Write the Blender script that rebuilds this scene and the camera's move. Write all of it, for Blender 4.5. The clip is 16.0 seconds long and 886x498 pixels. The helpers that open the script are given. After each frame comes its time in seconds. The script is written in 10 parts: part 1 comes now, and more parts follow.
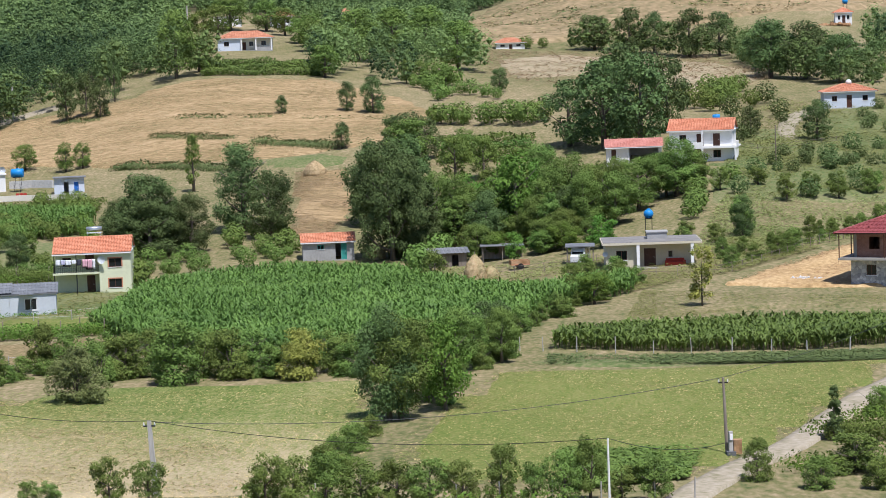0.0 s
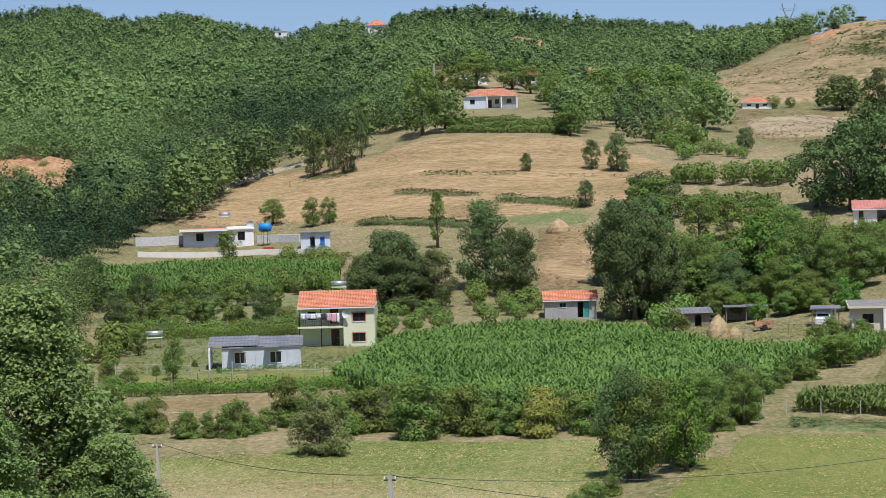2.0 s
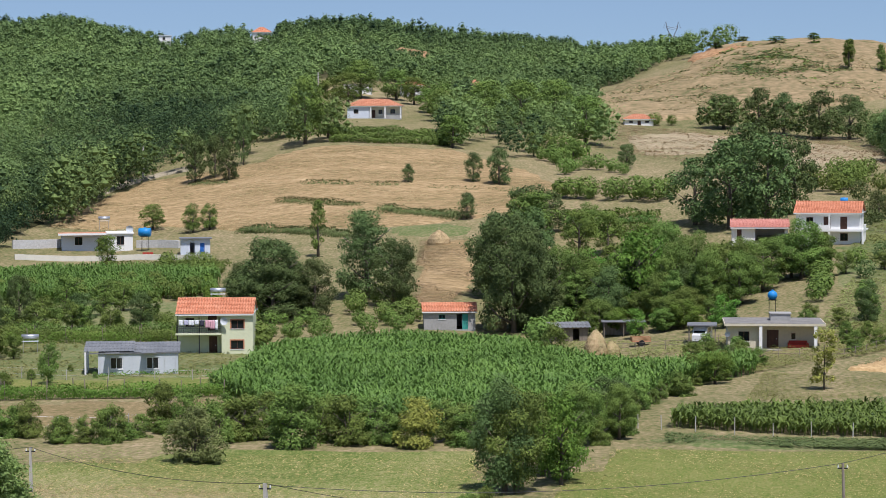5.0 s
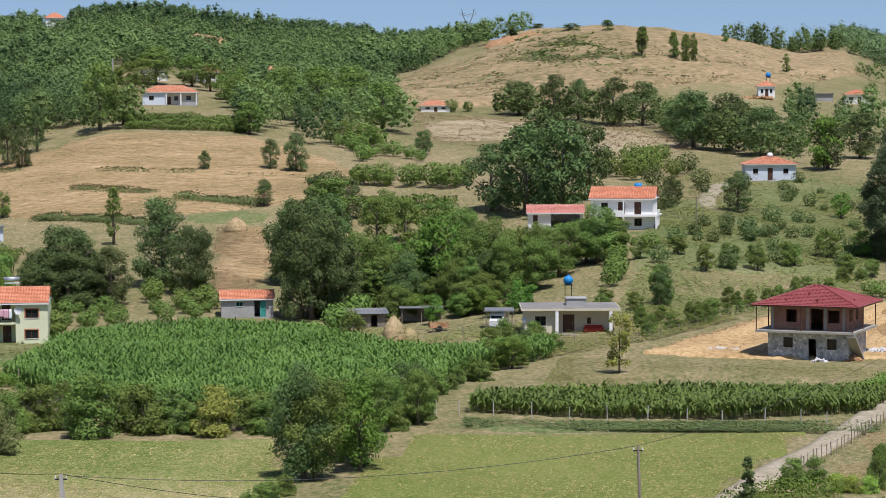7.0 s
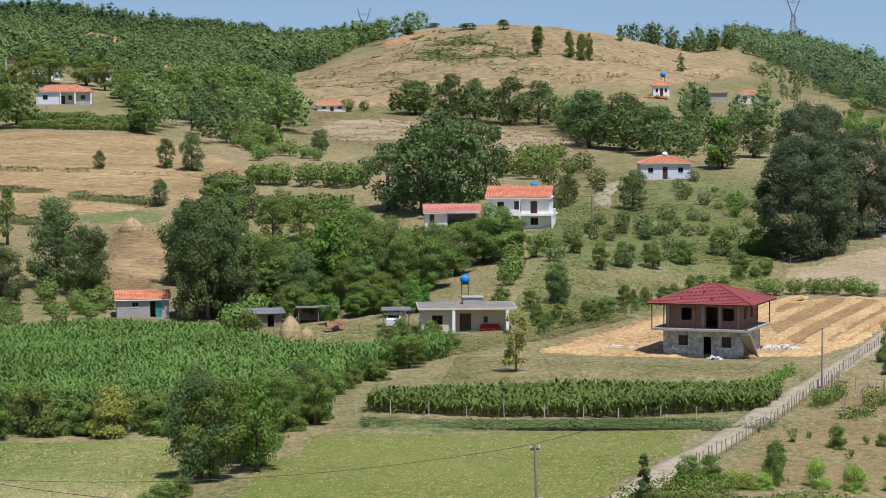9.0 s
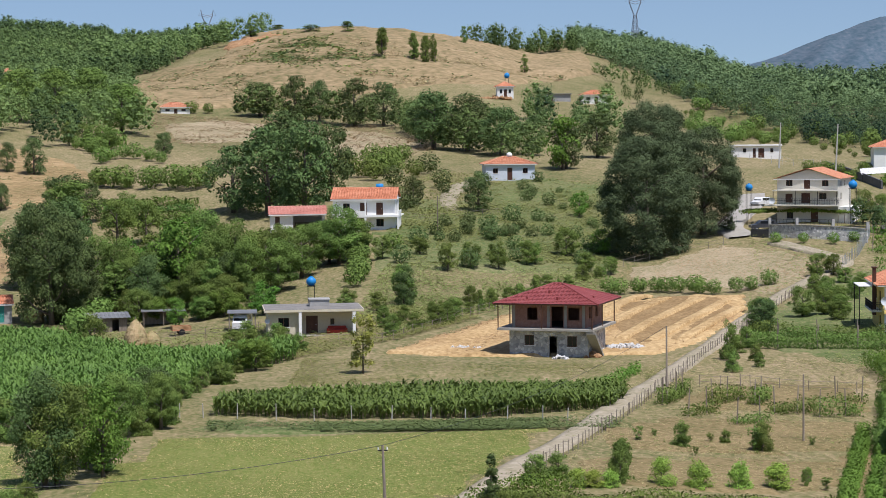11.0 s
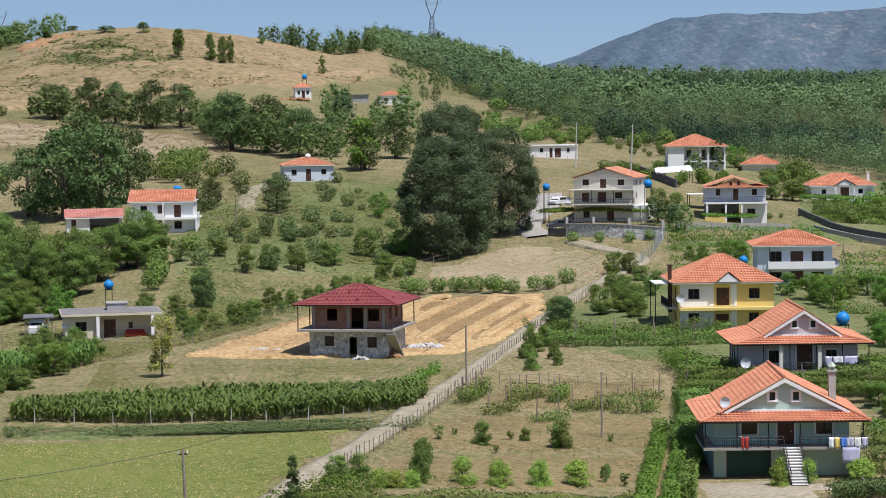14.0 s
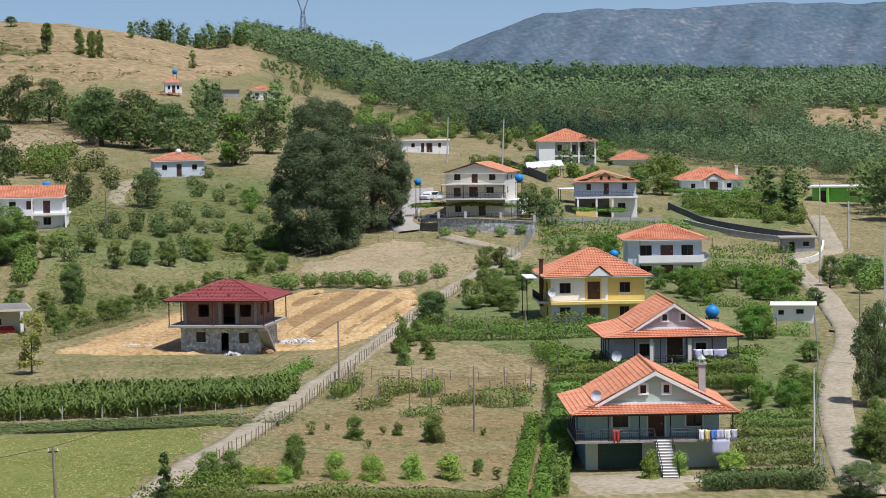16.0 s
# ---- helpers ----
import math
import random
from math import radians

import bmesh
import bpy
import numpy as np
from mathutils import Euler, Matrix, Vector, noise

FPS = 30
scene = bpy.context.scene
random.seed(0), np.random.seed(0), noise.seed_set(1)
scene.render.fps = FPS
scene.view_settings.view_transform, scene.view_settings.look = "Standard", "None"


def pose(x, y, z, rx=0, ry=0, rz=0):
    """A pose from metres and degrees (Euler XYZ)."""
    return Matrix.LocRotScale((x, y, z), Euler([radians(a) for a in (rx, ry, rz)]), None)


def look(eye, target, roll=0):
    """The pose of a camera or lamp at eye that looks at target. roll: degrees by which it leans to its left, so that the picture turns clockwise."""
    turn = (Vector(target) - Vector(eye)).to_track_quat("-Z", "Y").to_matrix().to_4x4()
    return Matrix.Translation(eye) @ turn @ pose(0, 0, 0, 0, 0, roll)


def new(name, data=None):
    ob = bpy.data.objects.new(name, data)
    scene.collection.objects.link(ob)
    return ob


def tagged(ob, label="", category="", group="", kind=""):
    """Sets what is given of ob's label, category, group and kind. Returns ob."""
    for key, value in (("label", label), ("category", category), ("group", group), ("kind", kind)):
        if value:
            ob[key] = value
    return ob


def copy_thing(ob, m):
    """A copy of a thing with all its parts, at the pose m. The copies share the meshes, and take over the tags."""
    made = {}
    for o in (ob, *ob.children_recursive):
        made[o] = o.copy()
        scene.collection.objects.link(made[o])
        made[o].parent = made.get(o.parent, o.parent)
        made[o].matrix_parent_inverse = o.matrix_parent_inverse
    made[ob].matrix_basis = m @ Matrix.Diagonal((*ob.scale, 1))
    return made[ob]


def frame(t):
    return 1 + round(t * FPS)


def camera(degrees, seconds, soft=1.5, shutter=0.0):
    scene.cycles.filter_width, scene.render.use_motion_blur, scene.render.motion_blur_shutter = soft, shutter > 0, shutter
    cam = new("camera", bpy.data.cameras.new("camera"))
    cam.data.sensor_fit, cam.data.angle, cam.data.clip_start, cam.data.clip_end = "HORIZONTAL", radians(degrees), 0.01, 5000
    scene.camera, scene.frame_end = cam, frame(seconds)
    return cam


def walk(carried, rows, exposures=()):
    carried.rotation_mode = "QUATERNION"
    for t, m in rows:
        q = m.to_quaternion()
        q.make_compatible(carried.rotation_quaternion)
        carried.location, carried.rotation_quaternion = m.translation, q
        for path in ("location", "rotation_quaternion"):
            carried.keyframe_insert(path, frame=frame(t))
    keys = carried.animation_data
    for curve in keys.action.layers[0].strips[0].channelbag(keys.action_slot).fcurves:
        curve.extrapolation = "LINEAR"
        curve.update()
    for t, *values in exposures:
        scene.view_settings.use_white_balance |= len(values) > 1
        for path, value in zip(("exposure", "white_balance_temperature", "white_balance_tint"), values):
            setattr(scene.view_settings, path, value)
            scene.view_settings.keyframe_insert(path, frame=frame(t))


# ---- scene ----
EYE_Z = 26.0  # height of the lens over the valley datum; the viewer stands still and turns
cam = camera(22.00, 16.0, soft=0.55)
TURNS = [  # seconds, yaw, pitch, lean
    (0.0, 4.368, -4.837, 2.068),
    (0.5, 6.345, -4.459, 2.178),
    (1.0, 8.014, -3.612, 2.065),
    (1.5, 9.125, -3.376, 1.872),
    (2.0, 10.510, -3.184, 1.633),
    (2.5, 12.316, -2.989, 1.361),
    (3.0, 12.455, -2.882, 1.112),
    (3.5, 12.019, -2.858, 0.940),
    (4.0, 11.048, -2.838, 0.719),
    (4.5, 9.545, -2.885, 0.464),
    (5.0, 7.579, -2.970, 0.222),
    (5.2, 6.789, -2.991, 0.195),
    (7.3, 2.118, -3.342, 0.289),
    (7.5, 1.902, -3.334, 0.296),
    (8.0, 1.354, -3.349, 0.278),
    (10.5, -2.990, -3.354, 0.469),
    (11.0, -4.010, -3.346, 0.554),
    (11.5, -5.028, -3.363, 0.602),
    (12.0, -5.996, -3.345, 0.697),
    (12.5, -6.912, -3.385, 0.754),
    (13.0, -7.720, -3.386, 0.879),
    (13.5, -8.396, -3.360, 0.778),
    (14.0, -9.075, -3.380, 0.781),
    (14.5, -9.766, -3.395, 0.765),
    (15.0, -10.510, -3.503, 0.842),
    (15.5, -11.437, -3.614, 0.855),
    (16.0, -12.300, -3.551, 0.798),
]
walk(cam, [(t, pose(0, 0, EYE_Z, 90 + pitch, lean, yaw)) for t, yaw, pitch, lean in TURNS], exposures=[(0.0, 0.38, 5950, 15), (1.0, 0.32, 6000, 15), (2.5, 0.24, 6100, 15), (8.0, 0.22, 6150, 15), (16.0, 0.19, 6150, 14)])

# ---- world, sun, exposure ----
SUN_BEARING, SUN_HEIGHT = 150.0, 65.0
world = bpy.data.worlds.new("sky")
scene.world = world
world.use_nodes = True
wn = world.node_tree.nodes
sky = wn.new("ShaderNodeTexSky")
sky.sky_type, sky.sun_disc = "NISHITA", False
sky.sun_elevation, sky.sun_rotation = radians(SUN_HEIGHT), radians(SUN_BEARING)
sky.air_density, sky.dust_density, sky.ozone_density = 1.0, 0.6, 2.3
wn["Background"].inputs["Strength"].default_value = 0.09
tex, high = wn.new("ShaderNodeTexCoord"), wn.new("ShaderNodeVectorMath")
high.operation = "ADD"
high.inputs[1].default_value = (0, 0, 0.1)
world.node_tree.links.new(tex.outputs["Generated"], high.inputs[0])
world.node_tree.links.new(high.outputs[0], sky.inputs["Vector"])
world.node_tree.links.new(sky.outputs["Color"], wn["Background"].inputs["Color"])
sun = new("sun", bpy.data.lights.new("sun", "SUN"))
sun.data.energy, sun.data.angle, sun.data.color = 4.6, radians(0.55), (1.0, 0.96, 0.905)
sun.matrix_world = look((300 * math.sin(radians(SUN_BEARING)), 300 * math.cos(radians(SUN_BEARING)), 300 * math.tan(radians(SUN_HEIGHT))), (0, 0, 0))


# terrain: heights above the valley datum, by bearing (degrees from +Y to +X) and distance from the viewpoint
RANGES = (110, 150, 190, 240, 290, 340, 400, 480, 600, 800, 1000)
COLUMNS = {}


def column(bearing, *heights):
    COLUMNS[bearing] = heights


column(-23, 2.0, 0.5, 0.0, 0.0, 0.5, 4.0, 9.0, 16.0, 29.0, 54.0, 71.0)
column(-16, 2.0, 0.7, 0.5, 0.3, 0.7, 2.5, 5.5, 14.3, 30.0, 51.0, 71.0)
column(-10, 2.0, 0.7, 0.4, 0.2, 0.7, 4.0, 9.0, 22.5, 32.0, 53.0, 72.0)
column(-4, 2.0, 1.0, 0.7, 0.4, 0.5, 3.5, 12.0, 19.0, 28.0, 44.0, 61.0)
column(2, 2.0, 1.1, 0.8, 1.5, 5.0, 9.8, 14.5, 19.6, 26.0, 58.0, 54.0)
column(8, 2.0, 1.1, 1.0, 1.3, 2.6, 7.0, 13.3, 19.0, 26.0, 40.0, 55.0)
column(11, 2.0, 0.45, 0.6, 1.8, 3.5, 7.7, 13.0, 17.9, 23.5, 33.0, 41.0)
column(14, 2.0, -0.2, 0.2, 2.4, 4.4, 8.4, 12.8, 16.8, 22.0, 29.0, 38.0)
column(20, 2.0, -0.6, 0.6, 2.1, 3.0, 4.8, 8.8, 14.0, 19.0, 26.0, 36.0)
column(26, 2.0, -0.6, 0.4, 1.8, 2.8, 4.6, 8.2, 12.6, 18.0, 25.0, 34.0)
KNOT_B = np.array(sorted(COLUMNS), float)
KNOT_D = np.log(np.array(RANGES, float))
KNOT_Z = np.array([COLUMNS[b] for b in sorted(COLUMNS)])


def spline(p0, p1, p2, p3, u):
    return p1 + 0.5 * u * (p2 - p0 + u * (2 * p0 - 5 * p1 + 4 * p2 - p3 + u * (3 * (p1 - p2) + p3 - p0)))


def relief(x, y):
    """Small lumps of the land, a few decimetres."""
    return 0.16 * np.sin(x / 9.1 + 1.3 * np.sin(y / 13)) * np.sin(y / 11.7 + 0.7) + 0.07 * np.sin(x / 3.7 + y / 5.3) * np.sin(y / 4.1 - x / 7)


SKYLINE_B = (-25, -21, -19.8, -19, -18, -17, -16, -14.6, -13, -12.2, -11, -9.4, -8, -6.5, -5, -3.8, -2.3, -1.2, 1.3, 3.4, 4.8, 6.2, 7.1, 8.4, 9.4, 10.5, 11.6)
SKYLINE_Z = (-1, 0, 3, -1, -2.5, 0, -4, -9, -6.5, -8.5, -4, -3.4, -4.5, -3, -2, -2.5, 0.5, 0, -2.4, -3.4, -1, -0.7, 3.5, 1.5, 4, 2.7, 0)


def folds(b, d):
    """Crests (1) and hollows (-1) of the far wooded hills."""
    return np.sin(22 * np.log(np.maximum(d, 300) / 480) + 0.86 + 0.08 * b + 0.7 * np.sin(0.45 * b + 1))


def land(x, y):
    """Height of the ground at x, y (arrays or numbers)."""
    x, y = np.asarray(x, float), np.asarray(y, float)
    d = np.maximum(np.hypot(x, y), 0.5)
    b = np.clip(np.degrees(np.arctan2(x, y)), KNOT_B[0], KNOT_B[-1])
    l = np.clip(np.log(d), KNOT_D[0], KNOT_D[-1])
    i = np.clip(np.searchsorted(KNOT_B, b) - 1, 0, len(KNOT_B) - 2)
    j = np.clip(np.searchsorted(KNOT_D, l) - 1, 0, len(KNOT_D) - 2)
    u = (b - KNOT_B[i]) / (KNOT_B[i + 1] - KNOT_B[i])
    v = (l - KNOT_D[j]) / (KNOT_D[j + 1] - KNOT_D[j])
    rows = []
    for k in (-1, 0, 1, 2):
        r = np.clip(i + k, 0, len(KNOT_B) - 1)
        z = [KNOT_Z[r, np.clip(j + m, 0, len(KNOT_D) - 1)] for m in (-1, 0, 1, 2)]
        rows.append(spline(*z, v))
    z = spline(*rows, u)
    far = np.clip((d - 1000) / 700, 0, 1)
    z = z * (1 - far * far * (3 - 2 * far)) + 24 * far * far * (3 - 2 * far)
    # a wooded rise and the hollow behind it
    z = z + np.clip((b - 10.5) / 2.5, 0, 1) * np.clip((27 - b) / 3, 0, 1) * (4.5 * np.exp(-((d - 690) / 45) ** 2) - 6.0 * np.exp(-((d - 810) / 55) ** 2))
    z = z + np.clip((b - 9) / 4, 0, 1) * np.clip((d - 500) / 120, 0, 1) * np.clip((1000 - d) / 120, 0, 1) * 5.0 * folds(b, d)
    # dips and shoulders of the skyline
    z = z + np.interp(b, SKYLINE_B, SKYLINE_Z) * np.clip((d - 600) / 300, 0, 1) * (1 - np.clip((d - 1050) / 300, 0, 1))
    # the slope on which the viewer stands
    near = np.clip(1 - d / 112, 0, 1)
    z = z + (EYE_Z - 1.65 - 2.0) * near ** 1.35
    return z + relief(x, y) * np.clip((d - 20) / 80, 0, 1) * (1 + np.clip((d - 350) / 300, 0, 1.2))

# ---- materials ----
def surface(name, colours, scale=1.0, rough=0.8, bump=0.0, bump_scale=None, spread=0.5, metal=0.0, coords="Object", stretch=(1, 1, 1), fine=6.0, spec=0.3, per_object=0.0, grain=0.0, drier=None):
    """A mottled surface: two or more colours mixed by coarse and fine noise, with relief."""
    m = bpy.data.materials.new(name)
    m.use_nodes = True
    n, link = m.node_tree.nodes, m.node_tree.links
    b = n["Principled BSDF"]
    b.inputs["Roughness"].default_value, b.inputs["Metallic"].default_value, b.inputs["Specular IOR Level"].default_value = rough, metal, spec
    tc = n.new("ShaderNodeTexCoord")
    mp = n.new("ShaderNodeMapping")
    mp.inputs["Scale"].default_value = stretch
    if coords == "World":
        geo = n.new("ShaderNodeNewGeometry")
        link.new(geo.outputs["Position"], mp.inputs["Vector"])
    else:
        link.new(tc.outputs[coords], mp.inputs["Vector"])
    big, small = n.new("ShaderNodeTexNoise"), n.new("ShaderNodeTexNoise")
    for node, s, detail in ((big, scale, 4), (small, scale * fine, 6)):
        node.inputs["Scale"].default_value, node.inputs["Detail"].default_value = s, detail
        link.new(mp.outputs["Vector"], node.inputs["Vector"])
    mixed = n.new("ShaderNodeMix")
    mixed.inputs["Factor"].default_value = 0.45
    link.new(big.outputs["Fac"], mixed.inputs["A"])
    link.new(small.outputs["Fac"], mixed.inputs["B"])
    fac = mixed.outputs["Result"]
    if grain:
        dots, more = n.new("ShaderNodeTexNoise"), n.new("ShaderNodeMix")
        dots.inputs["Scale"].default_value, dots.inputs["Detail"].default_value = grain, 4
        link.new(mp.outputs["Vector"], dots.inputs["Vector"])
        more.inputs["Factor"].default_value = 0.5
        link.new(fac, more.inputs["A"])
        link.new(dots.outputs["Fac"], more.inputs["B"])
        fac = more.outputs["Result"]
    if drier:
        dot, plus = n.new("ShaderNodeVectorMath"), n.new("ShaderNodeMath")
        dot.operation, plus.operation = "DOT_PRODUCT", "ADD"
        dot.inputs[1].default_value = (*drier[:2], 0)
        link.new(mp.outputs["Vector"], dot.inputs[0])
        shift = n.new("ShaderNodeMapRange")
        shift.inputs["From Min"].default_value, shift.inputs["From Max"].default_value = drier[2], drier[3]
        shift.inputs["To Min"].default_value, shift.inputs["To Max"].default_value = -0.1, 0.3
        link.new(dot.outputs["Value"], shift.inputs["Value"])
        link.new(fac, plus.inputs[0])
        link.new(shift.outputs["Result"], plus.inputs[1])
        fac = plus.outputs[0]
    ramp = n.new("ShaderNodeValToRGB")
    link.new(fac, ramp.inputs["Fac"])
    k = len(colours)
    els = ramp.color_ramp.elements
    while len(els) < k:
        els.new(0.5)
    for i, c in enumerate(colours):
        els[i].position = 0.5 - spread * 0.5 + spread * i / max(1, k - 1)
        els[i].color = (*c, 1)
    out = ramp.outputs["Color"]
    if per_object:
        info, hsv, rng = n.new("ShaderNodeObjectInfo"), n.new("ShaderNodeHueSaturation"), n.new("ShaderNodeMapRange")
        link.new(info.outputs["Random"], rng.inputs["Value"])
        rng.inputs["To Min"].default_value, rng.inputs["To Max"].default_value = 1 - per_object, 1 + per_object
        link.new(rng.outputs["Result"], hsv.inputs["Value"])
        link.new(out, hsv.inputs["Color"])
        out = hsv.outputs["Color"]
    link.new(out, b.inputs["Base Color"])
    if bump:
        bp = n.new("ShaderNodeBump")
        bp.inputs["Distance"].default_value, bp.inputs["Strength"].default_value = bump, 0.8
        if bump_scale:
            third = n.new("ShaderNodeTexNoise")
            third.inputs["Scale"].default_value, third.inputs["Detail"].default_value = bump_scale, 5
            link.new(mp.outputs["Vector"], third.inputs["Vector"])
            link.new(third.outputs["Fac"], bp.inputs["Height"])
        else:
            link.new(mixed.outputs["Result"], bp.inputs["Height"])
        link.new(bp.outputs["Normal"], b.inputs["Normal"])
    return m


def foliage(name, dark, light, hue=0.02, shine=0.06, through_light=0.15, patch=0.25, tree=0.4, each=0.3):
    """Leaves: every leaf differs a little, every plant a little more; light comes through."""
    m = bpy.data.materials.new(name)
    m.use_nodes = True
    n, link = m.node_tree.nodes, m.node_tree.links
    b, o = n["Principled BSDF"], n["Material Output"]
    b.inputs["Roughness"].default_value, b.inputs["Specular IOR Level"].default_value = 0.55, shine
    geo, info = n.new("ShaderNodeNewGeometry"), n.new("ShaderNodeObjectInfo")
    noise_node = n.new("ShaderNodeTexNoise")
    noise_node.inputs["Scale"].default_value, noise_node.inputs["Detail"].default_value = patch, 3
    link.new(geo.outputs["Position"], noise_node.inputs["Vector"])
    a = n.new("ShaderNodeMath")
    a.operation = "MULTIPLY_ADD"
    a.inputs[1].default_value = each
    link.new(geo.outputs["Random Per Island"], a.inputs[0])
    link.new(noise_node.outputs["Fac"], a.inputs[2])
    second, b2, a2 = n.new("ShaderNodeAttribute"), n.new("ShaderNodeMath"), n.new("ShaderNodeMath")
    second.attribute_name = "tone"
    b2.operation, a2.operation = "MULTIPLY_ADD", "SUBTRACT"
    b2.inputs[1].default_value, a2.inputs[1].default_value = tree, 0.5 * (tree + each - 1)
    link.new(second.outputs["Fac"], b2.inputs[0])
    link.new(a.outputs[0], b2.inputs[2])
    link.new(b2.outputs[0], a2.inputs[0])
    half = n.new("ShaderNodeMapRange")
    half.inputs["From Min"].default_value, half.inputs["From Max"].default_value = 0.25, 1.3
    link.new(a2.outputs[0], half.inputs["Value"])
    mix = n.new("ShaderNodeMix")
    mix.data_type = "RGBA"
    mix.inputs["A"].default_value, mix.inputs["B"].default_value = (*dark, 1), (*light, 1)
    link.new(half.outputs["Result"], mix.inputs["Factor"])
    hsv = n.new("ShaderNodeHueSaturation")
    r1, r2 = n.new("ShaderNodeMapRange"), n.new("ShaderNodeMapRange")
    for r, lo, hi in ((r1, 0.5 - hue, 0.5 + hue), (r2, 0.92 - min(0.18, 9 * hue), 0.92 + min(0.18, 9 * hue))):
        r.inputs["To Min"].default_value, r.inputs["To Max"].default_value = lo, hi
        link.new(info.outputs["Random"], r.inputs["Value"])
    link.new(r1.outputs["Result"], hsv.inputs["Hue"])
    link.new(r2.outputs["Result"], hsv.inputs["Value"])
    link.new(mix.outputs["Result"], hsv.inputs["Color"])
    link.new(hsv.outputs["Color"], b.inputs["Base Color"])
    tr, add = n.new("ShaderNodeBsdfTranslucent"), n.new("ShaderNodeMixShader")
    link.new(hsv.outputs["Color"], tr.inputs["Color"])
    add.inputs["Fac"].default_value = through_light
    link.new(b.outputs[0], add.inputs[1])
    link.new(tr.outputs[0], add.inputs[2])
    link.new(add.outputs[0], o.inputs["Surface"])
    return m


def glass_dark(name):
    m = bpy.data.materials.new(name)
    m.use_nodes = True
    b = m.node_tree.nodes["Principled BSDF"]
    b.inputs["Base Color"].default_value = (0.012, 0.015, 0.018, 1)
    b.inputs["Roughness"].default_value, b.inputs["Specular IOR Level"].default_value = 0.08, 0.5
    return m


M = {}
M["ground"] = surface("dry_meadow", [(0.0792, 0.099, 0.0342), (0.1575, 0.1485, 0.063), (0.2385, 0.1962, 0.1035), (0.342, 0.2655, 0.162)], 0.03, 0.95, 0.2, 1.2, spread=0.3, coords="World", stretch=(1, 0.5, 1), fine=12, spec=0.08, grain=2.2)
M["field_green"] = surface("mown_grass", [(0.063, 0.1004, 0.018), (0.127, 0.16, 0.036), (0.196, 0.1934, 0.063), (0.303, 0.2604, 0.112)], 0.05, 0.95, 0.14, 1.8, spread=0.4, coords="World", stretch=(1, 0.3, 1), fine=20, spec=0.08, grain=6.0)
M["field_mixed"] = surface("mown_grass_drying", [(0.0792, 0.1187, 0.0257), (0.1537, 0.1805, 0.0496), (0.2421, 0.228, 0.094), (0.3352, 0.2802, 0.1539), (0.391, 0.3182, 0.1923)], 0.07, 0.95, 0.14, 1.8, spread=0.36, coords="World", stretch=(1, 0.3, 1), fine=18, spec=0.08, grain=6.0, drier=(-0.35, -3.33, -152.0, -104.0))
M["lush"] = surface("lush_grass", [(0.04, 0.085, 0.016), (0.075, 0.135, 0.03), (0.13, 0.17, 0.05)], 0.1, 0.95, 0.2, 2.0, spread=0.36, coords="World", fine=14, spec=0.08, grain=2.4)
M["field_dry"] = surface("dried_grass", [(0.14, 0.15, 0.065), (0.26, 0.225, 0.125), (0.37, 0.30, 0.195), (0.44, 0.355, 0.245)], 0.06, 0.95, 0.14, 1.6, spread=0.34, coords="World", fine=12, spec=0.08, grain=2.4)
M["stubble"] = surface("cut_stubble", [(0.1163, 0.1196, 0.045), (0.2232, 0.161, 0.0765), (0.3534, 0.2502, 0.1305), (0.465, 0.3404, 0.1935)], 0.05, 0.95, 0.2, 0.7, spread=0.3, coords="World", stretch=(0.5, 1.9, 1), fine=9, spec=0.08, grain=1.6)
M["straw"] = surface("fresh_straw", [(0.24, 0.155, 0.068), (0.42, 0.285, 0.135), (0.59, 0.43, 0.225)], 0.12, 0.9, 0.12, 1.8, spread=0.32, coords="World", fine=9, spec=0.12, grain=2.2)
M["soil"] = surface("tilled_soil", [(0.08, 0.093, 0.03), (0.172, 0.138, 0.064), (0.25, 0.188, 0.096), (0.345, 0.262, 0.148)], 0.11, 0.95, 0.2, 1.8, spread=0.34, coords="World", fine=10, spec=0.06, grain=2.4)
M["hill"] = surface("bare_hill_grass", [(0.1048, 0.1123, 0.0442), (0.2182, 0.1685, 0.0883), (0.3012, 0.2246, 0.1251), (0.3754, 0.2808, 0.1656)], 0.02, 0.95, 0.7, 0.14, spread=0.32, coords="World", fine=7, spec=0.08, grain=0.5)
M["raked"] = surface("raked_straw_ground", [(0.15, 0.095, 0.042), (0.265, 0.175, 0.083), (0.40, 0.285, 0.145)], 0.15, 0.95, 0.12, 1.8, spread=0.36, coords="World", fine=9, spec=0.1, grain=2.2)
M["track"] = surface("gravel_track", [(0.19, 0.175, 0.095), (0.32, 0.275, 0.195), (0.41, 0.36, 0.285)], 0.22, 0.95, 0.05, 2.5, spread=0.36, coords="World", fine=8, spec=0.1, grain=2.5)
M["concrete"] = surface("grey_concrete", [(0.23, 0.215, 0.18), (0.32, 0.30, 0.26), (0.38, 0.36, 0.32)], 0.3, 0.85, 0.02, 3, spread=0.6, coords="World", fine=9)
M["earth"] = surface("red_earth", [(0.15, 0.095, 0.05), (0.33, 0.19, 0.095), (0.47, 0.31, 0.18)], 0.12, 0.95, 0.8, 0.5, spread=0.32, coords="World", fine=6, spec=0.1, grain=1.2)
M["orchard"] = surface("orchard_grass", [(0.0585, 0.0945, 0.027), (0.1125, 0.144, 0.0495), (0.18, 0.18, 0.081), (0.27, 0.225, 0.135)], 0.09, 0.95, 0.2, 1.6, spread=0.34, coords="World", fine=9, spec=0.08, grain=2.2)
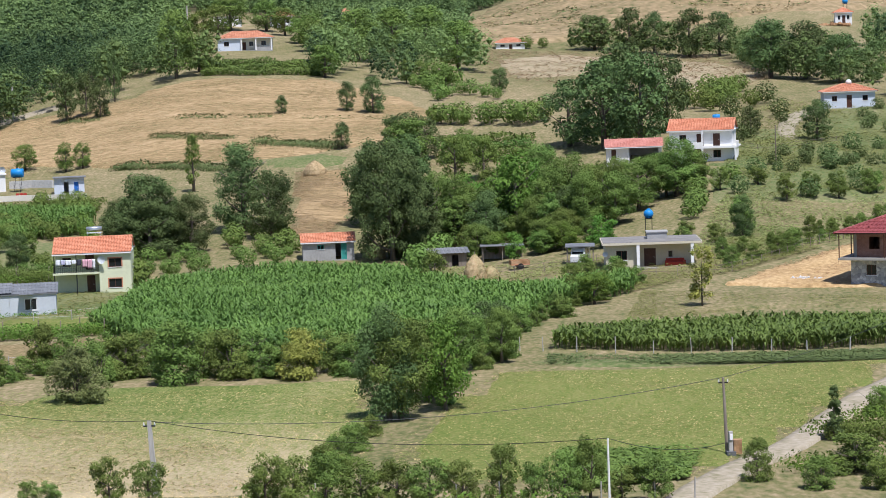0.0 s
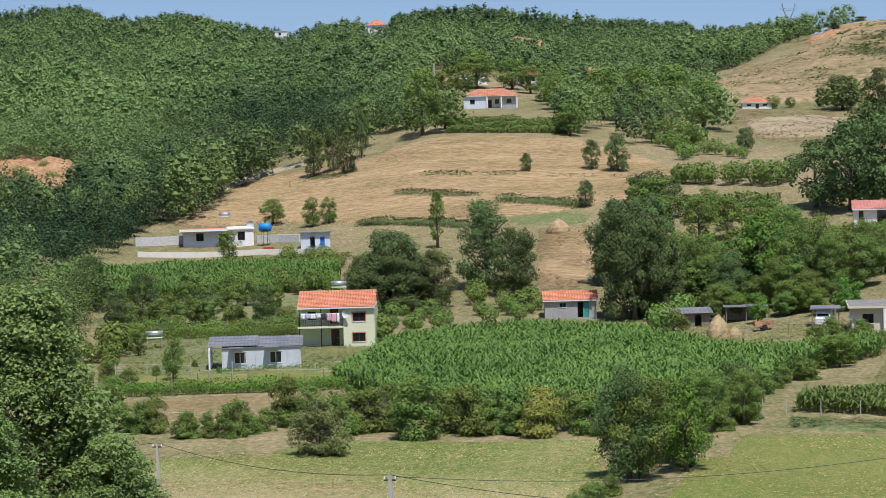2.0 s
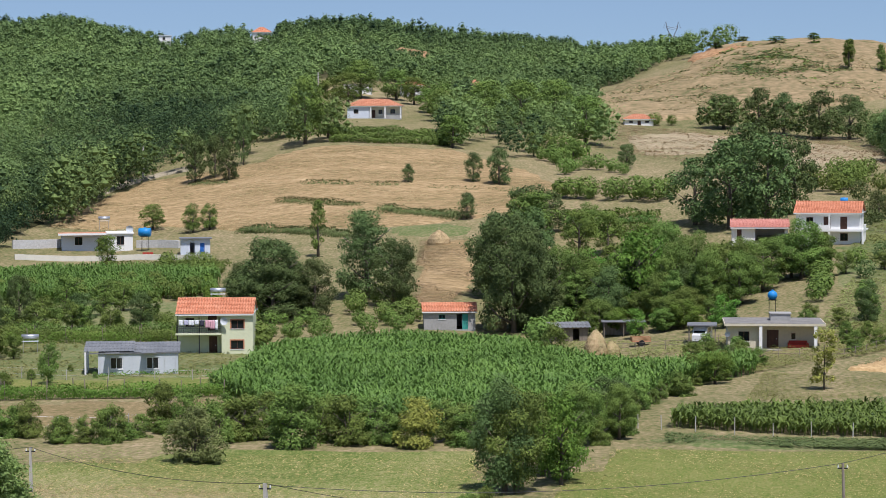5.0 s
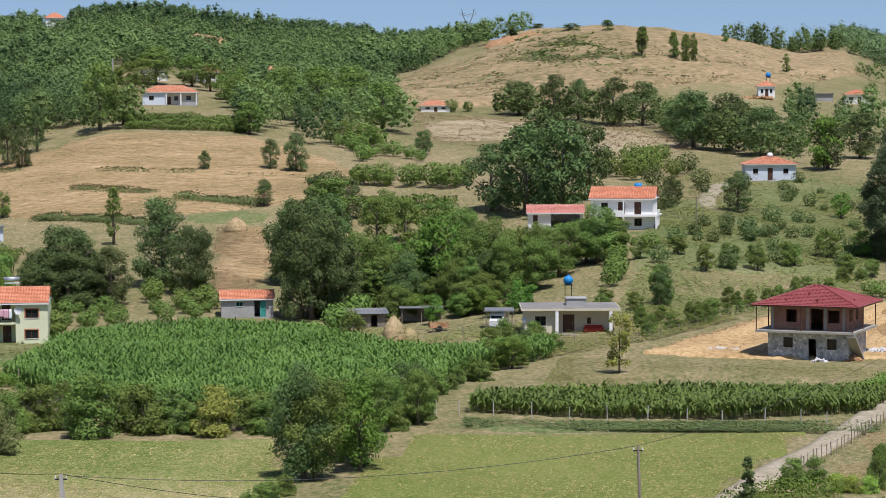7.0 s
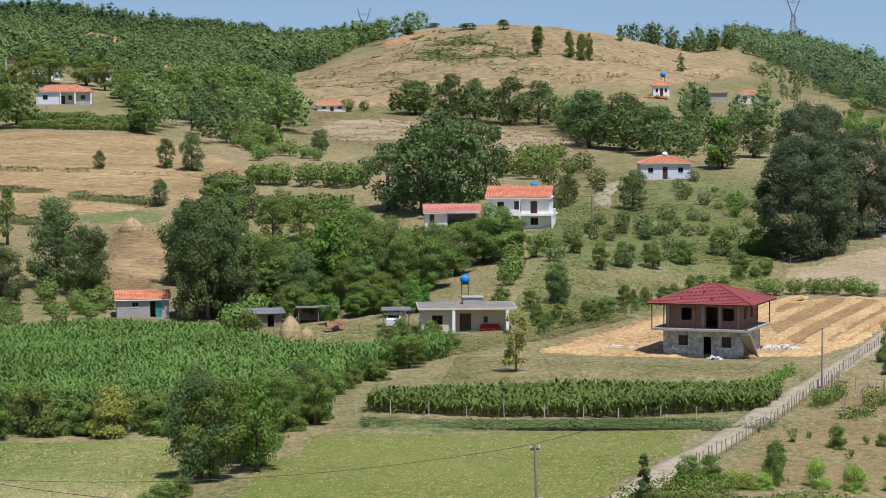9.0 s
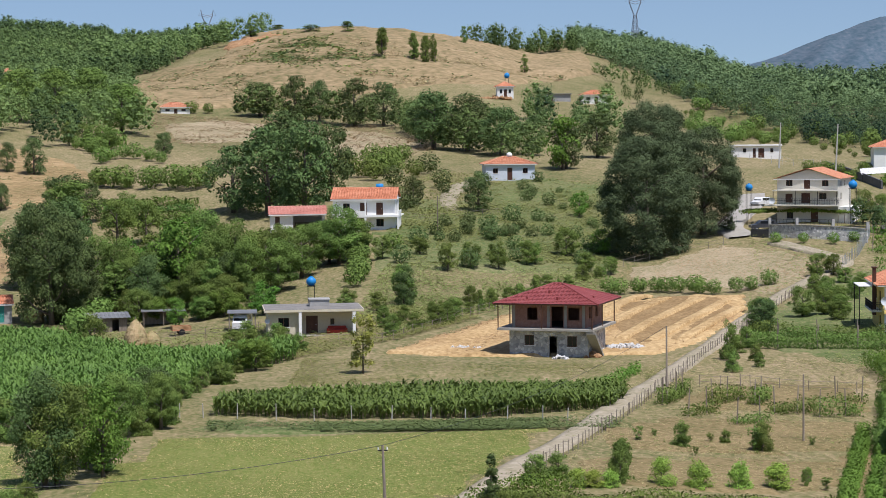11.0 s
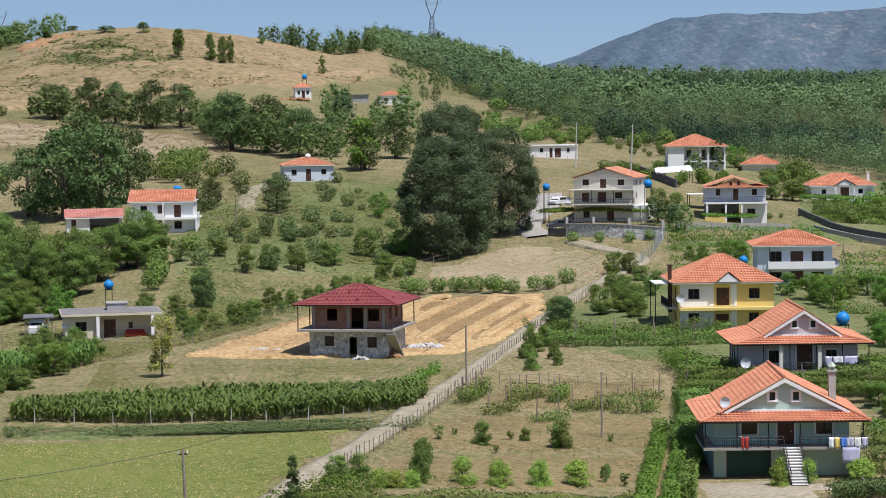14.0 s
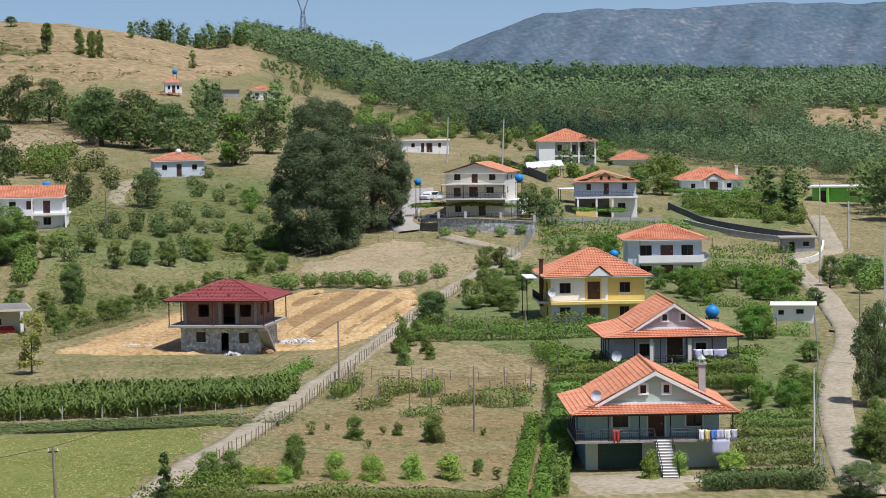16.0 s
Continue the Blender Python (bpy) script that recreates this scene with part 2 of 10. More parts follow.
M["bark"] = surface("bark", [(0.05, 0.04, 0.03), (0.12, 0.10, 0.075), (0.19, 0.165, 0.13)], 1.5, 0.9, 0.03, stretch=(1, 1, 0.3))
M["leaf"] = foliage("leaf_green", (0.034, 0.064, 0.015), (0.2, 0.28, 0.064))
M["leaf_dark"] = foliage("leaf_dark", (0.022, 0.043, 0.015), (0.142, 0.2, 0.066))
# Litter brown made darker, with the shade under the trees put into it.
M["forest_floor"] = surface("shade_darkened_litter", [(0.03, 0.036, 0.014), (0.06, 0.06, 0.028), (0.11, 0.095, 0.05)], 0.08, 0.95, 0.2, 1.0, spread=0.4, coords="World", fine=9, spec=0.05)
M["leaf_great"] = foliage("leaf_great_trees", (0.018, 0.035, 0.015), (0.135, 0.185, 0.085))
M["leaf_lime"] = foliage("leaf_lime", (0.12, 0.2, 0.03), (0.34, 0.46, 0.085))
M["leaf_yellow"] = foliage("leaf_yellowed", (0.12, 0.15, 0.027), (0.375, 0.39, 0.09), hue=0.004)
M["leaf_willow"] = foliage("leaf_willow", (0.05, 0.08, 0.026), (0.26, 0.315, 0.11))
M["leaf_silver"] = foliage("leaf_greygreen", (0.03, 0.07, 0.018), (0.265, 0.375, 0.105), hue=0.006, shine=0.25, through_light=0.3, tree=0.3, each=0.75)
# Both woodland greens are lifted and blued, distance haze put into the colour.
M["leaf_wood"] = foliage("leaf_woodland_hazed", (0.04, 0.076, 0.036), (0.225, 0.325, 0.108), hue=0.0, patch=0.012, through_light=0.3, tree=0.9, each=0.25)
M["leaf_far"] = foliage("leaf_far_woodland_hazed", (0.04, 0.078, 0.046), (0.2, 0.29, 0.125), hue=0.0, patch=0.012, through_light=0.3, tree=0.95, each=0.2)
M["leaf_corn"] = foliage("leaf_corn", (0.024, 0.062, 0.012), (0.175, 0.27, 0.056), patch=0.12, shine=0.16, through_light=0.18)
M["leaf_vine"] = foliage("leaf_vine", (0.045, 0.10, 0.015), (0.17, 0.29, 0.05))
M["twig"] = foliage("dry_twigs", (0.10, 0.075, 0.04), (0.24, 0.18, 0.10), through_light=0.1)


# ---- building kit ----
def mesh_from(name, verts, faces, mat=None, smooth=False):
    me = bpy.data.meshes.new(name)
    me.from_pydata([tuple(v) for v in verts], [], faces)
    me.update()
    if mat:
        me.materials.append(mat)
    if smooth:
        me.shade_smooth()
    return me


def quads(name, corners, mat, tone=None):
    """One mesh of loose leaves; corners has shape (n, corners of a leaf, 3). tone: light or dark, 0 to 1, for each leaf."""
    n, c = corners.shape[:2]
    me = bpy.data.meshes.new(name)
    me.vertices.add(n * c)
    me.vertices.foreach_set("co", np.ascontiguousarray(corners, dtype=np.float32).ravel())
    me.loops.add(n * c)
    me.loops.foreach_set("vertex_index", np.arange(n * c, dtype=np.int32))
    me.polygons.add(n)
    me.polygons.foreach_set("loop_start", np.arange(0, n * c, c, dtype=np.int32))
    me.update(calc_edges=True)
    me.materials.append(mat)
    shade = np.full(n, 0.5) if tone is None else tone
    me.attributes.new("tone", "FLOAT", "FACE").data.foreach_set("value", np.ascontiguousarray(shade, dtype=np.float32))
    return me


def part(name, bm, material, parent, label="", smooth=False):
    me = bpy.data.meshes.new(name)
    bm.to_mesh(me)
    bm.free()
    me.materials.append(material)
    if smooth:
        me.shade_smooth()
    ob = new(name, me)
    ob.parent = parent
    if label:
        ob["label"] = label
    return ob


def part_mesh(name, me, parent, label=""):
    ob = new(name, me)
    ob.parent = parent
    if label:
        ob["label"] = label
    return ob


def box(bm, x0, x1, y0, y1, z0, z1, m=None):
    vs = [bm.verts.new(p) for p in ((x0, y0, z0), (x1, y0, z0), (x1, y1, z0), (x0, y1, z0), (x0, y0, z1), (x1, y0, z1), (x1, y1, z1), (x0, y1, z1))]
    if m is not None:
        for v in vs:
            v.co = m @ v.co
    for f in ((0, 3, 2, 1), (4, 5, 6, 7), (0, 1, 5, 4), (1, 2, 6, 5), (2, 3, 7, 6), (3, 0, 4, 7)):
        bm.faces.new([vs[i] for i in f])
    return vs


def boxes(*items):
    bm = bmesh.new()
    for it in items:
        box(bm, *it)
    return bm


def tube(bm, points, radii, sides=6, closed=True):
    """A tapered tube along points."""
    rings = []
    for i, p in enumerate(points):
        p = Vector(p)
        a = Vector(points[max(0, i - 1)])
        b = Vector(points[min(len(points) - 1, i + 1)])
        q = (b - a).to_track_quat("Z", "Y")
        rings.append([bm.verts.new(p + q @ Vector((radii[i] * math.cos(2 * math.pi * k / sides), radii[i] * math.sin(2 * math.pi * k / sides), 0))) for k in range(sides)])
    for r0, r1 in zip(rings, rings[1:]):
        for k in range(sides):
            bm.faces.new((r0[k], r0[(k + 1) % sides], r1[(k + 1) % sides], r1[k]))
    if closed:
        bm.faces.new(rings[-1])
        bm.faces.new(rings[0][::-1])


def spot(bearing, dist, up=0.0):
    x, y = dist * math.sin(radians(bearing)), dist * math.cos(radians(bearing))
    return Vector((x, y, float(land(x, y)) + up))


def plan(pairs):
    return [(d * math.sin(radians(b)), d * math.cos(radians(b))) for b, d in pairs]


def inside(poly, x, y):
    """Which of the points x, y lie in the polygon."""
    c = np.zeros(np.shape(x), bool)
    j = len(poly) - 1
    for i in range(len(poly)):
        (xi, yi), (xj, yj) = poly[i], poly[j]
        if yi != yj:
            c ^= ((yi > y) != (yj > y)) & (x < (xj - xi) * (y - yi) / (yj - yi) + xi)
        j = i
    return c


def lift(x, y):
    return 0.05 + 0.0007 * np.hypot(x, y)


def patch(name, pairs, mat, label, category="field", step=3.0, up=0.0, wobble=0.8, shape=None):
    """A field draped over the land, with an uneven edge."""
    poly = plan(pairs)
    rim = []
    for i, (x0, y0) in enumerate(poly):
        x1, y1 = poly[(i + 1) % len(poly)]
        n = max(1, int(math.hypot(x1 - x0, y1 - y0) / 1.5))
        for k in range(n):
            x, y = x0 + (x1 - x0) * k / n, y0 + (y1 - y0) * k / n
            w = Vector((noise.noise((x * 0.35, y * 0.35, 3)), noise.noise((x * 0.35, y * 0.35, 9)), 0)) * wobble
            rim.append((x + w.x, y + w.y))
    bm = bmesh.new()
    face = bm.faces.new([bm.verts.new((x, y, 0)) for x, y in rim])
    bmesh.ops.inset_region(bm, faces=[face], thickness=0.35)
    xs, ys = [p[0] for p in rim], [p[1] for p in rim]
    for axis, lo, hi in ((0, min(xs), max(xs)), (1, min(ys), max(ys))):
        s = max(step, (hi - lo) / 60)
        for c in np.arange(lo + s, hi, s):
            co, no = [0, 0, 0], [0, 0, 0]
            co[axis], no[axis] = c, 1
            bmesh.ops.bisect_plane(bm, geom=bm.verts[:] + bm.edges[:] + bm.faces[:], plane_co=co, plane_no=no)
    for v in bm.verts:
        v.co.z = float(land(v.co.x, v.co.y) + lift(v.co.x, v.co.y)) + up
        if v.is_boundary:
            v.co.z -= 0.25 + float(lift(v.co.x, v.co.y))
        elif shape:
            v.co.z += shape(v.co.x, v.co.y)
    bmesh.ops.recalc_face_normals(bm, faces=bm.faces[:])
    if sum(f.normal.z for f in bm.faces) < 0:
        bmesh.ops.reverse_faces(bm, faces=bm.faces[:])
    me = bpy.data.meshes.new(name)
    bm.to_mesh(me)
    bm.free()
    me.materials.append(mat)
    me.shade_smooth()
    return tagged(new(name, me), label, category, kind="structure")


def smooth_line(points, step=1.5):
    """Points along a soft curve through the given ones."""
    p = np.array(points, float)
    out = []
    for i in range(len(p) - 1):
        a, b, c, d = p[max(0, i - 1)], p[i], p[i + 1], p[min(len(p) - 1, i + 2)]
        n = max(1, int(np.linalg.norm(c - b) / step))
        for k in range(n):
            out.append(spline(a, b, c, d, k / n))
    out.append(p[-1])
    return np.array(out)


def ribbon(name, pairs, width, mat, label, category="path", up=0.06, wobble=0.25, across=7):
    c = smooth_line(plan(pairs))
    t = np.gradient(c, axis=0)
    t /= np.linalg.norm(t, axis=1)[:, None]
    nrm = np.c_[t[:, 1], -t[:, 0]]
    verts, faces = [], []
    for i, (p, n) in enumerate(zip(c, nrm)):
        for k in range(across):
            s = (-0.5, -0.46, -0.25, 0.0, 0.25, 0.46, 0.5)[k] * width
            if k in (0, across - 1):
                s += wobble * noise.noise((p[0] * 0.5, p[1] * 0.5, k))
            q = p + n * s
            z = float(land(*q) + lift(*q)) + up * min(1, i / 2, (len(c) - 1 - i) / 2) - (0.25 + float(lift(*q)) if k in (0, across - 1) else 0)
            verts.append((q[0], q[1], z))
    for i in range(len(c) - 1):
        for k in range(across - 1):
            a = i * across + k
            faces.append((a, a + 1, a + across + 1, a + across))
    me = mesh_from(name, verts, faces, mat, True)
    ob = tagged(new(name, me), label, category, kind="structure")
    if me.polygons[0].normal.z < 0:
        me.flip_normals()
    return ob

# ---- the land ----
def build_ground():
    """One sheet from the viewer's feet to the horizon, finer where the view goes."""
    b = np.concatenate([np.arange(-180, -27, 6.0), np.arange(-27, 27, 0.14), np.arange(27, 180, 6.0)])
    d = np.concatenate([[0.5, 4, 10, 20, 35, 55, 80], np.exp(np.arange(math.log(100), math.log(1250), 0.0135)), [1300, 1400, 1550, 1750, 2100, 2700, 3500, 4700]])
    B, D = np.meshgrid(np.radians(b), d)
    x, y = D * np.sin(B), D * np.cos(B)
    z = land(x, y)
    nb, nd = len(b), len(d)
    verts = np.stack([x, y, z], -1).reshape(-1, 3)
    faces = []
    for i in range(nd - 1):
        for k in range(nb):
            a, c = i * nb + k, i * nb + (k + 1) % nb
            faces.append((a, c, c + nb, a + nb))
    faces.append(tuple(range(nb - 1, -1, -1)))
    me = mesh_from("ground", verts, faces, M["ground"], True)
    if me.polygons[0].normal.z < 0:
        me.flip_normals()
    return tagged(new("ground", me), "dry green and straw-coloured grassy hillside", "ground", kind="structure")


ground = build_ground()

# ---- plants ----
def leaf_quads(rng, centres, size, outward=None, droop=0.25):
    """Leaf sprays at the centres: three-cornered, turned at random, facing mostly out and up."""
    n = len(centres)
    nrm = rng.normal(size=(n, 3))
    nrm[:, 2] = np.abs(nrm[:, 2]) + 0.35
    if outward is not None:
        nrm = nrm * 0.45 + outward * 1.6
    nrm /= np.linalg.norm(nrm, axis=1)[:, None] + 1e-9
    side = np.cross(nrm, rng.normal(size=(n, 3)))
    side /= np.linalg.norm(side, axis=1)[:, None] + 1e-9
    fwd = np.cross(nrm, side)
    s = size * rng.uniform(0.55, 1.35, n)[:, None]
    a, b = side * s * rng.uniform(0.35, 0.6, (n, 1)), fwd * s * 0.62
    tip = np.array([0, 0, -1.0]) * s * droop * rng.uniform(0, 1, (n, 1))
    return np.stack([centres - b * 1.05 - a * 0.9, centres - b * 0.5 + a * 1.15, centres + b * 1.25 + tip - a * 0.1], 1)


def crown_points(rng, count, shape, clumps, shell):
    """Clump centres over a crown, and for each leaf its clump and its way out of it. shape(h) gives the radius share at height share h."""
    cs = []
    while len(cs) < clumps:
        h, ang, r = rng.uniform(0.02, 0.98), rng.uniform(0, 2 * math.pi), math.sqrt(rng.uniform(shell, 1.0))
        rad = shape(h) * (0.82 + 0.34 * noise.noise((math.cos(ang) * 1.4, math.sin(ang) * 1.4, h * 3 + clumps * 0.37)))
        if rng.uniform() < 0.25 + rad:
            cs.append((rad * r * math.cos(ang), rad * r * math.sin(ang), h))
    cs = np.array(cs)
    girth = rng.uniform(0.6, 1.3, clumps)
    pick = rng.choice(clumps, count, p=girth ** 2 / np.sum(girth ** 2))
    off = rng.normal(size=(count, 3))
    off[:, :2] += cs[pick, :2] * 0.7
    off[:, 2] += 0.35
    off /= np.linalg.norm(off, axis=1)[:, None]
    return cs[pick], off, girth[pick], rng.uniform(0, 1, clumps)[pick]


SHAPES = {
    "round": lambda h: math.sqrt(max(0.02, 1 - (2 * h - 0.9) ** 2 / 1.22)),
    "dense": lambda h: math.sqrt(max(0.04, 1 - (1.75 * h - 0.7) ** 2 / 1.15)),
    "slim": lambda h: 0.95 * math.sqrt(max(0.02, 1 - (2 * h - 0.8) ** 2 / 1.5)),
    "cone": lambda h: max(0.06, (1 - h) ** 0.7) * min(1, 0.45 + 4 * h),
    "dome": lambda h: math.sqrt(max(0.03, 1 - h ** 3.4)) * min(1.0, 0.86 + 0.5 * h),
    "poplar": lambda h: (1 - h ** 1.7) ** 0.6 * min(1.0, 0.7 + 0.9 * h) + 0.04,
    "vase": lambda h: 0.35 + 0.65 * h,
    "bush": lambda h: math.sqrt(max(0.02, 1 - h ** 2.2)),
}


def tree_prototype(kind, seed, shape, height, width, base, leaves, leaf, mat, clumps, clump, stems=1, trunk=0.03, shell=0.12, loose=False):
    """A tree of the given size: trunk with limbs, and a crown of leaf sprays."""
    rng = np.random.default_rng(seed)
    top = new(kind)
    cs, off, girth, tone = crown_points(rng, leaves, SHAPES[shape], clumps, shell)
    crown_h = height * (1 - base)
    reach = clump * girth * np.where(rng.uniform(size=leaves) < 0.12, rng.uniform(1.0, 1.4, leaves), rng.uniform(0.4 if loose else 0.58, 1.05, leaves))
    pos = cs * np.array([width / 2 - clump * 0.6, width / 2 - clump * 0.6, crown_h - clump * 0.8]) + np.array([0, 0, height * base]) + off * np.array([1, 1, 0.75]) * reach[:, None]
    pos[:, 2] = np.maximum(pos[:, 2], 0.05)
    part_mesh("crown", quads(kind + "_crown", leaf_quads(rng, pos, leaf, off * (0.3 if loose else 0.45)), mat, tone), top)
    bm = bmesh.new()
    for s in range(stems):
        lean = rng.normal(size=2) * height * (0.02 if stems == 1 else 0.08)
        r = height * trunk / math.sqrt(stems)
        up = height * (base + (1 - base) * 0.62)
        tube(bm, [(0, 0, -0.35), (lean[0] * 0.2, lean[1] * 0.2, up * 0.33), (lean[0] * 0.7, lean[1] * 0.7, up * 0.7), (lean[0], lean[1], up)], [r * 1.25, r * 0.9, r * 0.6, r * 0.2], 7)
        for k in range(6):
            z = height * base + (up - height * base) * (k + 0.3) / 6
            ang = k * 2.4 + rng.uniform(0, 1)
            reach = width * 0.36 * rng.uniform(0.7, 1.1)
            u = z / up
            p0 = (lean[0] * u, lean[1] * u, z * 0.9)
            p2 = (p0[0] + math.cos(ang) * reach, p0[1] + math.sin(ang) * reach, z + reach * 0.55)
            p1 = (p0[0] * 0.5 + p2[0] * 0.5, p0[1] * 0.5 + p2[1] * 0.5, z + reach * 0.15)
            tube(bm, [p0, p1, p2], [r * 0.45, r * 0.28, r * 0.08], 5)
    part("trunk", bm, M["bark"], top, smooth=True)
    return top


PROTO = {}


def add_kind(key, name, label, group, height, width, variants=3, **kw):
    """Prototypes of a kind, and simpler ones for far off."""
    near = [tree_prototype(name, 100 * len(PROTO) + v, height=height, width=width, **kw) for v in range(variants)]
    kw["leaves"], kw["leaf"] = int(kw["leaves"] * 0.36), kw["leaf"] * 1.5
    far = [tree_prototype(name, 100 * len(PROTO) + 50 + v, height=height, width=width, **kw) for v in range(variants)]
    PROTO[key] = (near, far, height, width, label, group)


def plant(key, *spots, sink=0.0, label=None):
    """Trees of a kind at (bearing, distance, height, width)."""
    near, far, h0, w0, text, group = PROTO[key]
    for b, d, h, w in spots:
        p = spot(b, d, -sink)
        protos = near if d < 340 or key == "dome" else far
        w *= 1.03
        k = random.randrange(len(protos))
        m = Matrix.Translation(p) @ Matrix.Rotation(random.uniform(0, 6.28), 4, "Z") @ Matrix.Diagonal((w / w0, w / w0, h / h0, 1))
        tagged(copy_thing(protos[k], m), label or text, "bush" if "bush" in key or "shrub" in key else "tree", group)


def clear_prototypes():
    for near, far, *_ in PROTO.values():
        for p in near + far:
            for o in (*p.children_recursive, p):
                bpy.data.objects.remove(o)


add_kind("dense", "tree", "huge dense dark green tree with a rounded crown", "great dark trees", 12, 12, 3, shape="dense", base=0.05, leaves=26000, leaf=0.2, mat=M["leaf_dark"], clumps=110, clump=1.15, trunk=0.03, shell=0.4)
add_kind("dome", "tree", "huge broad dark tree with a dome-shaped crown", "great dark trees", 17, 15, 3, shape="dome", base=0.02, leaves=70000, leaf=0.19, mat=M["leaf_great"], clumps=240, clump=1.35, shell=0.6, trunk=0.03)
add_kind("round", "tree", "leafy green broad-crowned tree on the hillside", "trees on the slope", 10, 8, 4, shape="round", base=0.12, leaves=15000, leaf=0.165, mat=M["leaf"], clumps=62, clump=1.05, shell=0.2)
add_kind("darkround", "tree", "dark green leafy tree on the hillside", "dark trees on the slope", 10, 8, 4, shape="round", base=0.1, leaves=15000, leaf=0.165, mat=M["leaf_dark"], clumps=62, clump=1.05, shell=0.2)
add_kind("slim", "tree", "slender upright green tree with a narrow crown", "slender trees", 10, 4.5, 3, shape="slim", base=0.14, leaves=6500, leaf=0.17, mat=M["leaf"], clumps=44, clump=0.7)
add_kind("poplar", "tree", "tall silvery green poplar with a loose crown", "poplars", 16, 10, 2, shape="poplar", base=0.02, leaves=120000, leaf=0.13, mat=M["leaf_silver"], clumps=560, clump=0.72, trunk=0.012, shell=0.2, loose=True)
add_kind("fruit", "tree", "small green fruit tree with a short trunk", "fruit trees", 4, 3.6, 4, shape="round", base=0.16, leaves=4200, leaf=0.115, mat=M["leaf"], clumps=34, clump=0.48)
add_kind("limefruit", "tree", "bright green fruit tree in a garden", "garden fruit trees", 4, 3.8, 3, shape="round", base=0.12, leaves=4200, leaf=0.115, mat=M["leaf_vine"], clumps=34, clump=0.5)
add_kind("bush", "bush", "thick green leafy bush in the hedge", "hedge bushes", 4, 4, 4, shape="bush", base=0.0, leaves=6500, leaf=0.12, mat=M["leaf"], clumps=46, clump=0.58, stems=3)
add_kind("limebush", "bush", "bright lime-green young fruit bush", "young lime-green bushes", 2, 2, 3, shape="bush", base=0.02, leaves=3600, leaf=0.085, mat=M["leaf_lime"], clumps=36, clump=0.42, stems=4, shell=0.0)
add_kind("yellowbush", "bush", "yellowing leafy bush in the hedge", "hedge bushes", 4, 4.5, 1, shape="bush", base=0.0, leaves=6500, leaf=0.12, mat=M["leaf_yellow"], clumps=46, clump=0.58, stems=3)
add_kind("greybush", "bush", "rounded grey-green willow bush standing in the field", "willow bushes", 4.4, 5.2, 1, shape="bush", base=0.0, leaves=14000, leaf=0.1, mat=M["leaf_willow"], clumps=120, clump=0.5, stems=4, loose=True)
add_kind("thin", "tree", "thin yellowing young tree with a sparse crown", "young trees", 7, 3.4, 1, shape="slim", base=0.14, leaves=2600, leaf=0.15, mat=M["leaf_yellow"], clumps=30, clump=0.5, trunk=0.012)
add_kind("cypress", "tree", "dark pointed cypress-like conifer", "conifers", 4, 1.6, 1, shape="cone", base=0.02, leaves=2400, leaf=0.13, mat=M["leaf_dark"], clumps=40, clump=0.24)
add_kind("twiggy", "bush", "sparse upright young fruit bush with thin shoots", "young fruit bushes", 2, 1.6, 3, shape="vase", base=0.1, leaves=900, leaf=0.09, mat=M["leaf"], clumps=26, clump=0.2, stems=6, trunk=0.012)


def clump_field(name, pts, size, per, leaf, mat, label, category, seed=5, squash=0.8, flat=1.0):
    """Many small plants in one mesh: pts (n, 3) at their feet, size (n,) their heights."""
    rng = np.random.default_rng(seed)
    n = len(pts)
    who = np.repeat(np.arange(n), per)
    off = rng.normal(size=(n * per, 3))
    off /= np.linalg.norm(off, axis=1)[:, None]
    off *= (rng.uniform(0.3, 1, n * per) ** 0.5)[:, None]
    s = size[who][:, None]
    pos = pts[who] + off * np.array([0.5 * squash, 0.5 * squash, 0.46 * flat]) * s + np.array([0, 0, 0.5 * flat]) * s
    corners = leaf_quads(rng, pos, 1.0, off * 0.8 if flat == 1 else np.array([[0, 0, 0.8]]))
    corners = pos[:, None] + (corners - pos[:, None]) * (leaf * s)[:, None]
    return tagged(new(name, quads(name, corners, mat)), label, category, kind="stuff")


def sow(rng, poly, spacing, jitter=0.35):
    """Points in rows that fill a polygon."""
    xs, ys = [p[0] for p in poly], [p[1] for p in poly]
    gx, gy = np.meshgrid(np.arange(min(xs), max(xs), spacing[0]), np.arange(min(ys), max(ys), spacing[1]))
    x = gx.ravel() + rng.uniform(-jitter, jitter, gx.size) * spacing[0]
    y = gy.ravel() + rng.uniform(-jitter, jitter, gx.size) * spacing[1]
    keep = inside(poly, x, y)
    return x[keep], y[keep]


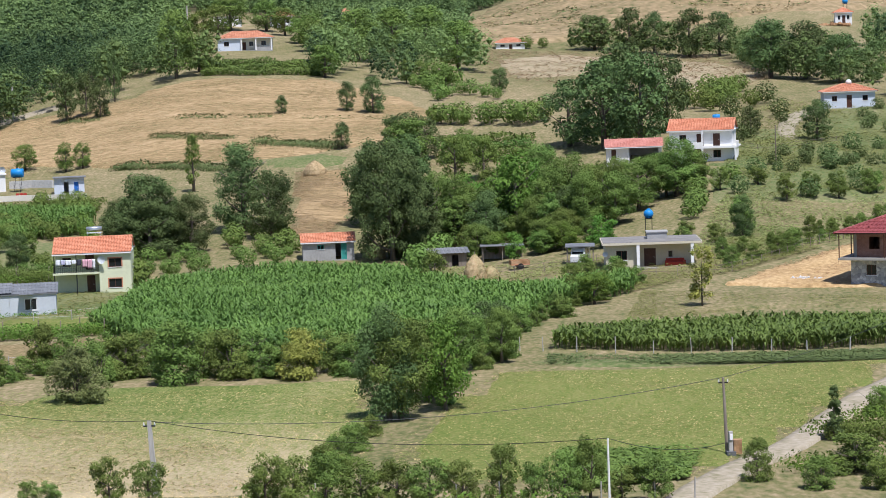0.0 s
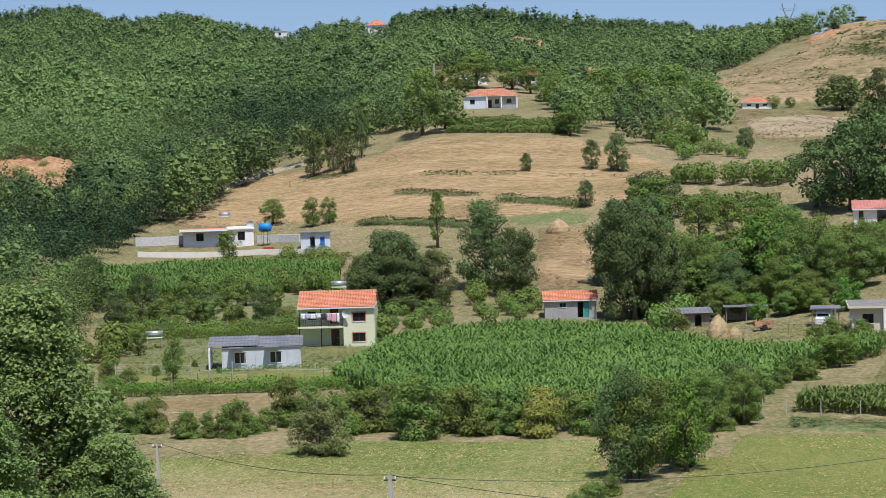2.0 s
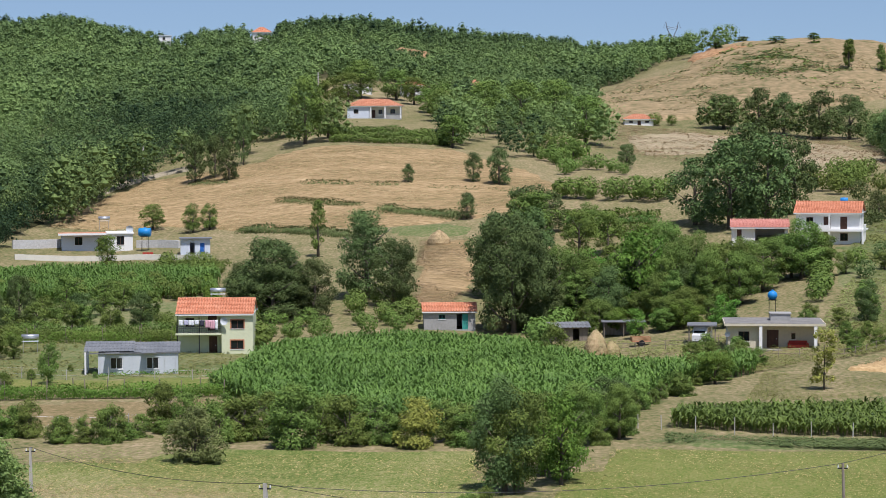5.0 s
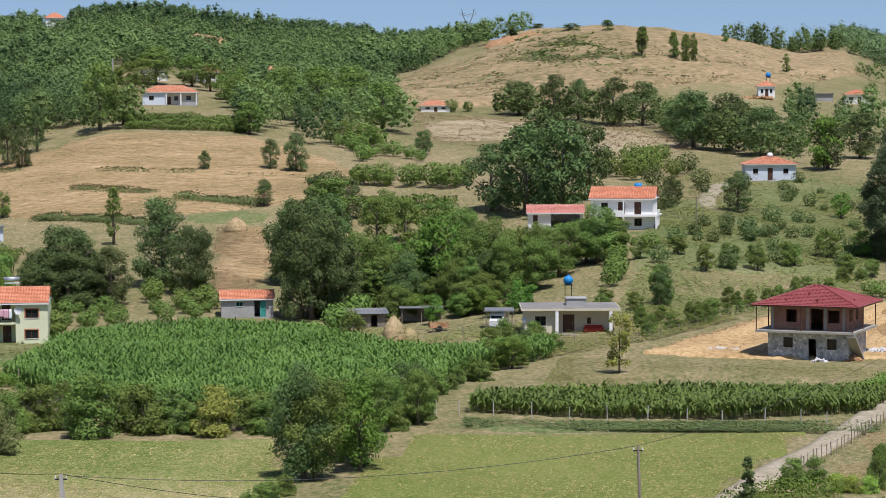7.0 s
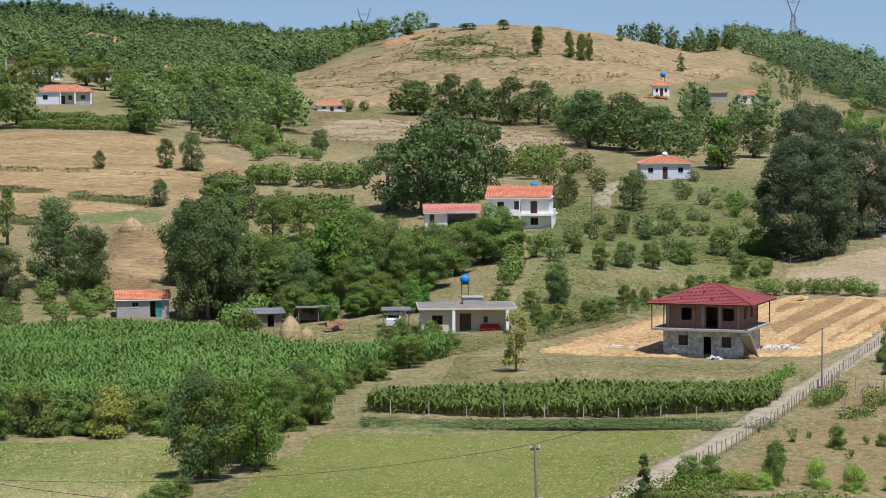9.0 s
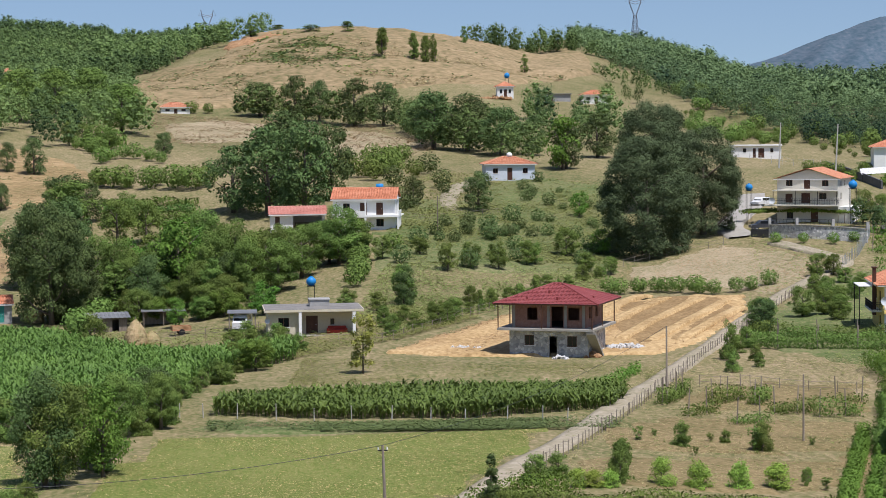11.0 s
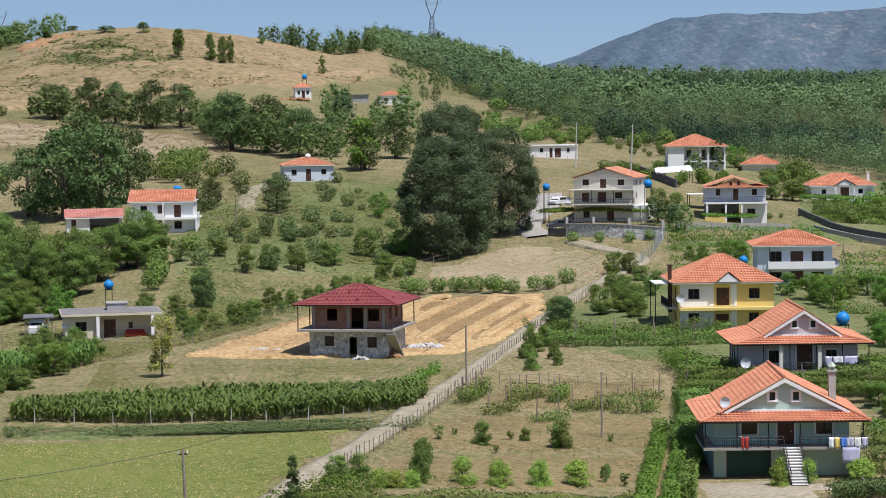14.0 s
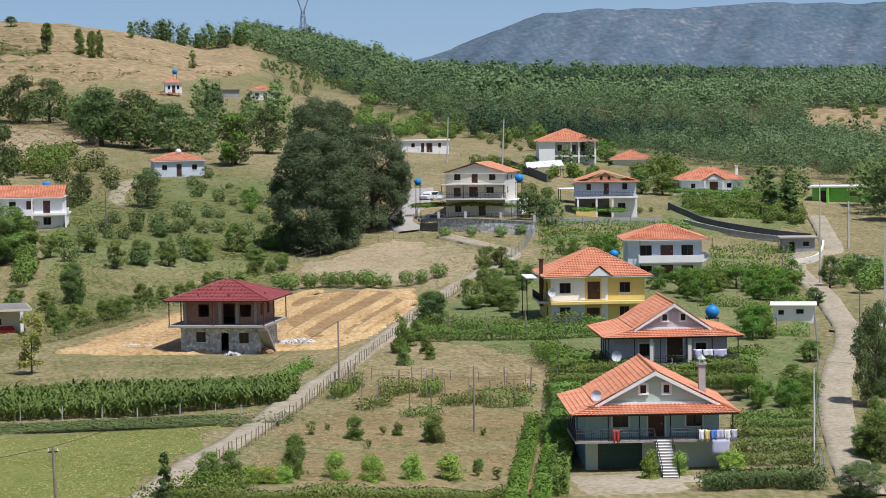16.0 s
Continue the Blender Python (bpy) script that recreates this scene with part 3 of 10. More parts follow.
def corn(name, pairs, height, label, seed, spacing=(0.42, 0.75)):
    """Maize: stalks with arching leaves and tassels."""
    rng = np.random.default_rng(seed)
    x, y = sow(rng, plan(pairs), spacing)
    n = len(x)
    z = land(x, y)
    h = height * (0.86 + 0.16 * np.sin(x / 5.0 + np.sin(y / 7.0)) * np.sin(y / 6.3)) * rng.uniform(0.85, 1.12, n)
    per = 8
    who = np.repeat(np.arange(n), per)
    lev = np.tile(np.linspace(0.28, 0.97, per), n)
    ang = rng.uniform(0, 2 * math.pi, n * per)
    dirv = np.c_[np.cos(ang), np.sin(ang), np.zeros(n * per)]
    side = np.c_[-np.sin(ang), np.cos(ang), np.zeros(n * per)]
    root = np.c_[x[who], y[who], z[who] + lev * h[who] * 0.86]
    ln = (0.72 - 0.25 * np.abs(lev - 0.6)) * rng.uniform(0.8, 1.2, n * per)
    tip = root + dirv * ln[:, None] + np.array([0, 0, 1.0]) * (ln * rng.uniform(-0.1, 0.95, n * per))[:, None]
    mid = root + dirv * (ln * 0.4)[:, None] + np.array([0, 0, 1.0]) * (ln * 0.58)[:, None]
    w = 0.07
    corners = np.concatenate([np.stack([root - side * w, root + side * w, mid + side * w * 1.3, mid - side * w * 1.3], 1), np.stack([mid - side * w * 1.3, mid + side * w * 1.3, tip + side * w * 0.2, tip - side * w * 0.2], 1)])
    stalk = np.c_[x, y, z]
    s1, up = np.c_[np.full(n, 0.03), np.zeros(n), np.zeros(n)], np.c_[np.zeros(n), np.zeros(n), h]
    corners = np.concatenate([corners, np.stack([stalk - s1, stalk + s1, stalk + s1 * 0.4 + up, stalk - s1 * 0.4 + up], 1)])
    return tagged(new(name, quads(name, corners, M["leaf_corn"])), label, "corn field", kind="stuff")


def woods(name, regions, spacing, label, seed, mat, size=(5.5, 10.5), per=76, leaf=0.2, clear=(), slender=(0.7, 1.05), tint=None, clumps=8, core=(0.3, 0.5)):
    """A far wood: each region is (bearing from, to, near distances at both, far distance)."""
    rng = np.random.default_rng(seed)
    P, S = [], []
    for b0, b1, n0, n1, far in regions:
        d = n0 if n0 < n1 else n1
        while d < far:
            step = spacing * (0.75 + d / 1600)
            nb = max(1, int(radians(b1 - b0) * d / step))
            b = b0 + (b1 - b0) * (np.arange(nb) + rng.uniform(0.1, 0.9, nb)) / nb
            near = n0 + (n1 - n0) * (b - b0) / (b1 - b0)
            dd = d + rng.uniform(-1.1, 1.1, nb) * step
            ok = (dd > near) & (rng.uniform(size=nb) > 0.1)
            for c0, c1, e0, e1 in clear:
                ok &= ~((b > c0) & (b < c1) & (dd > e0) & (dd < e1))
            x, y = dd[ok] * np.sin(np.radians(b[ok])), dd[ok] * np.cos(np.radians(b[ok]))
            P.append(np.c_[x, y, land(x, y)])
            S.append(size[0] + (size[1] - size[0]) * rng.beta(1.6, 2.6, ok.sum()) * (1.05 + 0.3 * np.sin(x / 31) * np.sin(y / 37 + 1)))
            d += step
    P, S = np.concatenate(P), np.concatenate(S)
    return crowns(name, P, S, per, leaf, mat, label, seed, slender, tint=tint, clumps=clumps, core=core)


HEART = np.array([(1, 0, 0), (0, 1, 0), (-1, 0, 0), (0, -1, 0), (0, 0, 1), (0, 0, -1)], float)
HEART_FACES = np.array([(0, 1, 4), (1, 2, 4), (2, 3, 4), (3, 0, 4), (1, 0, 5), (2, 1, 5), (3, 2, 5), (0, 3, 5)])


def crowns(name, pts, tall, per, leaf, mat, label, seed, slender=(0.62, 0.95), category="forest", clumps=8, tint=None, core=(0.3, 0.5)):
    """Far trees in one mesh: each crown is made of uneven clumps with leaf sprays over them; each tree has a tone of
    its own. Clump cores are toned darker as inner shade.
    """
    rng = np.random.default_rng(seed)
    n = len(pts)
    wide = rng.uniform(*slender, n) * 0.5 * tall
    tone = np.clip(rng.uniform(0, 1, n) if tint is None else tint(pts[:, 0], pts[:, 1]) + rng.normal(0, 0.15, n), -0.3, 1.3)
    tree = np.repeat(np.arange(n), clumps)
    m = n * clumps
    share = np.tile((np.arange(clumps) + 0.5) / clumps, n) + rng.uniform(-0.06, 0.06, m)
    ang = np.tile(np.arange(clumps) * 2.4, n) + np.repeat(rng.uniform(0, 6.3, n), clumps) + rng.uniform(-0.5, 0.5, m)
    girth = wide[tree] * rng.uniform(0.3, 0.52, m)
    away = wide[tree] * 0.72 * np.sqrt(np.clip(1 - np.abs(2 * share - 0.75) ** 2 / 1.6, 0.02, 1)) * rng.uniform(0.45, 1.2, m)
    lean = (rng.normal(size=(n, 2)) * 0.06 * tall[:, None])[tree] * share[:, None]
    mid = pts[tree] + np.c_[away * np.cos(ang) + lean[:, 0], away * np.sin(ang) + lean[:, 1], tall[tree] * (0.2 + 0.74 * share)]
    each = max(1, per // clumps)
    who = np.repeat(np.arange(m), each)
    off = rng.normal(size=(m * each, 3)) + np.array([0, 0, 0.4])
    off /= np.linalg.norm(off, axis=1)[:, None]
    pos = mid[who] + off * (girth[who] * rng.uniform(0.72, 1.15, m * each))[:, None]
    spray = leaf_quads(rng, pos, 1.0, off * 0.6 + np.array([0, 0, 0.15]))
    spray = pos[:, None] + (spray - pos[:, None]) * (leaf * tall[tree][who])[:, None, None]
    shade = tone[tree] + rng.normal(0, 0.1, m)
    shaded_core = mid[:, None] + HEART[None] * (girth[:, None] * rng.uniform(*core, (m, 6)))[..., None]
    # Cores take a lower tone: the crown's inner shade is put into colour.
    me = quads(name, np.concatenate([spray, shaded_core[:, HEART_FACES].reshape(-1, 3, 3)]), mat, np.concatenate([shade[who], np.repeat(shade - 0.2, 8)]))
    return tagged(new(name, me), label, category, kind="stuff")


# ---- fields, tracks and roads ----
patch("field", [(-6.16, 143.7), (-4.86, 160), (-3.39, 179.6), (0.04, 180), (3.29, 179.3), (6.62, 182.5), (6.61, 171.3), (4.95, 153.2), (3.52, 137.1), (1.81, 128.2), (-1.48, 128.9), (-4.36, 127.8)], M["field_green"], "mown yellow-green meadow beside the track", "field")
patch("field", [(-20.08, 175.8), (-18.87, 176.4), (-16.97, 176.8), (-15.52, 177.3), (-13.49, 182.9), (-9.97, 181.3), (-6.83, 179.9), (-6.29, 166.1), (-6.18, 146.4), (-7.8, 133.9), (-9.67, 127.5), (-15.65, 134), (-20.19, 139.8)], M["field_mixed"], "mown meadow with green and dry streaks", "field")
patch("field", [(-3.08, 185.6), (-1.15, 187.3), (1.71, 186.2), (4.55, 187.4), (7.08, 186.4), (6.52, 182.5), (3.13, 179.3), (-1.15, 181.2)], M["orchard"], "strip of lush uncut grass below the corn", "field", up=0.02)
patch("field", [(-17.55, 428.3), (-16.23, 467), (-15.11, 481.5), (-12.58, 475.7), (-10.74, 486.6), (-8.76, 479.8), (-7.34, 480.9), (-5.5, 459.6), (-4.51, 431.7), (-5.08, 404.6), (-6.5, 399.9), (-8.2, 396), (-11.89, 403.1), (-14.43, 425.2)], M["stubble"], "tan cut hay slope with green ledges", "field")
patch("field", [(-8.18, 381), (-6.9, 379.6), (-6.64, 340.1), (-7.36, 317), (-8.42, 314.9)], M["stubble"], "tan cut hay slope above the shed", "field")
patch("field", [(0.42, 234.3), (2.4, 234.2), (5.53, 228.3), (9.24, 230), (10.1, 226), (9.38, 215.6), (8.52, 209.7), (5.67, 216.2), (2.54, 215.8), (0.13, 211.5)], M["ground"], "dry grass in front of the unfinished house", "field", up=0.02)
patch("field", [(8.63, 314.7), (9.7, 323.5), (10.98, 331.1), (12.11, 323.3), (13.58, 310.3), (13.02, 292), (12.31, 282.7), (9.97, 300), (8.41, 308)], M["field_dry"], "pale dry field behind the orchard row", "field")
patch("field", [(7.65, 178.6), (9.37, 188.6), (14.64, 193.3), (14.49, 177.8), (12.78, 173.9), (7.64, 168.2)], M["soil"], "dry brown garden soil between vegetable rows", "field")
patch("field", [(7.06, 163), (9.93, 169.5), (14.42, 175.2), (14.06, 158.6), (10.63, 151.2), (7.05, 150.1)], M["soil"], "dry brown garden soil with young bushes", "field")
patch("field", [(9.95, 205.4), (11.81, 211.8), (14.65, 210.5), (14.64, 196.1), (9.65, 191.2)], M["soil"], "dry brown garden soil with bean rows", "field")
patch("field", [(11.57, 238.9), (11.65, 256.9), (12.94, 286.1), (14.8, 308), (18.2, 330.7), (20.86, 317.8), (21.55, 268), (21.54, 200.6), (21.53, 163.9), (19.71, 163.7), (19.58, 201), (15.33, 197.2), (14.77, 218.4)], M["orchard"], "green garden ground between the houses", "field", wobble=2.0)
patch("field", [(14.81, 330.9), (17.5, 350.7), (17.93, 388.5), (17.51, 448.2), (16.24, 448.5), (13.97, 424.9), (14.41, 477.1), (16.81, 476.8), (21.28, 429.9), (21.42, 368.6), (18.91, 349), (16.79, 323.3), (14.8, 315.6)], M["orchard"], "green garden ground of the upper village", "field", wobble=2.0)
patch("yard", [(15.1, 161.9), (16.17, 164.1), (18.02, 164.6), (19.01, 161.2), (18.15, 154.4), (15.3, 152.7)], M["track"], "pale concrete yard in front of a house", "yard", wobble=0.2)


def lumps(x, y):
    """Gullies and slumped ledges of the bare hill."""
    return 1.5 * noise.noise((x * 0.03, y * 0.05, 2)) + 1.1 * abs(noise.noise((x * 0.08, y * 0.11, 7))) + 0.5 * noise.noise((x * 0.25, y * 0.3, 4))


patch("hillside", [(-3.97, 705.9), (-2.66, 752.9), (-1.46, 753.8), (-1.1, 830), (-0.4, 850), (1.2, 850), (3.1, 862), (5.4, 858), (7.6, 850), (7.9, 770), (7.05, 708.1), (5.24, 670.9), (3.13, 656.7), (1.16, 634.1), (-1.68, 615.3), (-3.09, 610.5), (-3.73, 651.5)], M["hill"], "bare hill of dry grass and eroded earth", "hill", step=2.0, up=0.1, shape=lumps)
patch("field", [(-19.09, 240.6), (-12.99, 239.4), (-12.85, 230), (-19.09, 231)], M["field_green"], "mown green strip beside the vines", "field")
patch("field", [(-19.1, 219.7), (-16.13, 217.3), (-13, 219), (-12.43, 209.4), (-14.72, 201.1), (-19.11, 201.3)], M["soil"], "bare tan soil strip in the garden", "field")
patch("field", [(-3.1, 564.4), (-1.68, 579.5), (0.31, 573.8), (2.43, 559.6), (3.7, 474.8), (2.43, 441.1), (1.79, 439.8), (-0.26, 514.5), (-2.53, 503.9)], M["field_dry"], "dry hay field on the upper slope", "field")
patch("field", [(2.0, 296), (4.5, 300), (8.3, 312), (8.6, 345), (8.3, 396), (6.6, 412), (5.1, 400), (4.7, 372), (3.2, 372), (2.4, 345)], M["orchard"], "olive green rough pasture with fruit trees", "field", wobble=3.0)
patch("field", [(-9.01, 400.5), (-6.75, 393), (-6.85, 382), (-8.87, 388)], M["orchard"], "green grass below the ledge", "field", up=0.03, wobble=3.0)
patch("field", [(-19.1, 236), (-12.6, 240), (-12.3, 262), (-12.6, 300), (-14.5, 326), (-19.2, 324)], M["orchard"], "green and tan garden ground on the terraces", "field", wobble=2.5, up=-0.04)
SWATHS = plan([(8.2, 232.0), (10.9, 284.0)])


def swath(x, y):
    """Straw lies in long ridges, the ground between them raked bare."""
    ax, ay = SWATHS[1][0] - SWATHS[0][0], SWATHS[1][1] - SWATHS[0][1]
    c = (x * ay - y * ax) / math.hypot(ax, ay)
    return 0.16 * max(0.0, math.sin(c * 2 * math.pi / 5.2)) + 0.05 * noise.noise((x, y, 0))


patch("field", [(2.41, 235.6), (3.69, 246.4), (5.55, 266), (7.98, 286.5), (9.97, 286.7), (11.56, 283.5), (11.5, 262), (10.53, 244), (9.39, 233.3), (6.53, 231), (4.25, 231.2)], M["straw"], "harvested grain field with golden straw rows", "field", step=0.9, shape=swath)
patch("field", [(8.04, 249.1), (8.27, 283.5), (9.41, 289), (11.4, 280.4), (11.47, 262.8), (10.39, 244.7), (9.39, 241.4)], M["raked"], "raked brown ground between straw rows", "field", up=0.12)
ribbon("straw_row", [(7.83, 253.6), (8.69, 271.1), (9.62, 285.8)], 1.5, M["straw"], "golden row of raked straw", "straw", up=0.4)
ribbon("straw_row", [(8.39, 245.6), (9.4, 265), (10.48, 282.5)], 1.5, M["straw"], "golden row of raked straw", "straw", up=0.4)
ribbon("straw_row", [(9.18, 243.7), (10.11, 259.4), (11.12, 278.9)], 1.5, M["straw"], "golden row of raked straw", "straw", up=0.4)
ribbon("straw_row", [(9.96, 244), (10.68, 256.1), (11.47, 271.6)], 1.5, M["straw"], "golden row of raked straw", "straw", up=0.4)
ribbon("straw_row", [(7.9, 268.3), (8.55, 283.3), (9.12, 290.4)], 1.5, M["straw"], "golden row of raked straw", "straw", up=0.4)
ribbon("track", [(1.29, 120.9), (1.94, 125.8), (2.66, 131.1), (3.81, 138.3), (4.8, 147.9), (5.65, 157.8), (6.5, 166.5), (7.51, 179.6), (9.38, 211.8), (10.81, 241.3), (11.55, 258.6), (12.31, 278.7), (13.02, 290.6), (13.65, 301.1), (14, 309.1), (13.3, 316.6), (12.25, 328.9)], 2.3, M["track"], "pale dusty farm track between the fields", "path")
ribbon("track", [(4.31, 357.2), (4.1, 368.1), (4.2, 380.3), (4.49, 394.5), (4.89, 402.6)], 3, M["track"], "winding pale track up the hillside", "path")
ribbon("driveway", [(11.49, 338.5), (11.14, 348.8), (11.35, 360.3), (11.64, 372.2), (11.72, 385.9)], 4.5, M["concrete"], "pale concrete driveway beside the great trees", "driveway")
ribbon("road", [(22.76, 155.8), (22.3, 171.6), (22.07, 185.8), (22.02, 200.9), (22.17, 218.5), (22.38, 234.7), (22.1, 256.2), (21.69, 282), (21.07, 309.9), (21.28, 331.5), (21.97, 335), (21.83, 355.1), (21.56, 380.3)], 3, M["track"], "dusty village road winding uphill", "road")
ribbon("track", [(22.24, 239.2), (22.79, 244.6), (23.32, 250.5)], 3.6, M["track"], "dusty side track of the village road", "road")
ribbon("track", [(-16.51, 469.3), (-15.67, 481.8), (-14.55, 488.7), (-13.85, 488.1)], 4, M["track"], "dusty track entering the wood", "path")

# ---- corn ----
corn("corn_field", [(-11.92, 255.8), (-10.78, 269.5), (-5.94, 269.1), (-4.65, 248.8), (-2.67, 235.9), (-0.97, 239.4), (0.29, 239.1), (0.29, 234.6), (-1.96, 224), (-2.81, 206.9), (-6.51, 190.1), (-11.93, 203.4), (-13.48, 228.9)], 2.3, "tall dense green corn field", 11)
corn("corn_field", [(-1.92, 193.5), (0.39, 191.5), (4.8, 188), (8.23, 191.6), (8.59, 200.5), (8.24, 203.7), (4.52, 204.2), (0.26, 203.2), (-1.56, 200.1)], 1.45, "green corn field behind a low fence", 12)
corn("corn_field", [(-20.57, 337.4), (-17.49, 343.5), (-13.37, 339.9), (-13.24, 328.3), (-16.36, 323.5), (-19.6, 322.5)], 2.2, "green corn field on the terrace", 13, spacing=(0.5, 0.9))
corn("corn_field", [(-20.65, 323.7), (-20.5, 347.7), (-17.48, 366.1), (-13.37, 357.9), (-13.16, 339.3), (-16.36, 329.1), (-18.9, 322.9)], 2.2, "green corn field below the white terrace", 14, spacing=(0.5, 0.9))

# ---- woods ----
patch("forest_floor", [(-25, 330), (-20, 362), (-16.6, 468), (-14, 524), (-10.8, 530), (-10.75, 705), (-7.35, 705), (-7.2, 605), (-3.85, 562), (-3.65, 745), (-1.5, 860), (-1.4, 985), (-5, 990), (-9, 990), (-13, 990), (-17, 990), (-21, 990), (-25, 990)], M["forest_floor"], "leaf litter coloured dark as shade under the wood", "ground", 8.0, up=-0.25)
patch("forest_floor", [(7.4, 895), (9, 815), (10.2, 655), (12.5, 575), (16, 514), (20, 464), (26, 442), (26, 900), (26, 1350), (22, 1350), (18, 1350), (14, 1350), (10.4, 1250), (7.5, 1120)], M["forest_floor"], "leaf litter coloured dark as shade under the far wood", "ground", 8.0, up=-0.25)
def hill_tint(x, y):
    """Young pale oak scrub high on the slope, darker old trees lower down and towards the lane."""
    b, d = np.degrees(np.arctan2(x, y)), np.hypot(x, y)
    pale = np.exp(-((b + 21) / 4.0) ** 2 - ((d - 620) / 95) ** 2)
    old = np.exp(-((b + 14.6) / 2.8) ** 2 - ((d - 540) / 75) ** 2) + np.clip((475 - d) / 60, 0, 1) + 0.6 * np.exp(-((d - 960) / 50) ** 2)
    mottle = np.sin(x / 23 + 1.7 * np.sin(y / 41)) * np.sin(y / 34 + 1.3 * np.sin(x / 29))
    return 0.5 + 0.55 * pale - 0.7 * old + 0.16 * mottle


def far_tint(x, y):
    """Ridge relief and distance haze put into leaf tone: lighter crests, darker hollows, lighter far off."""
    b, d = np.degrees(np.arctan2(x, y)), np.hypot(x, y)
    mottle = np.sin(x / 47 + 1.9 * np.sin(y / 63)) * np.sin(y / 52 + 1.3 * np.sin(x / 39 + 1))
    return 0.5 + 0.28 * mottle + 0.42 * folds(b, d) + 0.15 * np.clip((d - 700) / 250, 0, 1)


GAPS = [(-23.1, -19.7, 452, 512), (-8.85, -7.8, 628, 660), (-7.2, -6.3, 655, 695), (-8.75, -7.9, 795, 850), (-12.5, -11.7, 925, 1000), (-14.6, -13.9, 925, 1000), (-23.6, -22.6, 700, 740)]
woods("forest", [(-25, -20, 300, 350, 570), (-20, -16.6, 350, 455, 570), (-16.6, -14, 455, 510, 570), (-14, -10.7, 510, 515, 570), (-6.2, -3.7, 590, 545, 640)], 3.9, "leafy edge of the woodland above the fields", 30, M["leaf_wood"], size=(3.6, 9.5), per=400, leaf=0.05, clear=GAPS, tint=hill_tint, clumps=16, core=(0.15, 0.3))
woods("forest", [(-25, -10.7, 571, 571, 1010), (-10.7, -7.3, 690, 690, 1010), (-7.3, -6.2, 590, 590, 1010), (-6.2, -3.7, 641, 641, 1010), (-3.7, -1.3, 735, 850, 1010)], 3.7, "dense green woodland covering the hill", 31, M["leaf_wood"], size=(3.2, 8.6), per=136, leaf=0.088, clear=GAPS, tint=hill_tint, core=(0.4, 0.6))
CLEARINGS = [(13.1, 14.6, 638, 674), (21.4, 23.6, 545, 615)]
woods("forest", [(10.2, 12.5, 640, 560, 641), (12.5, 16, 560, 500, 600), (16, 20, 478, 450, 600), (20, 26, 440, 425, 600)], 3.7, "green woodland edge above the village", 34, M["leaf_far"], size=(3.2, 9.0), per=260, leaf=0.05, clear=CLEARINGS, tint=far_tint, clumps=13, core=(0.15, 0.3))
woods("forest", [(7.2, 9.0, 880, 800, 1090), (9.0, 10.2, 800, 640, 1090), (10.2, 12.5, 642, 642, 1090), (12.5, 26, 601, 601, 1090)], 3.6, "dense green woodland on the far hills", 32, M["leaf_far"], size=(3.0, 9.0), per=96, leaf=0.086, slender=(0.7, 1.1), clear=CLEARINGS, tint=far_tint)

# ---- trees ----
plant("dense", (-5.98, 326, 12.9, 12.6), (-5.3, 292, 9.6, 9.0), (-5.35, 345, 11.0, 8.0))
plant("darkround", (-5.5, 378, 9.5, 9.0), (-4.9, 380, 8.0, 6.0), (-3.47, 291.4, 8.3, 6.5), (-1.36, 291.7, 6.5, 5.1), (-3.1, 305, 8.6, 6.4))
plant("limefruit", (-2.69, 301.5, 11.9, 9.0), (-2.1, 306, 9.5, 6.5), (-3.9, 312, 8.8, 5.5), label="bright green leafy tree in the grove")
plant("dome", (9.07, 328, 17.4, 16.2), (10.5, 344.4, 16.6, 13.4), (9.26, 372, 18.2, 14.4))
plant("darkround", (-11.91, 304.2, 11.3, 9.8), (-10.84, 303.3, 8.3, 6.8), (-9.49, 320.7, 13.1, 9.9), (-8.82, 312, 10.4, 7.3))
plant("round", (-5.29, 372.9, 8.8, 9.2), (-1.78, 295.2, 9.8, 6.6), (-0.94, 289.6, 8.4, 5.7), (-4.17, 299.4, 10.0, 6.7), (-2.13, 288.8, 6.8, 5.0), (-0.18, 291.5, 7.5, 6.5), (-0.0809242, 306.2, 7.2, 5.4), (0.640924, 307.5, 6.4, 5.2), (1.1106, 307.5, 6.5, 5.4), (1.8294, 308.8, 5.7, 5.2), (-4.67, 309.3, 10.0, 6.1), (-3.95, 376.1, 5.6, 5.6), (-4.15973, 358.5, 8.1, 6.3))
plant("round", (-3.44027, 359.8, 7.1, 6.1), (-11.03, 499.3, 15.5, 9.9), (-9.65, 637.2, 11.4, 11.8), (-10.46, 505.1, 7.5, 7.5), (-7.34, 487.8, 7.3, 7.3), (-6.49, 546.7, 12.9, 12.9), (-5.64, 568.2, 12.7, 12.7), (-4.79, 586.6, 12.4, 12.4), (-4.01, 531.8, 11.9, 11.9), (-5.30319, 492.1, 5.8, 3.9), (-4.97681, 493.4, 5.2, 3.8), (-4.70499, 486.1, 5.7, 4.6), (-4.31501, 487.4, 5.1, 4.5), (-14.85, 423.1, 5.0, 5.5), (-13.863, 414.1, 5.6, 4.3), (-13.437, 415.4, 5.0, 4.2), (-15.97, 378.7, 5.2, 4.7), (-7.62, 570.7, 8.5, 8.5))
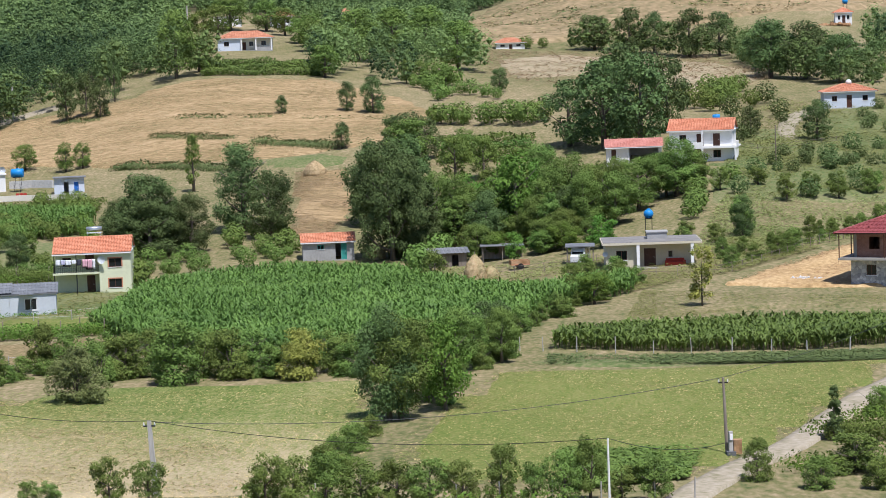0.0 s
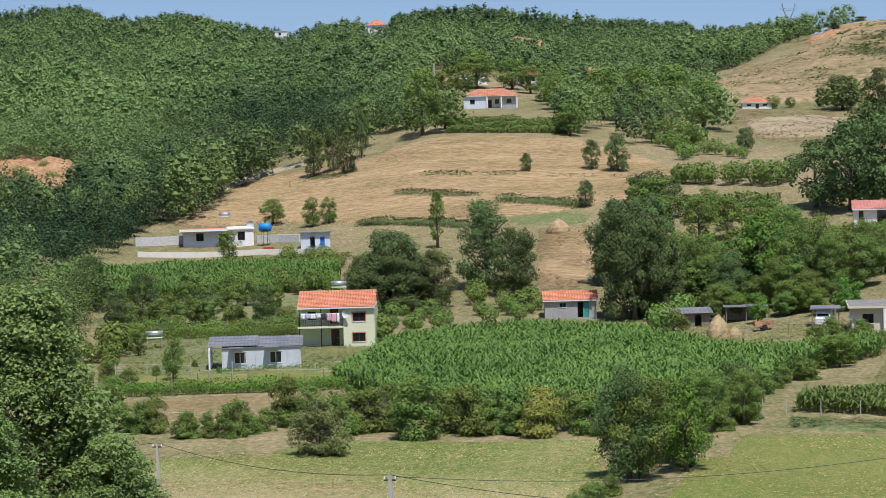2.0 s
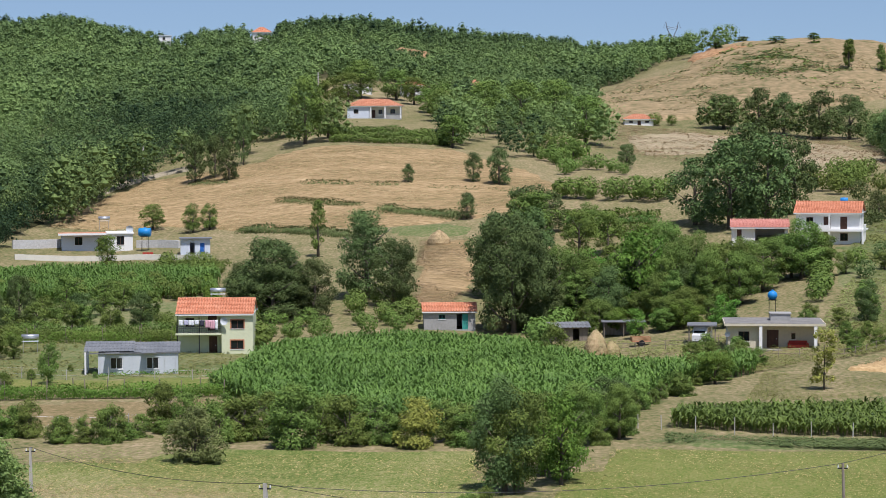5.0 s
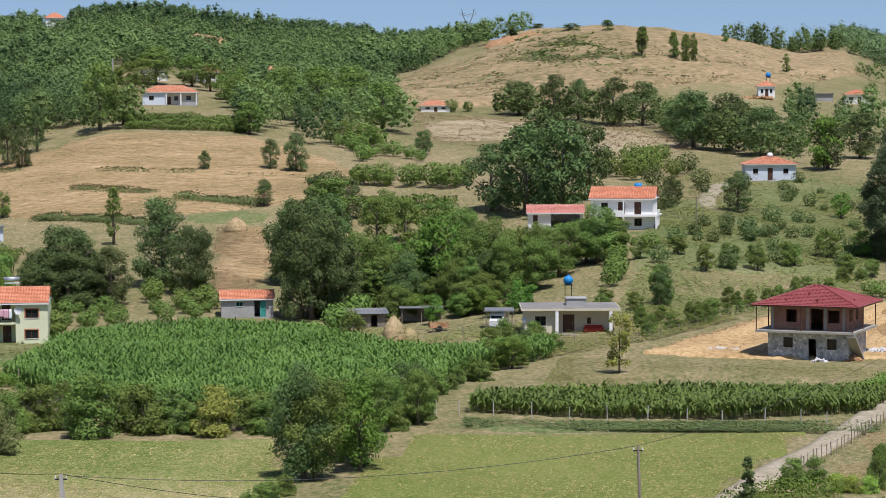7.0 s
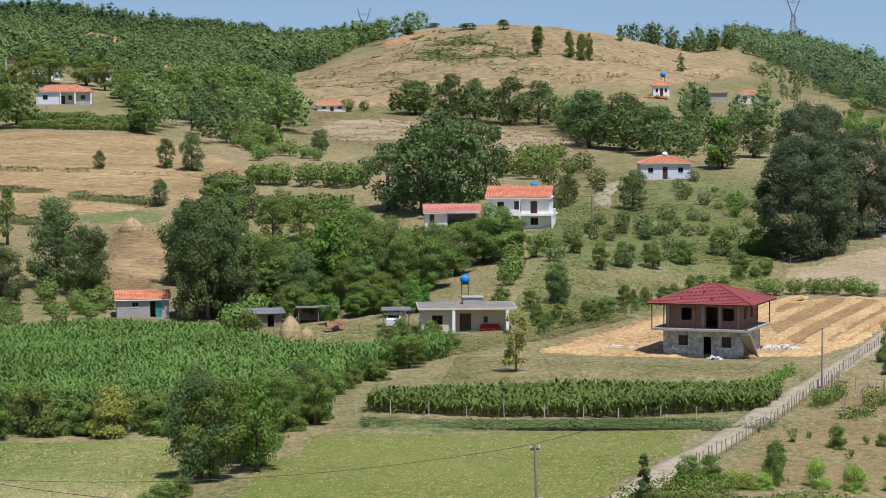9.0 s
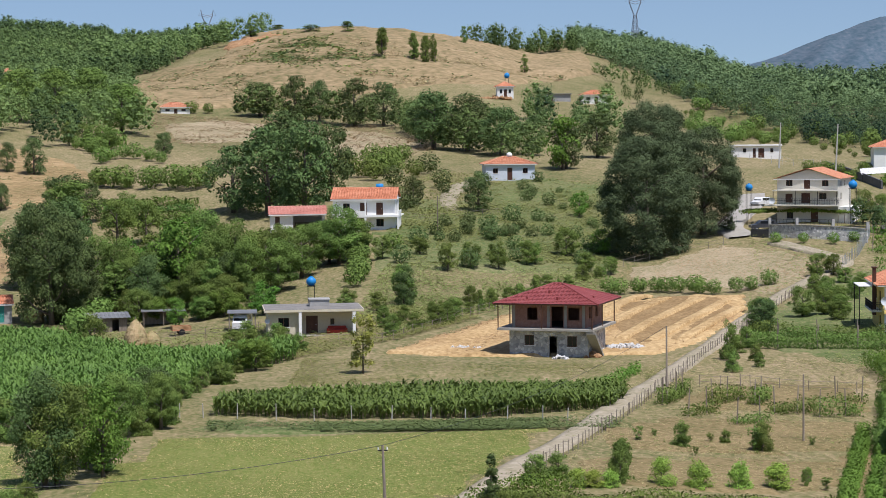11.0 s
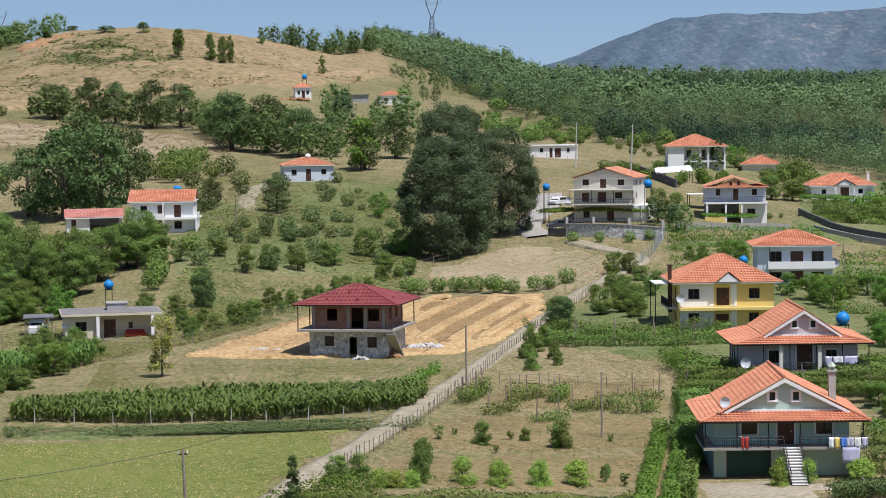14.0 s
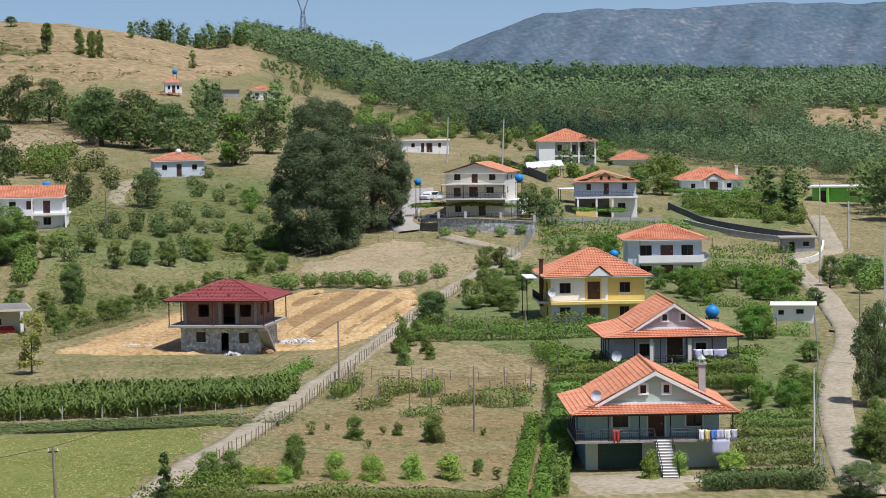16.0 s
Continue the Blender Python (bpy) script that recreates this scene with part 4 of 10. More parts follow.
plant("round", (11.93, 250.5, 3.9, 3.9), (13.3159, 296.5, 3.3, 2.9), (13.7241, 297.8, 2.9, 2.9), (12.9601, 258.1, 3.9, 3.3), (13.4799, 259.4, 3.5, 3.2), (17.2497, 399.4, 4.5, 5.1), (17.7703, 400.7, 3.9, 4.9), (14.4399, 348.9, 5.5, 3.9), (14.9001, 350.2, 4.9, 3.8), (20.85, 254.7, 2.2, 3.8), (18.5209, 275.6, 2.9, 3.1), (18.9791, 276.9, 2.5, 3.0), (21.41, 218.5, 2.2, 2.7), (-5.75, 158.5, 7.8, 5.2), (-3.86, 184.7, 4.6, 3.0), (-3.16, 185.7, 4.8, 3.5))
plant("darkround", (0.1, 384, 15.5, 12.0), (-1.26, 375.4, 11.6, 10.2), (-0.41, 366.3, 15.0, 11.8), (0.51, 359.7, 15.6, 11.1), (1.22, 374.5, 13.9, 8.4), (0.02, 428.1, 10.1, 9.6), (-6.82, 439, 6.2, 3.9), (-6.17, 436, 7.8, 5.6), (-8.45, 437.9, 3.9, 2.8), (-2.99, 472.2, 5.6, 4.4), (-6.99, 399.7, 4.8, 4.0), (-13.78, 467.9, 11.0, 5.6), (-13.29, 467.9, 9.9, 4.9), (-12.94, 460.7, 8.6, 4.6), (-12.58, 478.6, 11.3, 3.8), (-0.57, 596.4, 10.1, 10.6), (0.310499, 584.7, 12.6, 8.5), (0.909501, 586, 11.2, 8.2), (1.79027, 578.3, 12.9, 10.1))
plant("darkround", (2.50973, 579.6, 11.5, 9.8), (3.77, 473, 13.5, 12.3), (4.62, 469.3, 12.2, 11.6), (5.47, 459.9, 10.8, 10.3), (6.25, 461.3, 8.6, 6.9), (7.09, 431.7, 8.8, 7.5), (7.88, 455.1, 9.3, 9.0), (4.88, 358.8, 7.1, 5.5), (11.95, 248.1, 4.1, 3.8), (2.99, 270.1, 5.4, 3.3), (3.25, 363.2, 5.0, 4.1), (23, 192.4, 9.1, 4.3), (22.65, 154.7, 2.7, 4.2), (23.42, 375.9, 10.3, 8.4), (21.9, 289, 4.3, 2.9), (22.59, 296.5, 4.0, 2.9), (23.21, 218.2, 6.5, 3.2), (21.55, 268, 2.3, 2.7))
plant("slim", (2.5, 708.1, 9.7, 4.7), (3.31, 706.8, 7.4, 3.5), (3.59, 702, 9.1, 4.4), (3.83, 695.6, 8.6, 1.6), (1.64, 766.8, 4.6, 5.7), (-0.75, 825, 6.5, 7.1), (0.73, 786.8, 3.3, 7.8), (6.06, 718.6, 7.1, 2.9), (4.55, 784.4, 7.0, 3.1), (-0.1, 835, 4.1, 6.1), (-10.73, 370.2, 9.6, 3.3))
plant("bush", (-12.66, 188.8, 4.2, 4.0), (-11.45, 183.1, 5.4, 5.4), (-10.02, 185, 4.4, 4.6), (-7.31, 185.5, 3.9, 3.9), (-9.02, 184.7, 3.2, 3.2), (-17.14, 189.8, 2.4, 2.8), (-17.97, 194.5, 3.5, 3.1), (-13.3, 187, 3.5, 3.2), (3.22, 128, 2.6, 2.0), (5.62, 131, 2.6, 4.2), (4.77, 125.8, 1.9, 2.5), (6.23, 125.7, 2.2, 2.2), (8.45, 154.4, 3.1, 2.0), (9.96, 173.5, 2.2, 1.8), (11.96, 173.9, 2.5, 2.2), (11.14, 227.8, 4.5, 2.3), (13.09, 161.8, 1.2, 1.0), (11.03, 176.3, 1.3, 1.1))
plant("yellowbush", (-8.24, 182.6, 4.3, 4.8))
plant("greybush", (-13.88, 174.1, 4.7, 5.6))
plant("fruit", (-9.29, 122, 3.7, 2.6), (-8.57, 121, 3.4, 2.8), (-7.78, 121, 3.3, 2.5), (-6.85, 121, 3.0, 3.0), (-5.99, 121, 2.8, 2.7), (-5.13, 121, 2.9, 3.0), (-4.26, 121, 2.7, 2.5), (-3.26, 121, 3.6, 2.6), (-2.47, 121, 2.4, 2.1), (-1.68, 121, 3.2, 2.7), (-1.03, 121.5, 3.7, 2.4), (-0.24, 121, 2.3, 2.4), (0.61, 121, 2.7, 2.7), (-13.19, 128, 3.1, 2.4), (-12.2, 128, 2.8, 2.4), (-15.21, 130, 1.8, 2.0), (-14.65, 130, 1.8, 1.5))
plant("cypress", (5.14, 142.9, 3.8, 1.5), (20.45, 379.8, 8.0, 4.2), (20.93, 380.1, 7.1, 4.2))
plant("thin", (1.93, 219.7, 6.8, 3.4))
plant("limebush", (9.46, 153.5, 2.2, 1.9), (10.38, 154.2, 2.1, 2.1), (11.38, 155.5, 2.2, 1.9), (12.36, 157.1, 2.1, 2.5), (7.35, 150.6, 1.4, 1.7), (7.75, 150.5, 1.3, 1.7), (8.15, 150.8, 1.3, 1.5))
plant("bush", (8.38, 152.9, 3.0, 1.7), (6.24, 152.7, 2.1, 2.4), (6.81, 154.9, 1.9, 2.0))
plant("twiggy", (9.9, 174.6, 1.7, 1.4), (11.83, 173.7, 2.4, 1.9), (10.68, 176.5, 0.9, 0.9), (11.08, 176.8, 1.1, 0.9), (8.85, 174.4, 1.3, 1.1), (13.03, 159.1, 1.5, 0.9), (13.53, 159.1, 1.0, 1.2), (9.26, 177.1, 0.8, 0.7), (10.3, 170.5, 0.8, 0.7), (13.2, 178.5, 0.9, 0.8))
plant("poplar", (-21.05, 108, 17.2, 12.6), (-23.6, 101, 15.2, 11.0), (-19.1, 103, 10.0, 7.4), (-22.4, 96, 12.0, 8.0))

# ---- building materials ----
def plaster(name, c, dirt=0.8):
    return surface(name, [tuple(v * dirt for v in c), tuple(v * 0.95 for v in c), c], 0.5, 0.85, 0.012, 5, spread=0.5, fine=7)


M["white"] = plaster("white_plaster", (0.82, 0.81, 0.78), 0.86)
M["offwhite"] = plaster("cream_plaster", (0.68, 0.65, 0.56))
M["lightgreen"] = plaster("pale_green_plaster", (0.50, 0.60, 0.48))
M["aqua"] = plaster("aqua_plaster", (0.42, 0.58, 0.50))
M["lilac"] = plaster("lilac_grey_plaster", (0.55, 0.51, 0.53))
M["yellow"] = plaster("yellow_plaster", (0.74, 0.56, 0.19))
M["lemon"] = plaster("pale_lemon_plaster", (0.66, 0.68, 0.46))
M["brightgreen"] = plaster("bright_green_plaster", (0.22, 0.55, 0.10))
M["bluewhite"] = plaster("bluish_white_plaster", (0.60, 0.65, 0.72))
M["grey"] = surface("grey_render", [(0.24, 0.235, 0.22), (0.33, 0.325, 0.31), (0.41, 0.40, 0.38)], 0.7, 0.9, 0.02, 4, spread=0.5)
M["darkgrey"] = surface("dark_block_wall", [(0.07, 0.07, 0.07), (0.11, 0.11, 0.115), (0.16, 0.16, 0.16)], 0.8, 0.9, 0.02, 4)
M["tile"] = surface("terracotta_tile", [(0.36, 0.135, 0.07), (0.54, 0.22, 0.12), (0.65, 0.33, 0.20)], 0.9, 0.75, 0.01, fine=9, spread=0.45)
M["tile_pale"] = surface("weathered_tile", [(0.36, 0.14, 0.075), (0.52, 0.23, 0.13), (0.58, 0.33, 0.21)], 1.1, 0.8, 0.01, fine=9, spread=0.45)
M["sheet_red"] = surface("dark_red_roof_sheet", [(0.16, 0.035, 0.035), (0.235, 0.055, 0.052), (0.29, 0.085, 0.078)], 0.6, 0.5, 0.005, fine=9, spread=0.5)
M["sheet_pink"] = surface("faded_red_roof_sheet", [(0.42, 0.17, 0.13), (0.52, 0.23, 0.18), (0.56, 0.29, 0.23)], 0.5, 0.65, 0.005, spread=0.5)
M["sheet_grey"] = surface("grey_roof_sheet", [(0.10, 0.105, 0.11), (0.16, 0.165, 0.17), (0.25, 0.25, 0.25)], 0.5, 0.6, 0.01, spread=0.5)
M["panel"] = surface("pale_blue_grey_panel", [(0.42, 0.45, 0.48), (0.52, 0.55, 0.57), (0.58, 0.6, 0.62)], 0.6, 0.6, 0.004, spread=0.5)
M["brick"] = surface("raw_hollow_brick", [(0.20, 0.10, 0.07), (0.30, 0.155, 0.11), (0.38, 0.23, 0.17)], 2.2, 0.9, 0.02, fine=5, spread=0.5)
M["stone"] = surface("rubble_stone", [(0.20, 0.20, 0.205), (0.36, 0.36, 0.36), (0.52, 0.51, 0.5)], 1.4, 0.9, 0.03, fine=6, spread=0.5, per_object=0.35)
M["mortar"] = surface("mortar", [(0.30, 0.29, 0.27), (0.40, 0.39, 0.37), (0.46, 0.45, 0.43)], 2, 0.95, 0.01)
M["woodbrown"] = surface("dark_stained_wood", [(0.045, 0.02, 0.012), (0.09, 0.04, 0.025), (0.13, 0.06, 0.035)], 3, 0.5, 0.004, stretch=(1, 1, 0.2))
M["oldwood"] = surface("weathered_wood", [(0.14, 0.11, 0.085), (0.24, 0.20, 0.16), (0.33, 0.29, 0.24)], 2, 0.9, 0.01, stretch=(3, 3, 0.3), per_object=0.25)
M["iron"] = surface("black_iron", [(0.012, 0.012, 0.012), (0.025, 0.025, 0.027), (0.05, 0.04, 0.035)], 3, 0.5, metal=0.3)
M["steel"] = surface("galvanised_steel", [(0.45, 0.46, 0.47), (0.55, 0.56, 0.57), (0.62, 0.62, 0.62)], 2, 0.4, metal=0.8)
M["pole"] = surface("concrete_pole", [(0.30, 0.28, 0.25), (0.42, 0.40, 0.36), (0.50, 0.48, 0.44)], 1.5, 0.9, 0.01, stretch=(1, 1, 0.2))
# Near-black floor colour stands in for the dimness inside the rooms.
M["dark"] = surface("interior_shade_colour", [(0.02, 0.018, 0.016), (0.035, 0.03, 0.028), (0.05, 0.045, 0.04)], 1, 0.9)
M["glass"] = glass_dark("window_glass")
M["trim"] = surface("white_trim", [(0.66, 0.65, 0.63), (0.75, 0.74, 0.72), (0.8, 0.8, 0.79)], 2, 0.6)
M["bluetank"] = surface("blue_plastic", [(0.015, 0.16, 0.42), (0.02, 0.22, 0.54), (0.03, 0.27, 0.60)], 1.5, 0.4)
M["garage"] = surface("dark_green_metal", [(0.015, 0.05, 0.035), (0.02, 0.065, 0.045), (0.03, 0.08, 0.055)], 1.5, 0.5)
M["teal"] = surface("teal_paint", [(0.03, 0.20, 0.17), (0.045, 0.27, 0.23), (0.06, 0.32, 0.28)], 2, 0.6)
M["bluepaint"] = surface("blue_paint", [(0.02, 0.10, 0.38), (0.03, 0.15, 0.50), (0.04, 0.19, 0.55)], 2, 0.6)
M["hay"] = surface("hay", [(0.26, 0.18, 0.085), (0.42, 0.31, 0.165), (0.54, 0.42, 0.25)], 2.5, 0.95, 0.06, fine=7, stretch=(1, 1, 3))
for key, c in (("cloth_white", (0.75, 0.75, 0.77)), ("cloth_blue", (0.10, 0.22, 0.62)), ("cloth_yellow", (0.72, 0.55, 0.16)), ("cloth_red", (0.40, 0.05, 0.035)), ("cloth_pink", (0.62, 0.35, 0.40)), ("cloth_lilac", (0.50, 0.48, 0.62)), ("cloth_dark", (0.05, 0.05, 0.07))):
    M[key] = surface(key, [tuple(v * 0.8 for v in c), c, tuple(min(0.85, v * 1.08) for v in c)], 3, 0.9, 0.01)


# ---- house kit: x along the front, y into the house, front at y = 0 ----
def house(bearing, dist, yaw, label, category="house", name="house", up=0.0, group=""):
    """The base of a house whose front looks at the viewer, turned by yaw (+: to the viewer's right)."""
    e = new(name)
    e.matrix_basis = Matrix.Translation(spot(bearing, dist, up)) @ Matrix.Rotation(radians(yaw - bearing), 4, "Z")
    return tagged(e, label, category, group)


def glaze(parent, m, x0, x1, z0, z1, kind="w", frame="woodbrown", depth=0.1):
    """What fills an opening: window, door, garage door, or nothing (o: a bare hole)."""
    if kind == "o":
        return
    bm = bmesh.new()
    t = 0.07 if kind == "w" else 0.09
    for a in ((x0, x0 + t, z0, z1), (x1 - t, x1, z0, z1), (x0 + t, x1 - t, z0, z0 + t), (x0 + t, x1 - t, z1 - t, z1)):
        box(bm, a[0], a[1], depth - 0.03, depth + 0.05, a[2], a[3], m)
    if kind == "w" and x1 - x0 > 0.8:
        c = (x0 + x1) / 2
        box(bm, c - 0.035, c + 0.035, depth - 0.02, depth + 0.04, z0 + t, z1 - t, m)
    name = {"w": "window", "d": "door", "g": "garage_door"}[kind]
    f = part(name, bm, M[frame], parent)
    if kind == "w":
        bm = bmesh.new()
        box(bm, x0 + t, x1 - t, depth, depth + 0.02, z0 + t, z1 - t, m)
        part("pane", bm, M["glass"], f)
        bm = bmesh.new()
        box(bm, x0 - 0.06, x1 + 0.06, -0.06, depth, z0 - 0.06, z0, m)
        part("sill", bm, M["trim"], f)
    else:
        bm = bmesh.new()
        n = 5 if kind == "g" else 3
        for k in range(n):
            za, zb = z0 + t + (z1 - z0 - 2 * t) * k / n, z0 + t + (z1 - z0 - 2 * t) * (k + 1) / n
            box(bm, x0 + t, x1 - t, depth + 0.01, depth + 0.04, za + 0.015, zb - 0.015, m)
        box(bm, x0 + t, x1 - t, depth + 0.03, depth + 0.06, z0 + t, z1 - t, m)
        part("leaf", bm, M["garage"] if kind == "g" else M[frame], f)
        if kind == "d":
            bm = bmesh.new()
            box(bm, x1 - t - 0.14, x1 - t - 0.08, depth - 0.04, depth + 0.01, (z0 + z1) / 2 - 0.06, (z0 + z1) / 2 + 0.06, m)
            part("handle", bm, M["steel"], f)


def wall(parent, m, x0, x1, z0, z1, mat, openings=(), t=0.25, frame="woodbrown", surround=None, name="wall", label=""):
    """A wall with real openings; each opening is (x0, x1, z0, z1, kind)."""
    xs = sorted({x0, x1, *(v for o in openings for v in o[:2])})
    zs = sorted({z0, z1, *(v for o in openings for v in o[2:4])})
    bm = bmesh.new()
    for a, b in zip(xs, xs[1:]):
        for c, d in zip(zs, zs[1:]):
            mx, mz = (a + b) / 2, (c + d) / 2
            if not any(o[0] < mx < o[1] and o[2] < mz < o[3] for o in openings):
                box(bm, a, b, 0, t, c, d, m)
    bmesh.ops.remove_doubles(bm, verts=bm.verts[:], dist=0.0005)
    seen = {}
    for f in bm.faces:
        k = tuple(round(v, 3) for v in f.calc_center_median())
        seen.setdefault(k, []).append(f)
    bmesh.ops.delete(bm, geom=[f for fs in seen.values() if len(fs) > 1 for f in fs], context="FACES_ONLY")
    w = part(name, bm, mat, parent, label)
    for o in openings:
        glaze(parent, m, *o, frame=frame)
        if surround:
            bm = bmesh.new()
            s = 0.12
            for a in ((o[0] - s, o[0], o[2], o[3] + s), (o[1], o[1] + s, o[2], o[3] + s), (o[0], o[1], o[3], o[3] + s)):
                box(bm, a[0], a[1], -0.03, 0.02, a[2], a[3], m)
            part("surround", bm, M[surround], parent)
    return w


I4 = Matrix.Identity(4)


def shell(parent, w, d, z0, z1, mat, front=(), left=(), right=(), y=0.0, x=0.0, frame="woodbrown", surround=None, t=0.25, front_mat=None):
    """Four walls; openings of the sides are given from the front backwards."""
    wall(parent, Matrix.Translation((x, y, 0)), -w / 2, w / 2, z0, z1, front_mat or mat, front, t, frame, surround)
    lm = Matrix.Translation((x - w / 2, y, 0)) @ Matrix.Rotation(radians(90), 4, "Z") @ Matrix.Diagonal((1, -1, 1, 1))
    rm = Matrix.Translation((x + w / 2, y, 0)) @ Matrix.Rotation(radians(90), 4, "Z")
    wall(parent, lm, t, d - t, z0, z1, mat, left, t, frame)
    wall(parent, rm, t, d - t, z0, z1, mat, right, t, frame)
    wall(parent, Matrix.Translation((x, y + d - t, 0)), -w / 2, w / 2, z0, z1, mat, (), t)
    part("floor", boxes((x - w / 2 + t, x + w / 2 - t, y + t, y + d - t, z0 + 0.02, z0 + 0.1)), M["dark"], parent)


def tiles(bm, el, er, tl, tr, col=0.3, course=0.36, lift_=0.05, wave=0.035, per=4):
    """Barrel tiles over a slope with eave corners el, er and top corners tl, tr."""
    el, er, tl, tr = (Vector(p) for p in (el, er, tl, tr))
    along = (er - el).normalized()
    up = (tl + tr) / 2 - (el + er) / 2
    nrm = along.cross(up).normalized()
    if nrm.z < 0:
        nrm = -nrm
    rows = max(2, round(up.length / course))
    a = lambda p: (p - el).dot(along)
    L = (er - el).length
    n = max(2, round(L / col) * per)
    last = None
    for k in range(rows):
        edge = []
        for e, rise in ((k / rows, lift_), ((k + 1) / rows, 0.0)):
            p, q = el.lerp(tl, e), er.lerp(tr, e)
            edge.append((p, q, a(p), a(q), rise))
        line = []
        for p, q, lo, hi, rise in edge:
            vs = []
            for i in range(n + 1):
                s = edge[0][2] + (edge[0][3] - edge[0][2]) * i / n
                s = min(max(s, lo), hi)
                g = (s - lo) / (hi - lo) if hi - lo > 1e-6 else 0.0
                vs.append(bm.verts.new(p.lerp(q, g) + nrm * (rise + wave * math.cos(2 * math.pi * s / col))))
            line.append(vs)
        for i in range(n):
            bm.faces.new((line[0][i], line[0][i + 1], line[1][i + 1], line[1][i]))
            if last:
                bm.faces.new((last[i], last[i + 1], line[0][i + 1], line[0][i]))
        last = line[1]


def ridge_caps(parent, mat, *lines, r=0.11):
    for p, q in lines:
        p, q = Vector(p), Vector(q)
        bm = bmesh.new()
        n = max(2, int((q - p).length / 0.42))
        pts, rad = [], []
        for k in range(n):
            pts += [p.lerp(q, k / n), p.lerp(q, (k + 0.97) / n)]
            rad += [r * 1.15, r * 0.92]
        tube(bm, pts, rad, 6)
        part("ridge", bm, mat, parent)


def roof_slopes(parent, mat, slopes, col=0.3, **kw):
    for s in slopes:
        bm = bmesh.new()
        tiles(bm, *s, col=col, **kw)
        part("roof_slope", bm, mat, parent, smooth=False)


def hip_roof(parent, w, d, z, rise, over, mat, x=0.0, y=0.0, col=0.3, board="trim", caps=None, **kw):
    x0, x1, y0, y1 = x - w / 2 - over, x + w / 2 + over, y - over, y + d + over
    W, D = x1 - x0, y1 - y0
    k = min(W, D) / 2
    r0, r1 = ((x0 + k, (y0 + y1) / 2, z + rise), (x1 - k, (y0 + y1) / 2, z + rise)) if W >= D else (((x0 + x1) / 2, y0 + k, z + rise), ((x0 + x1) / 2, y1 - k, z + rise))
    a, b, c, e = (x0, y0, z), (x1, y0, z), (x1, y1, z), (x0, y1, z)
    if W >= D:
        sl = [(a, b, r0, r1), (b, c, r1, r1), (c, e, r1, r0), (e, a, r0, r0)]
    else:
        sl = [(a, b, r0, r0), (b, c, r0, r1), (c, e, r1, r1), (e, a, r1, r0)]
    roof_slopes(parent, mat, sl, col, **kw)
    part("eave_board", boxes((x0 + 0.02, x1 - 0.02, y0 + 0.02, y1 - 0.02, z - 0.14, z + 0.0)), M[board], parent)
    ends = [(a, r0), (b, r1 if W >= D else r0), (c, r1), (e, r0 if W >= D else r1)]
    if r0 != r1:
        ends.append((r0, r1))
    ridge_caps(parent, caps or mat, *ends)
    return r0, r1


def gable_x(parent, w, d, z, rise, over, mat, wallmat, x=0.0, y=0.0, col=0.3, side=0.3, ridge_at=0.5, **kw):
    """Ridge along the front."""
    x0, x1, y0, y1 = x - w / 2 - side, x + w / 2 + side, y - over, y + d + over
    ym = y0 + (y1 - y0) * ridge_at
    roof_slopes(parent, mat, [((x0, y0, z), (x1, y0, z), (x0, ym, z + rise), (x1, ym, z + rise)), ((x1, y1, z), (x0, y1, z), (x1, ym, z + rise), (x0, ym, z + rise))], col, **kw)
    ridge_caps(parent, mat, ((x0, ym, z + rise), (x1, ym, z + rise)))
    for gx in (x - w / 2 + 0.01, x + w / 2 - 0.26):
        bm = bmesh.new()
        tri(bm, (gx, y0 + over * 0.6, z - 0.05), (gx, y1 - over * 0.6, z - 0.05), (gx, ym, z + rise - 0.08), (0.25, 0, 0))
        part("gable", bm, wallmat, parent)
    part("eave_board", boxes((x0, x1, y0, y0 + 0.12, z - 0.16, z - 0.02), (x0, x1, y1 - 0.12, y1, z - 0.16, z - 0.02), (x0 + 0.1, x1 - 0.1, y0 + 0.12, y1 - 0.12, z - 0.1, z - 0.04)), M["trim"], parent)


def tri(bm, a, b, c, off):
    """A thick triangle."""
    o = Vector(off)
    v = [bm.verts.new(Vector(p)) for p in (a, b, c)]
    u = [bm.verts.new(Vector(p) + o) for p in (a, b, c)]
    bm.faces.new(v)
    bm.faces.new(u[::-1])
    for i in range(3):
        j = (i + 1) % 3
        bm.faces.new((v[i], u[i], u[j], v[j]))
    bmesh.ops.recalc_face_normals(bm, faces=bm.faces[:])


def railing(parent, points, z, height=0.9, mat="iron", gap=0.16, bar=0.012):
    """A balcony railing along points (x, y)."""
    bm = bmesh.new()
    for (ax, ay), (bx, by) in zip(points, points[1:]):
        a, b = Vector((ax, ay, 0)), Vector((bx, by, 0))
        for h in (0.08, height * 0.72, height):
            tube(bm, [a + Vector((0, 0, z + h)), b + Vector((0, 0, z + h))], [0.02, 0.02], 4)
        n = max(1, int((b - a).length / gap))
        for k in range(n + 1):
            p = a.lerp(b, k / n)
            tube(bm, [p + Vector((0, 0, z)), p + Vector((0, 0, z + height))], [bar, bar], 4)
    return part("railing", bm, M[mat], parent)


def post(parent, x, y, z0, z1, r=0.05, mat="iron", name="post", square=False):
    if square:
        return part(name, boxes((x - r, x + r, y - r, y + r, z0, z1)), M[mat], parent)
    bm = bmesh.new()
    tube(bm, [(x, y, z0), (x, y, z1)], [r, r], 8)
    return part(name, bm, M[mat], parent)


